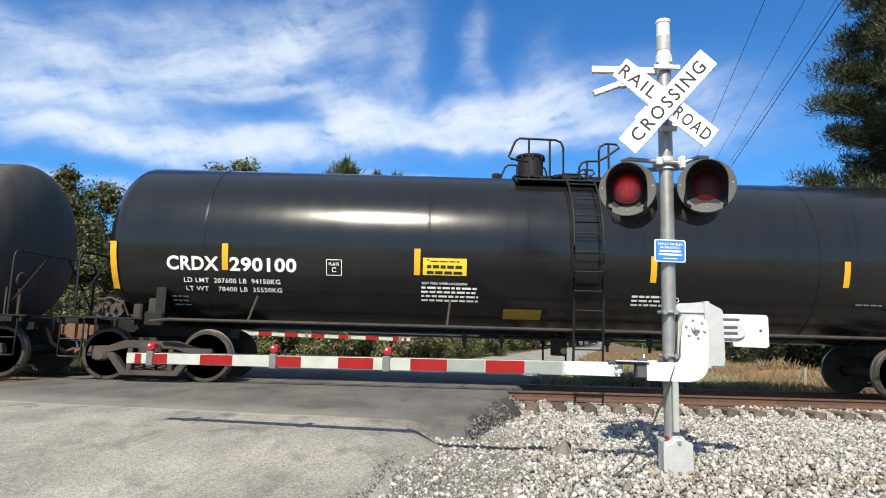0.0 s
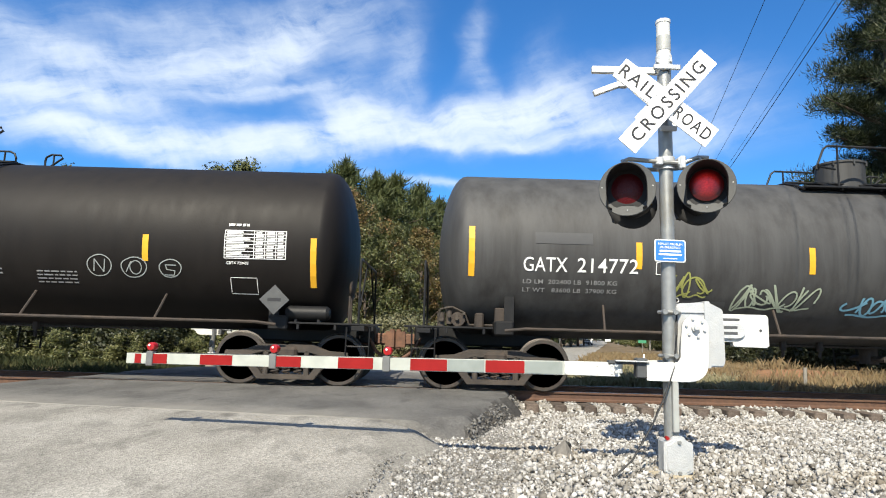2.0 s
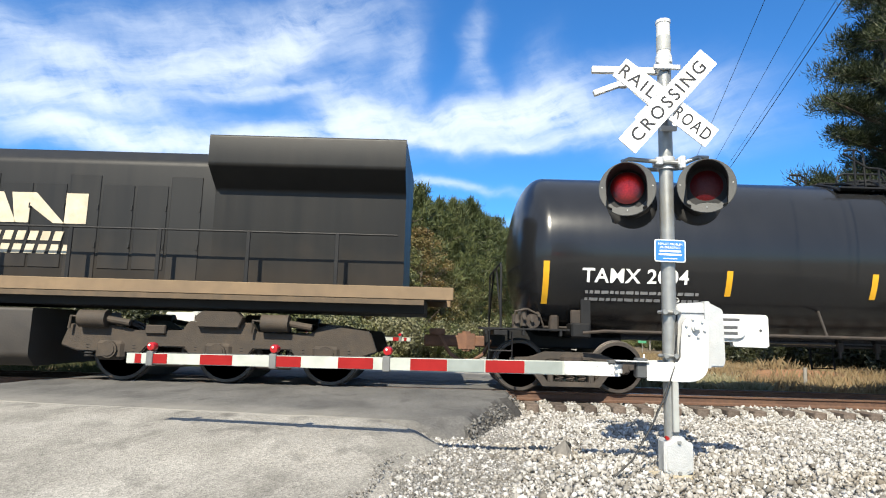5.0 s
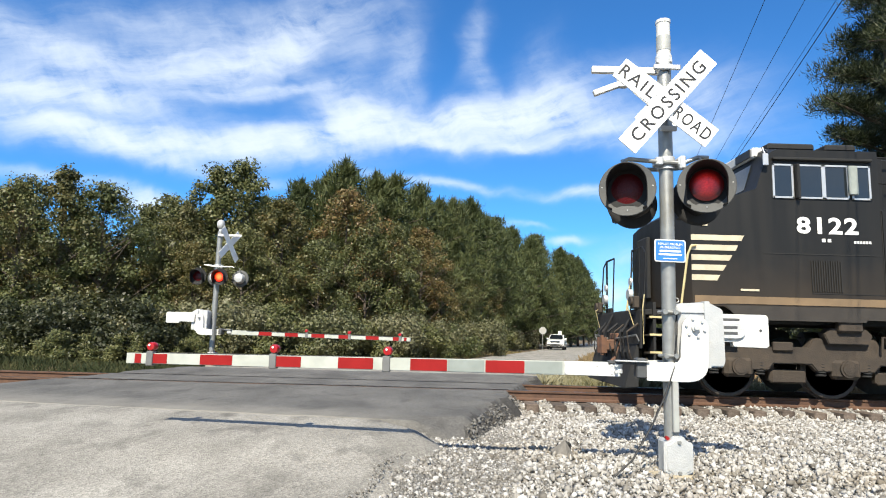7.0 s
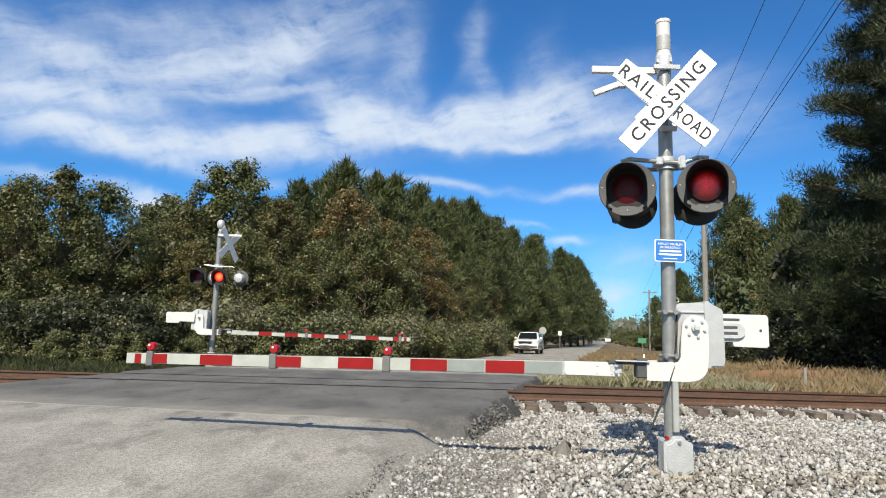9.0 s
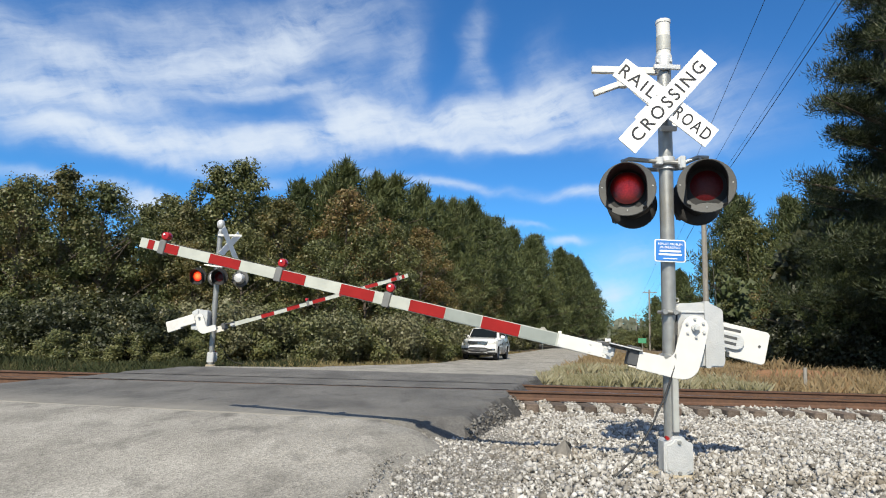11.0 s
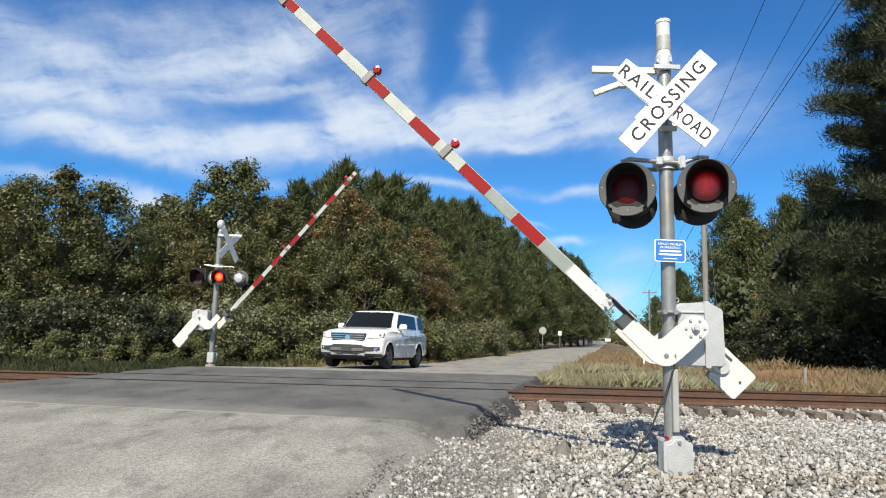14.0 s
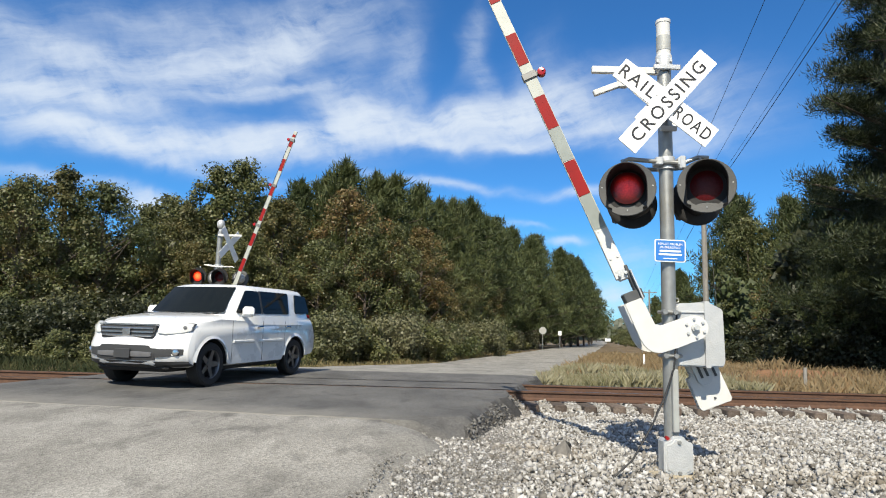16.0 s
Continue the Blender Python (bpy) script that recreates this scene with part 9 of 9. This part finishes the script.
def right_verge(x, y):
    return x > road_right(y) + 0.4 + 0.3 * noise.noise((y, 0, 0)) and (y > 20 or x > 10 or noise.noise((x * 0.5, y * 0.5, 2)) > -0.15)


def left_verge(x, y):
    return x < road_left(y) - 0.3 and x > -24


DRY = ((0.13, 0.092, 0.048), (0.20, 0.147, 0.077), (0.29, 0.225, 0.13), (0.25, 0.15, 0.07))


def clay(x, y):
    """1 on the bare clay bank beside the track."""
    return math.exp(-((x - 12.6) / 2.2) ** 2 - ((y - 21.6) / 1.3) ** 2)


grass_patch("dry_grass", 90000, ((2, 30, 16.2, 60), lambda x, y: right_verge(x, y) and clay(x, y) < 0.62 + 0.9 * noise.noise((x * 1.1, y * 1.1, 4))), 0.34, DRY, 41, "dry tawny grass on the verge")
grass_patch("weeds", 26000, ((2.5, 8.2, 15.8, 22), right_verge), 0.36, ((0.11, 0.12, 0.05), (0.20, 0.19, 0.10), (0.30, 0.28, 0.18), (0.39, 0.36, 0.25)), 42, "pale seeding weeds by the track")
grass_patch("verge_grass", 15000, ((-6.5, 8, 15.6, 60), left_verge), 0.24, ((0.06, 0.065, 0.025), (0.11, 0.105, 0.04), (0.18, 0.15, 0.07), (0.26, 0.21, 0.10)), 43, "yellowing grass along the road")
# blade colours darkened to paint in the shadow at the thicket's foot
grass_patch("verge_weeds", 30000, ((-24, -4.5, 15.8, 24), left_verge), 0.24, ((0.018, 0.026, 0.008), (0.030, 0.040, 0.013), (0.05, 0.055, 0.02), (0.10, 0.09, 0.038)), 44, "green weeds below the thicket, toned dark for its shade")


# ================= loose ballast =================
def stones(name, count, area, keep, size, seed, lift, label, tone=1.0, bed=ground_z, heap=0.0):
    rnd = np.random.default_rng(seed)
    x0, x1, y0, y1 = area
    base = np.array([(-1, -1, -0.7), (1, -1, -0.6), (1.1, 1, -0.7), (-0.9, 1, -0.7), (-0.7, -0.6, 0.6), (0.6, -0.8, 0.75), (0.8, 0.6, 0.55), (-0.6, 0.8, 0.8)]) * 0.5
    faces = np.array([(0, 3, 2, 1), (4, 5, 6, 7), (0, 1, 5, 4), (1, 2, 6, 5), (2, 3, 7, 6), (3, 0, 4, 7)])
    pts = []
    while len(pts) < count:
        x, y = rnd.uniform(x0, x1), y0 + (y1 - y0) * rnd.random()
        if keep(x, y):
            pts.append((x, y, bed(x, y)))
    p = np.array(pts)
    p[:, 2] += heap * rnd.random(count) ** 2
    n = count
    s = size * (0.42 + 1.15 * rnd.random(n) ** 2.6)
    q = rnd.normal(size=(n, 4))
    q /= np.linalg.norm(q, axis=1, keepdims=True)
    w, a, b, c = q.T
    rot = np.stack([np.stack([1 - 2 * (b * b + c * c), 2 * (a * b - c * w), 2 * (a * c + b * w)], 1), np.stack([2 * (a * b + c * w), 1 - 2 * (a * a + c * c), 2 * (b * c - a * w)], 1), np.stack([2 * (a * c - b * w), 2 * (b * c + a * w), 1 - 2 * (a * a + b * b)], 1)], 1)
    shape = base[None] * (1 + 0.28 * rnd.normal(size=(n, 8, 3))) * np.array([1, 0.85, 0.7])
    v = np.einsum("nij,nkj->nki", rot, shape) * s[:, None, None]
    v += p[:, None, :] + np.array([0, 0, lift])
    me = bpy.data.meshes.new(name)
    me.vertices.add(n * 8)
    me.loops.add(n * 24)
    me.polygons.add(n * 6)
    me.vertices.foreach_set("co", v.reshape(-1))
    idx = (faces[None] + (np.arange(n) * 8)[:, None, None]).reshape(-1)
    me.loops.foreach_set("vertex_index", idx)
    me.polygons.foreach_set("loop_start", np.arange(0, n * 24, 4))
    me.update(calc_edges=True)
    me.validate()
    kind = "ballast_stone" if tone == 1.0 else ("grey_grit" if tone > 0.5 else "asphalt_crumbs")
    m = bpy.data.materials.get(kind) or stone_material(kind, tone)
    me.materials.append(m)
    return tagged(new(name, me), label, "ballast", kind="stuff")


def stone_material(name, tone):
    m = bpy.data.materials.new(name)
    m.use_nodes = True
    n, l = m.node_tree.nodes, m.node_tree.links
    bsdf = n["Principled BSDF"]
    bsdf.inputs["Roughness"].default_value = 0.85
    geo = n.new("ShaderNodeNewGeometry")
    ramp = n.new("ShaderNodeValToRGB")
    l.new(geo.outputs["Random Per Island"], ramp.inputs["Fac"])
    els = ramp.color_ramp.elements
    for pos, c in ((0.25, (0.224, 0.21, 0.189)), (0.6, (0.315, 0.3045, 0.287))):
        els.new(pos).color = (*c, 1)
    els[0].color, els[-1].color = (0.105, 0.0945, 0.0805, 1), (0.462, 0.4515, 0.434, 1)
    co = n.new("ShaderNodeTexCoord")
    nz = n.new("ShaderNodeTexNoise")
    nz.inputs["Scale"].default_value, nz.inputs["Detail"].default_value = 45, 4
    l.new(co.outputs["Object"], nz.inputs["Vector"])
    mr = n.new("ShaderNodeMapRange")
    mr.inputs["To Min"].default_value, mr.inputs["To Max"].default_value = 0.7 * tone, 1.3 * tone
    l.new(nz.outputs["Fac"], mr.inputs["Value"])
    big = n.new("ShaderNodeTexNoise")
    big.inputs["Scale"].default_value = 0.8
    l.new(co.outputs["Object"], big.inputs["Vector"])
    bm = n.new("ShaderNodeMapRange")
    bm.inputs["From Min"].default_value, bm.inputs["From Max"].default_value = 0.52, 0.68
    bm.inputs["To Max"].default_value = 0.3
    l.new(big.outputs["Fac"], bm.inputs["Value"])
    mx = n.new("ShaderNodeMix")
    mx.data_type = "RGBA"
    l.new(bm.outputs["Result"], mx.inputs["Factor"])
    l.new(ramp.outputs["Color"], mx.inputs["A"])
    mx.inputs["B"].default_value = (0.231, 0.182, 0.119, 1)
    hsv = n.new("ShaderNodeHueSaturation")
    l.new(mr.outputs["Result"], hsv.inputs["Value"])
    l.new(mx.outputs["Result"], hsv.inputs["Color"])
    l.new(hsv.outputs[0], bsdf.inputs["Base Color"])
    return m


def right_of_road(x, y):
    d = x - road_right(y)
    return d > -0.9 * random.random() ** 2.2 - 0.0 and d < 9


def shoulder(x, y):
    """The ballast shoulder that rises to the rail's foot."""
    return float(np.interp(y, (10.2, 10.9, 11.45), (-0.38, -0.30, -0.19)))


def between_ties(x, y):
    open_side = x > road_right(y) + 0.55
    buried = x > 5.3 + 0.5 * noise.noise((x, 3.0, 0))
    return open_side and (buried or y < 10.84 or 0.13 < (x - 1.62) % 0.49 < 0.36)


def grit_edge(y):
    """Where the grey grit beside the road gives way to pale ballast."""
    return road_right(y) + float(np.interp(y, (4.0, 7.0, 8.6, 9.6), (1.2, 1.5, 1.2, 0.9))) + 0.45 * noise.noise((y * 1.3, 2.0, 0))


stones("loose_ballast", 56000, (-1.5, 9.6, 3.9, 10.7), lambda x, y: x > grit_edge(y) - 0.25 + 0.5 * abs(noise.noise((x * 3, y * 3, 8.0))), 0.043, 51, 0.0, "loose pale limestone ballast stones", heap=0.04)
stones("loose_ballast", 15000, (-2.8, 3.2, 3.8, 9.0), lambda x, y: road_right(y) - 0.15 < x < grit_edge(y) + 0.35, 0.024, 55, 0.004, "fine grey grit along the road's edge", 0.62)
stones("loose_ballast", 2400, (-2.6, 2.8, 3.8, 8.8), lambda x, y: road_right(y) + 0.15 < x < grit_edge(y) + 0.2, 0.034, 56, 0.006, "pale stones lying in the grey grit")
stones("loose_ballast", 2200, (-3.0, 2.0, 3.8, 7.9), lambda x, y: road_right(y) - 1.1 * abs(noise.noise((y * 2, x, 1.0))) - 0.05 < x < road_right(y) + 0.1, 0.015, 52, 0.05, "small stones strewn on the road's edge", 0.62)
stones("asphalt_crumbs", 1300, (-0.6, 2.6, 7.4, 11.3), lambda x, y: road_right(y) + 0.55 < x < road_right(y) + 0.95 + 0.2 * noise.noise((y * 1.7, 6.0, 0)), 0.030, 58, 0.0, "dark crumbs of broken asphalt along the crossing's edge", 0.42,
       bed=lambda x, y: max(ground_z(x, y), road_z(y) - 1.1 * max(0.0, x - road_right(y) - 0.52)))
stones("loose_ballast", 9000, (1.3, 12.0, 10.3, 11.43), between_ties, 0.048, 57, 0.0, "limestone ballast banked against the ties", bed=shoulder, heap=0.03)
stones("loose_ballast", 3500, (1.4, 10.0, 11.5, 14.0), lambda x, y: x > road_right(y) + 0.5, 0.06, 53, 0.15, "limestone ballast between the ties")
stones("loose_ballast", 1600, (-11.0, -6.6, 9.3, 11.2), lambda x, y: x < road_left(y) - 0.3, 0.055, 54, 0.02, "limestone ballast beside the road")


# ================= ties =================
def ties():
    """Timber ties where the track lies open, each an object of its own."""
    b = Build()
    b.box((0, 0, 0), (0.215, 2.62, 0.17), 0.012)
    first = b.make("tie", TIEWOOD, BED)
    me = first.data
    xs = [1.62 + 0.49 * i for i in range(56)] + [-7.25 - 0.49 * i for i in range(36)]
    rnd = random.Random(61)
    for i, x in enumerate(xs):
        ob = first if i == 0 else new("tie", me)
        ob.parent = BED
        ob.matrix_basis = pose(x + rnd.uniform(-0.03, 0.03), TRACK + rnd.uniform(-0.07, 0.05), -0.262 + rnd.uniform(-0.01, 0.006), 0, 0, rnd.uniform(-1, 1))


ties()


# ================= poles, wires, signs =================
POLEWOOD = mat("weathered_pole_wood", (0.21, 0.196, 0.175), 0.85, 0, 0.2, 10, 0.3, 40)


def utility_pole(x, y, height, label):
    p = thing("utility_pole", pose(x, y, ground_z(x, y)), label, "utility pole", "poles along the road")
    b = Build()
    b.cyl((0, 0, -0.5), (0, 0, height), 0.15, 12, 0.11)
    b.make("pole", POLEWOOD, p, "weathered wooden pole")
    b = Build()
    b.box((0.05, -0.14, height - 0.45), (2.2, 0.10, 0.12), 0.01)
    b.make("crossarm", POLEWOOD, p)
    for dx in (-0.75, 0.15, 0.85):
        b = Build()
        b.lathe([(0.03, 0), (0.05, 0.04), (0.03, 0.08), (0.05, 0.11), (0.02, 0.14)], 10, pose(dx, -0.14, height - 0.39))
        b.make("insulator", GREYPAINT, p)
    return p


utility_pole(12.75, 30.0, 9.5, "weathered wooden utility pole beside the road")
utility_pole(31.7, 95.0, 9.2, "weathered wooden utility pole far along the road")
utility_pole(49.9, 160.0, 8.2, "weathered wooden utility pole far along the road")
utility_pole(-1.8, -20.0, 9.6, "weathered wooden utility pole by the roadside")
for dx, z, r in ((-0.75, 9.05, 0.007), (0.15, 9.05, 0.007), (0.85, 9.05, 0.006), (0.25, 7.95, 0.010)):
    w = Build()
    for (x0, y0, z0), (x1, y1, z1) in (((-1.8, -20.0, z), (12.75, 30.0, z)), ((12.75, 30.0, z), (31.7, 95.0, z - 0.6)), ((31.7, 95.0, z - 0.6), (49.9, 160.0, z - 1.8))):
        pts = []
        for i in range(15):
            t = i / 14
            pts.append((x0 + (x1 - x0) * t + dx, y0 + (y1 - y0) * t - 0.14, z0 + (z1 - z0) * t - 0.4 * 4 * t * (1 - t)))
        w.tube(pts, r, 5)
    tagged(w.make("power_line", CABLE), "thin black overhead line between poles", "cable", "lines along the road")
guy = Build()
guy.tube([(12.9, 30.0, 8.0), (14.8, 33.0, -0.5)], 0.012, 5)
tagged(guy.make("guy_wire", GALV), "steel guy wire of the utility pole", "cable")


def road_sign(x, y, height, sides, radius, face, label, wide=1.0):
    s = thing("road_sign", pose(x, y, ground_z(x, y), 0, 0, -15), label, "road sign")
    b = Build()
    b.box((0, 0.02, height / 2 - 0.2), (0.06, 0.04, height + 0.4), 0.005)
    b.make("post", GALV, s, "steel sign post")
    b = Build()
    b.prism([(wide * radius * math.cos(radians(360 / sides * (i + 0.5))), height - radius * 0.6 + radius * math.sin(radians(360 / sides * (i + 0.5)))) for i in range(sides)], -0.01, 0.0, "xz")
    b.make("panel", face, s, "flat metal sign panel")
    return s


road_sign(12.2, 75.0, 2.6, 8, 0.46, GREYPAINT, "octagonal sign seen from its grey back")
road_sign(15.2, 80.0, 2.3, 4, 0.40, SIGNWHITE, "small white sign by the road", 0.75)
road_sign(24.1, 75.0, 1.7, 4, 0.42, mat("green_sheeting", (0.042, 0.21, 0.112), 0.5), "green road sign on low posts", 1.6)
b = Build()
b.cyl((0, 0, -0.2), (0, 0, 0.72), 0.045, 10)
b.lathe([(0.045, 0.72), (0.03, 0.76), (0.0, 0.77)], 10)
tagged(b.make("marker_post", SIGNWHITE, at=pose(8.9, 27.5, ground_z(8.9, 27.5))), "short white marker post in the grass", "post")
b = Build()
b.cyl((0, 0, -0.3), (0.02, 0, 0.62), 0.055, 9, 0.05)
tagged(b.make("fence_post", POLEWOOD, at=pose(10.4, 18.0, ground_z(10.4, 18.0))), "weathered wooden fence post in dry grass", "post")

# a rough rock, a distant parked car
b = Build()
rk = random.Random(77)
pts = [(0.13 * math.cos(a) * rk.uniform(0.8, 1.2), 0.12 * math.sin(a) * rk.uniform(0.8, 1.2), z) for z in (-0.08, 0.045) for a in [k * 1.047 for k in range(6)]]
b.add(pts + [(0.01, 0.01, 0.19), (0.07, -0.03, 0.15)], [(0, 1, 7, 6), (1, 2, 8, 7), (2, 3, 9, 8), (3, 4, 10, 9), (4, 5, 11, 10), (5, 0, 6, 11), (6, 7, 13), (7, 8, 13), (8, 12, 13), (8, 9, 12), (9, 10, 12), (10, 11, 12), (11, 6, 12), (6, 13, 12)])
tagged(b.make("rock", mat("grey_rock", (0.14, 0.1295, 0.1155), 0.9, 0, 0.3, 14, 0.5, 40), at=pose(1.28, 6.55, ground_z(1.28, 6.55), 20, -14, 35), angle=0), "rough grey rock on the gravel", "rock")
far_car = thing("far_car", pose(56.5, 212.0, road_z(212.0), 0, 0, -105), "small white car far down the road", "car")
b = Build()
b.prism(round_poly([(-2.2, 0.35), (2.2, 0.35), (2.25, 0.75), (1.2, 0.95), (0.6, 1.45), (-1.3, 1.45), (-2.1, 0.95)], 0.15, 3), -0.88, 0.88, "xz")
b.make("body", CAR_WHITE, far_car, bevel=0.05)
for x in (-1.35, 1.35):
    for y in (-0.8, 0.8):
        b = Build()
        b.cyl((x, y - 0.1, 0.33), (x, y + 0.1, 0.33), 0.33, 16)
        b.make("wheel", RUBBER, far_car)
b = Build()
b.box((0.88, 0, 1.18), (0.05, 1.5, 0.4), 0.02, rot=(0, -40, 0))
b.make("windshield", CAR_GLASS, far_car)


# ================= what moves =================
ARM_NEAR_ANGLES = ((0.0, 0.0), (9.75, 0.0), (10.2, 3.6), (10.8, 10.2), (11.3, 15.7), (11.5, 17.9), (12.0, 23.2), (12.5, 28.5), (13.0, 33.8), (13.5, 39.0), (14.0, 44.5), (14.5, 49.9), (15.0, 55.3), (15.5, 61.0), (16.0, 67.0))
ARM_FAR_ANGLES = ((0.0, 0.0), (9.4, 0.0), (10.0, 5.0), (10.8, 14.5), (11.3, 20.3), (11.5, 22.5), (12.0, 28.3), (12.5, 33.8), (13.0, 39.1), (13.5, 44.4), (14.0, 49.6), (14.5, 54.8), (15.0, 60.3), (15.5, 66.2), (16.0, 71.4))
SUV_WAY = ((0.0, 165.0), (2.0, 139.0), (4.0, 110.0), (6.0, 84.5), (7.0, 74.0), (7.5, 68.5), (8.0, 62.3), (8.5, 56.8), (9.0, 51.8), (9.6, 46.4), (10.2, 41.3), (10.8, 36.7), (11.5, 31.6), (12.0, 28.6), (12.5, 25.8), (13.0, 23.2), (13.5, 20.9), (14.0, 18.9), (14.5, 16.95), (15.0, 15.0), (15.5, 13.1), (16.0, 10.8))
HALF_BEAT, FIRST_CHANGE = 0.6, 0.56


def lens_rows(place, number):
    """The dark face forward while the other light burns; the lens turns over in a tenth of a second."""
    x, y, z, face = place

    def at(deg):
        return pose(x, y, z, 0, 0, face + deg)
    lit = number == 0
    turn = 180.0 if lit else 0.0
    rows = [(0.0, at(turn))]
    t = FIRST_CHANGE
    while t < 15.9:
        rows.append((round((t - 0.05) * 30) / 30, at(turn)))
        for k in (1, 2, 3):
            rows.append((round((t - 0.05) * 30 + k) / 30, at(turn + 60.0 * k)))
        turn += 180.0
        t += HALF_BEAT
    rows.append((16.0, at(turn)))
    return rows


def motions():
    for car, centre in ROLLING:
        walk(car, [(t, pose(centre + TRAIN_SPEED * t, TRACK, 0)) for t in (0.0, 4.0, 8.0, 12.0, 16.0)])
    for ob, x, r in WHEELSETS:
        step = math.degrees(TRAIN_SPEED / 30 / r)
        rows = [(i / 30, pose(x, 0, r, 0, step * i, 0)) for i in range(0, 241)]
        rows.append((16.0, pose(x, 0, r, 0, step * 240 + 40, 0)))
        walk(ob, rows)
    for arm, table, turn in ((ARM_NEAR, ARM_NEAR_ANGLES, -GATE_TURN), (ARM_FAR, ARM_FAR_ANGLES, -GATE_TURN)):
        walk(arm, [(t, pose(GATE_X, GATE_Y, 1.32, 0, a, turn)) for t, a in table])
    for lens, place, number in LENSES:
        walk(lens, lens_rows(place, number))
    suv_motion()


motions()
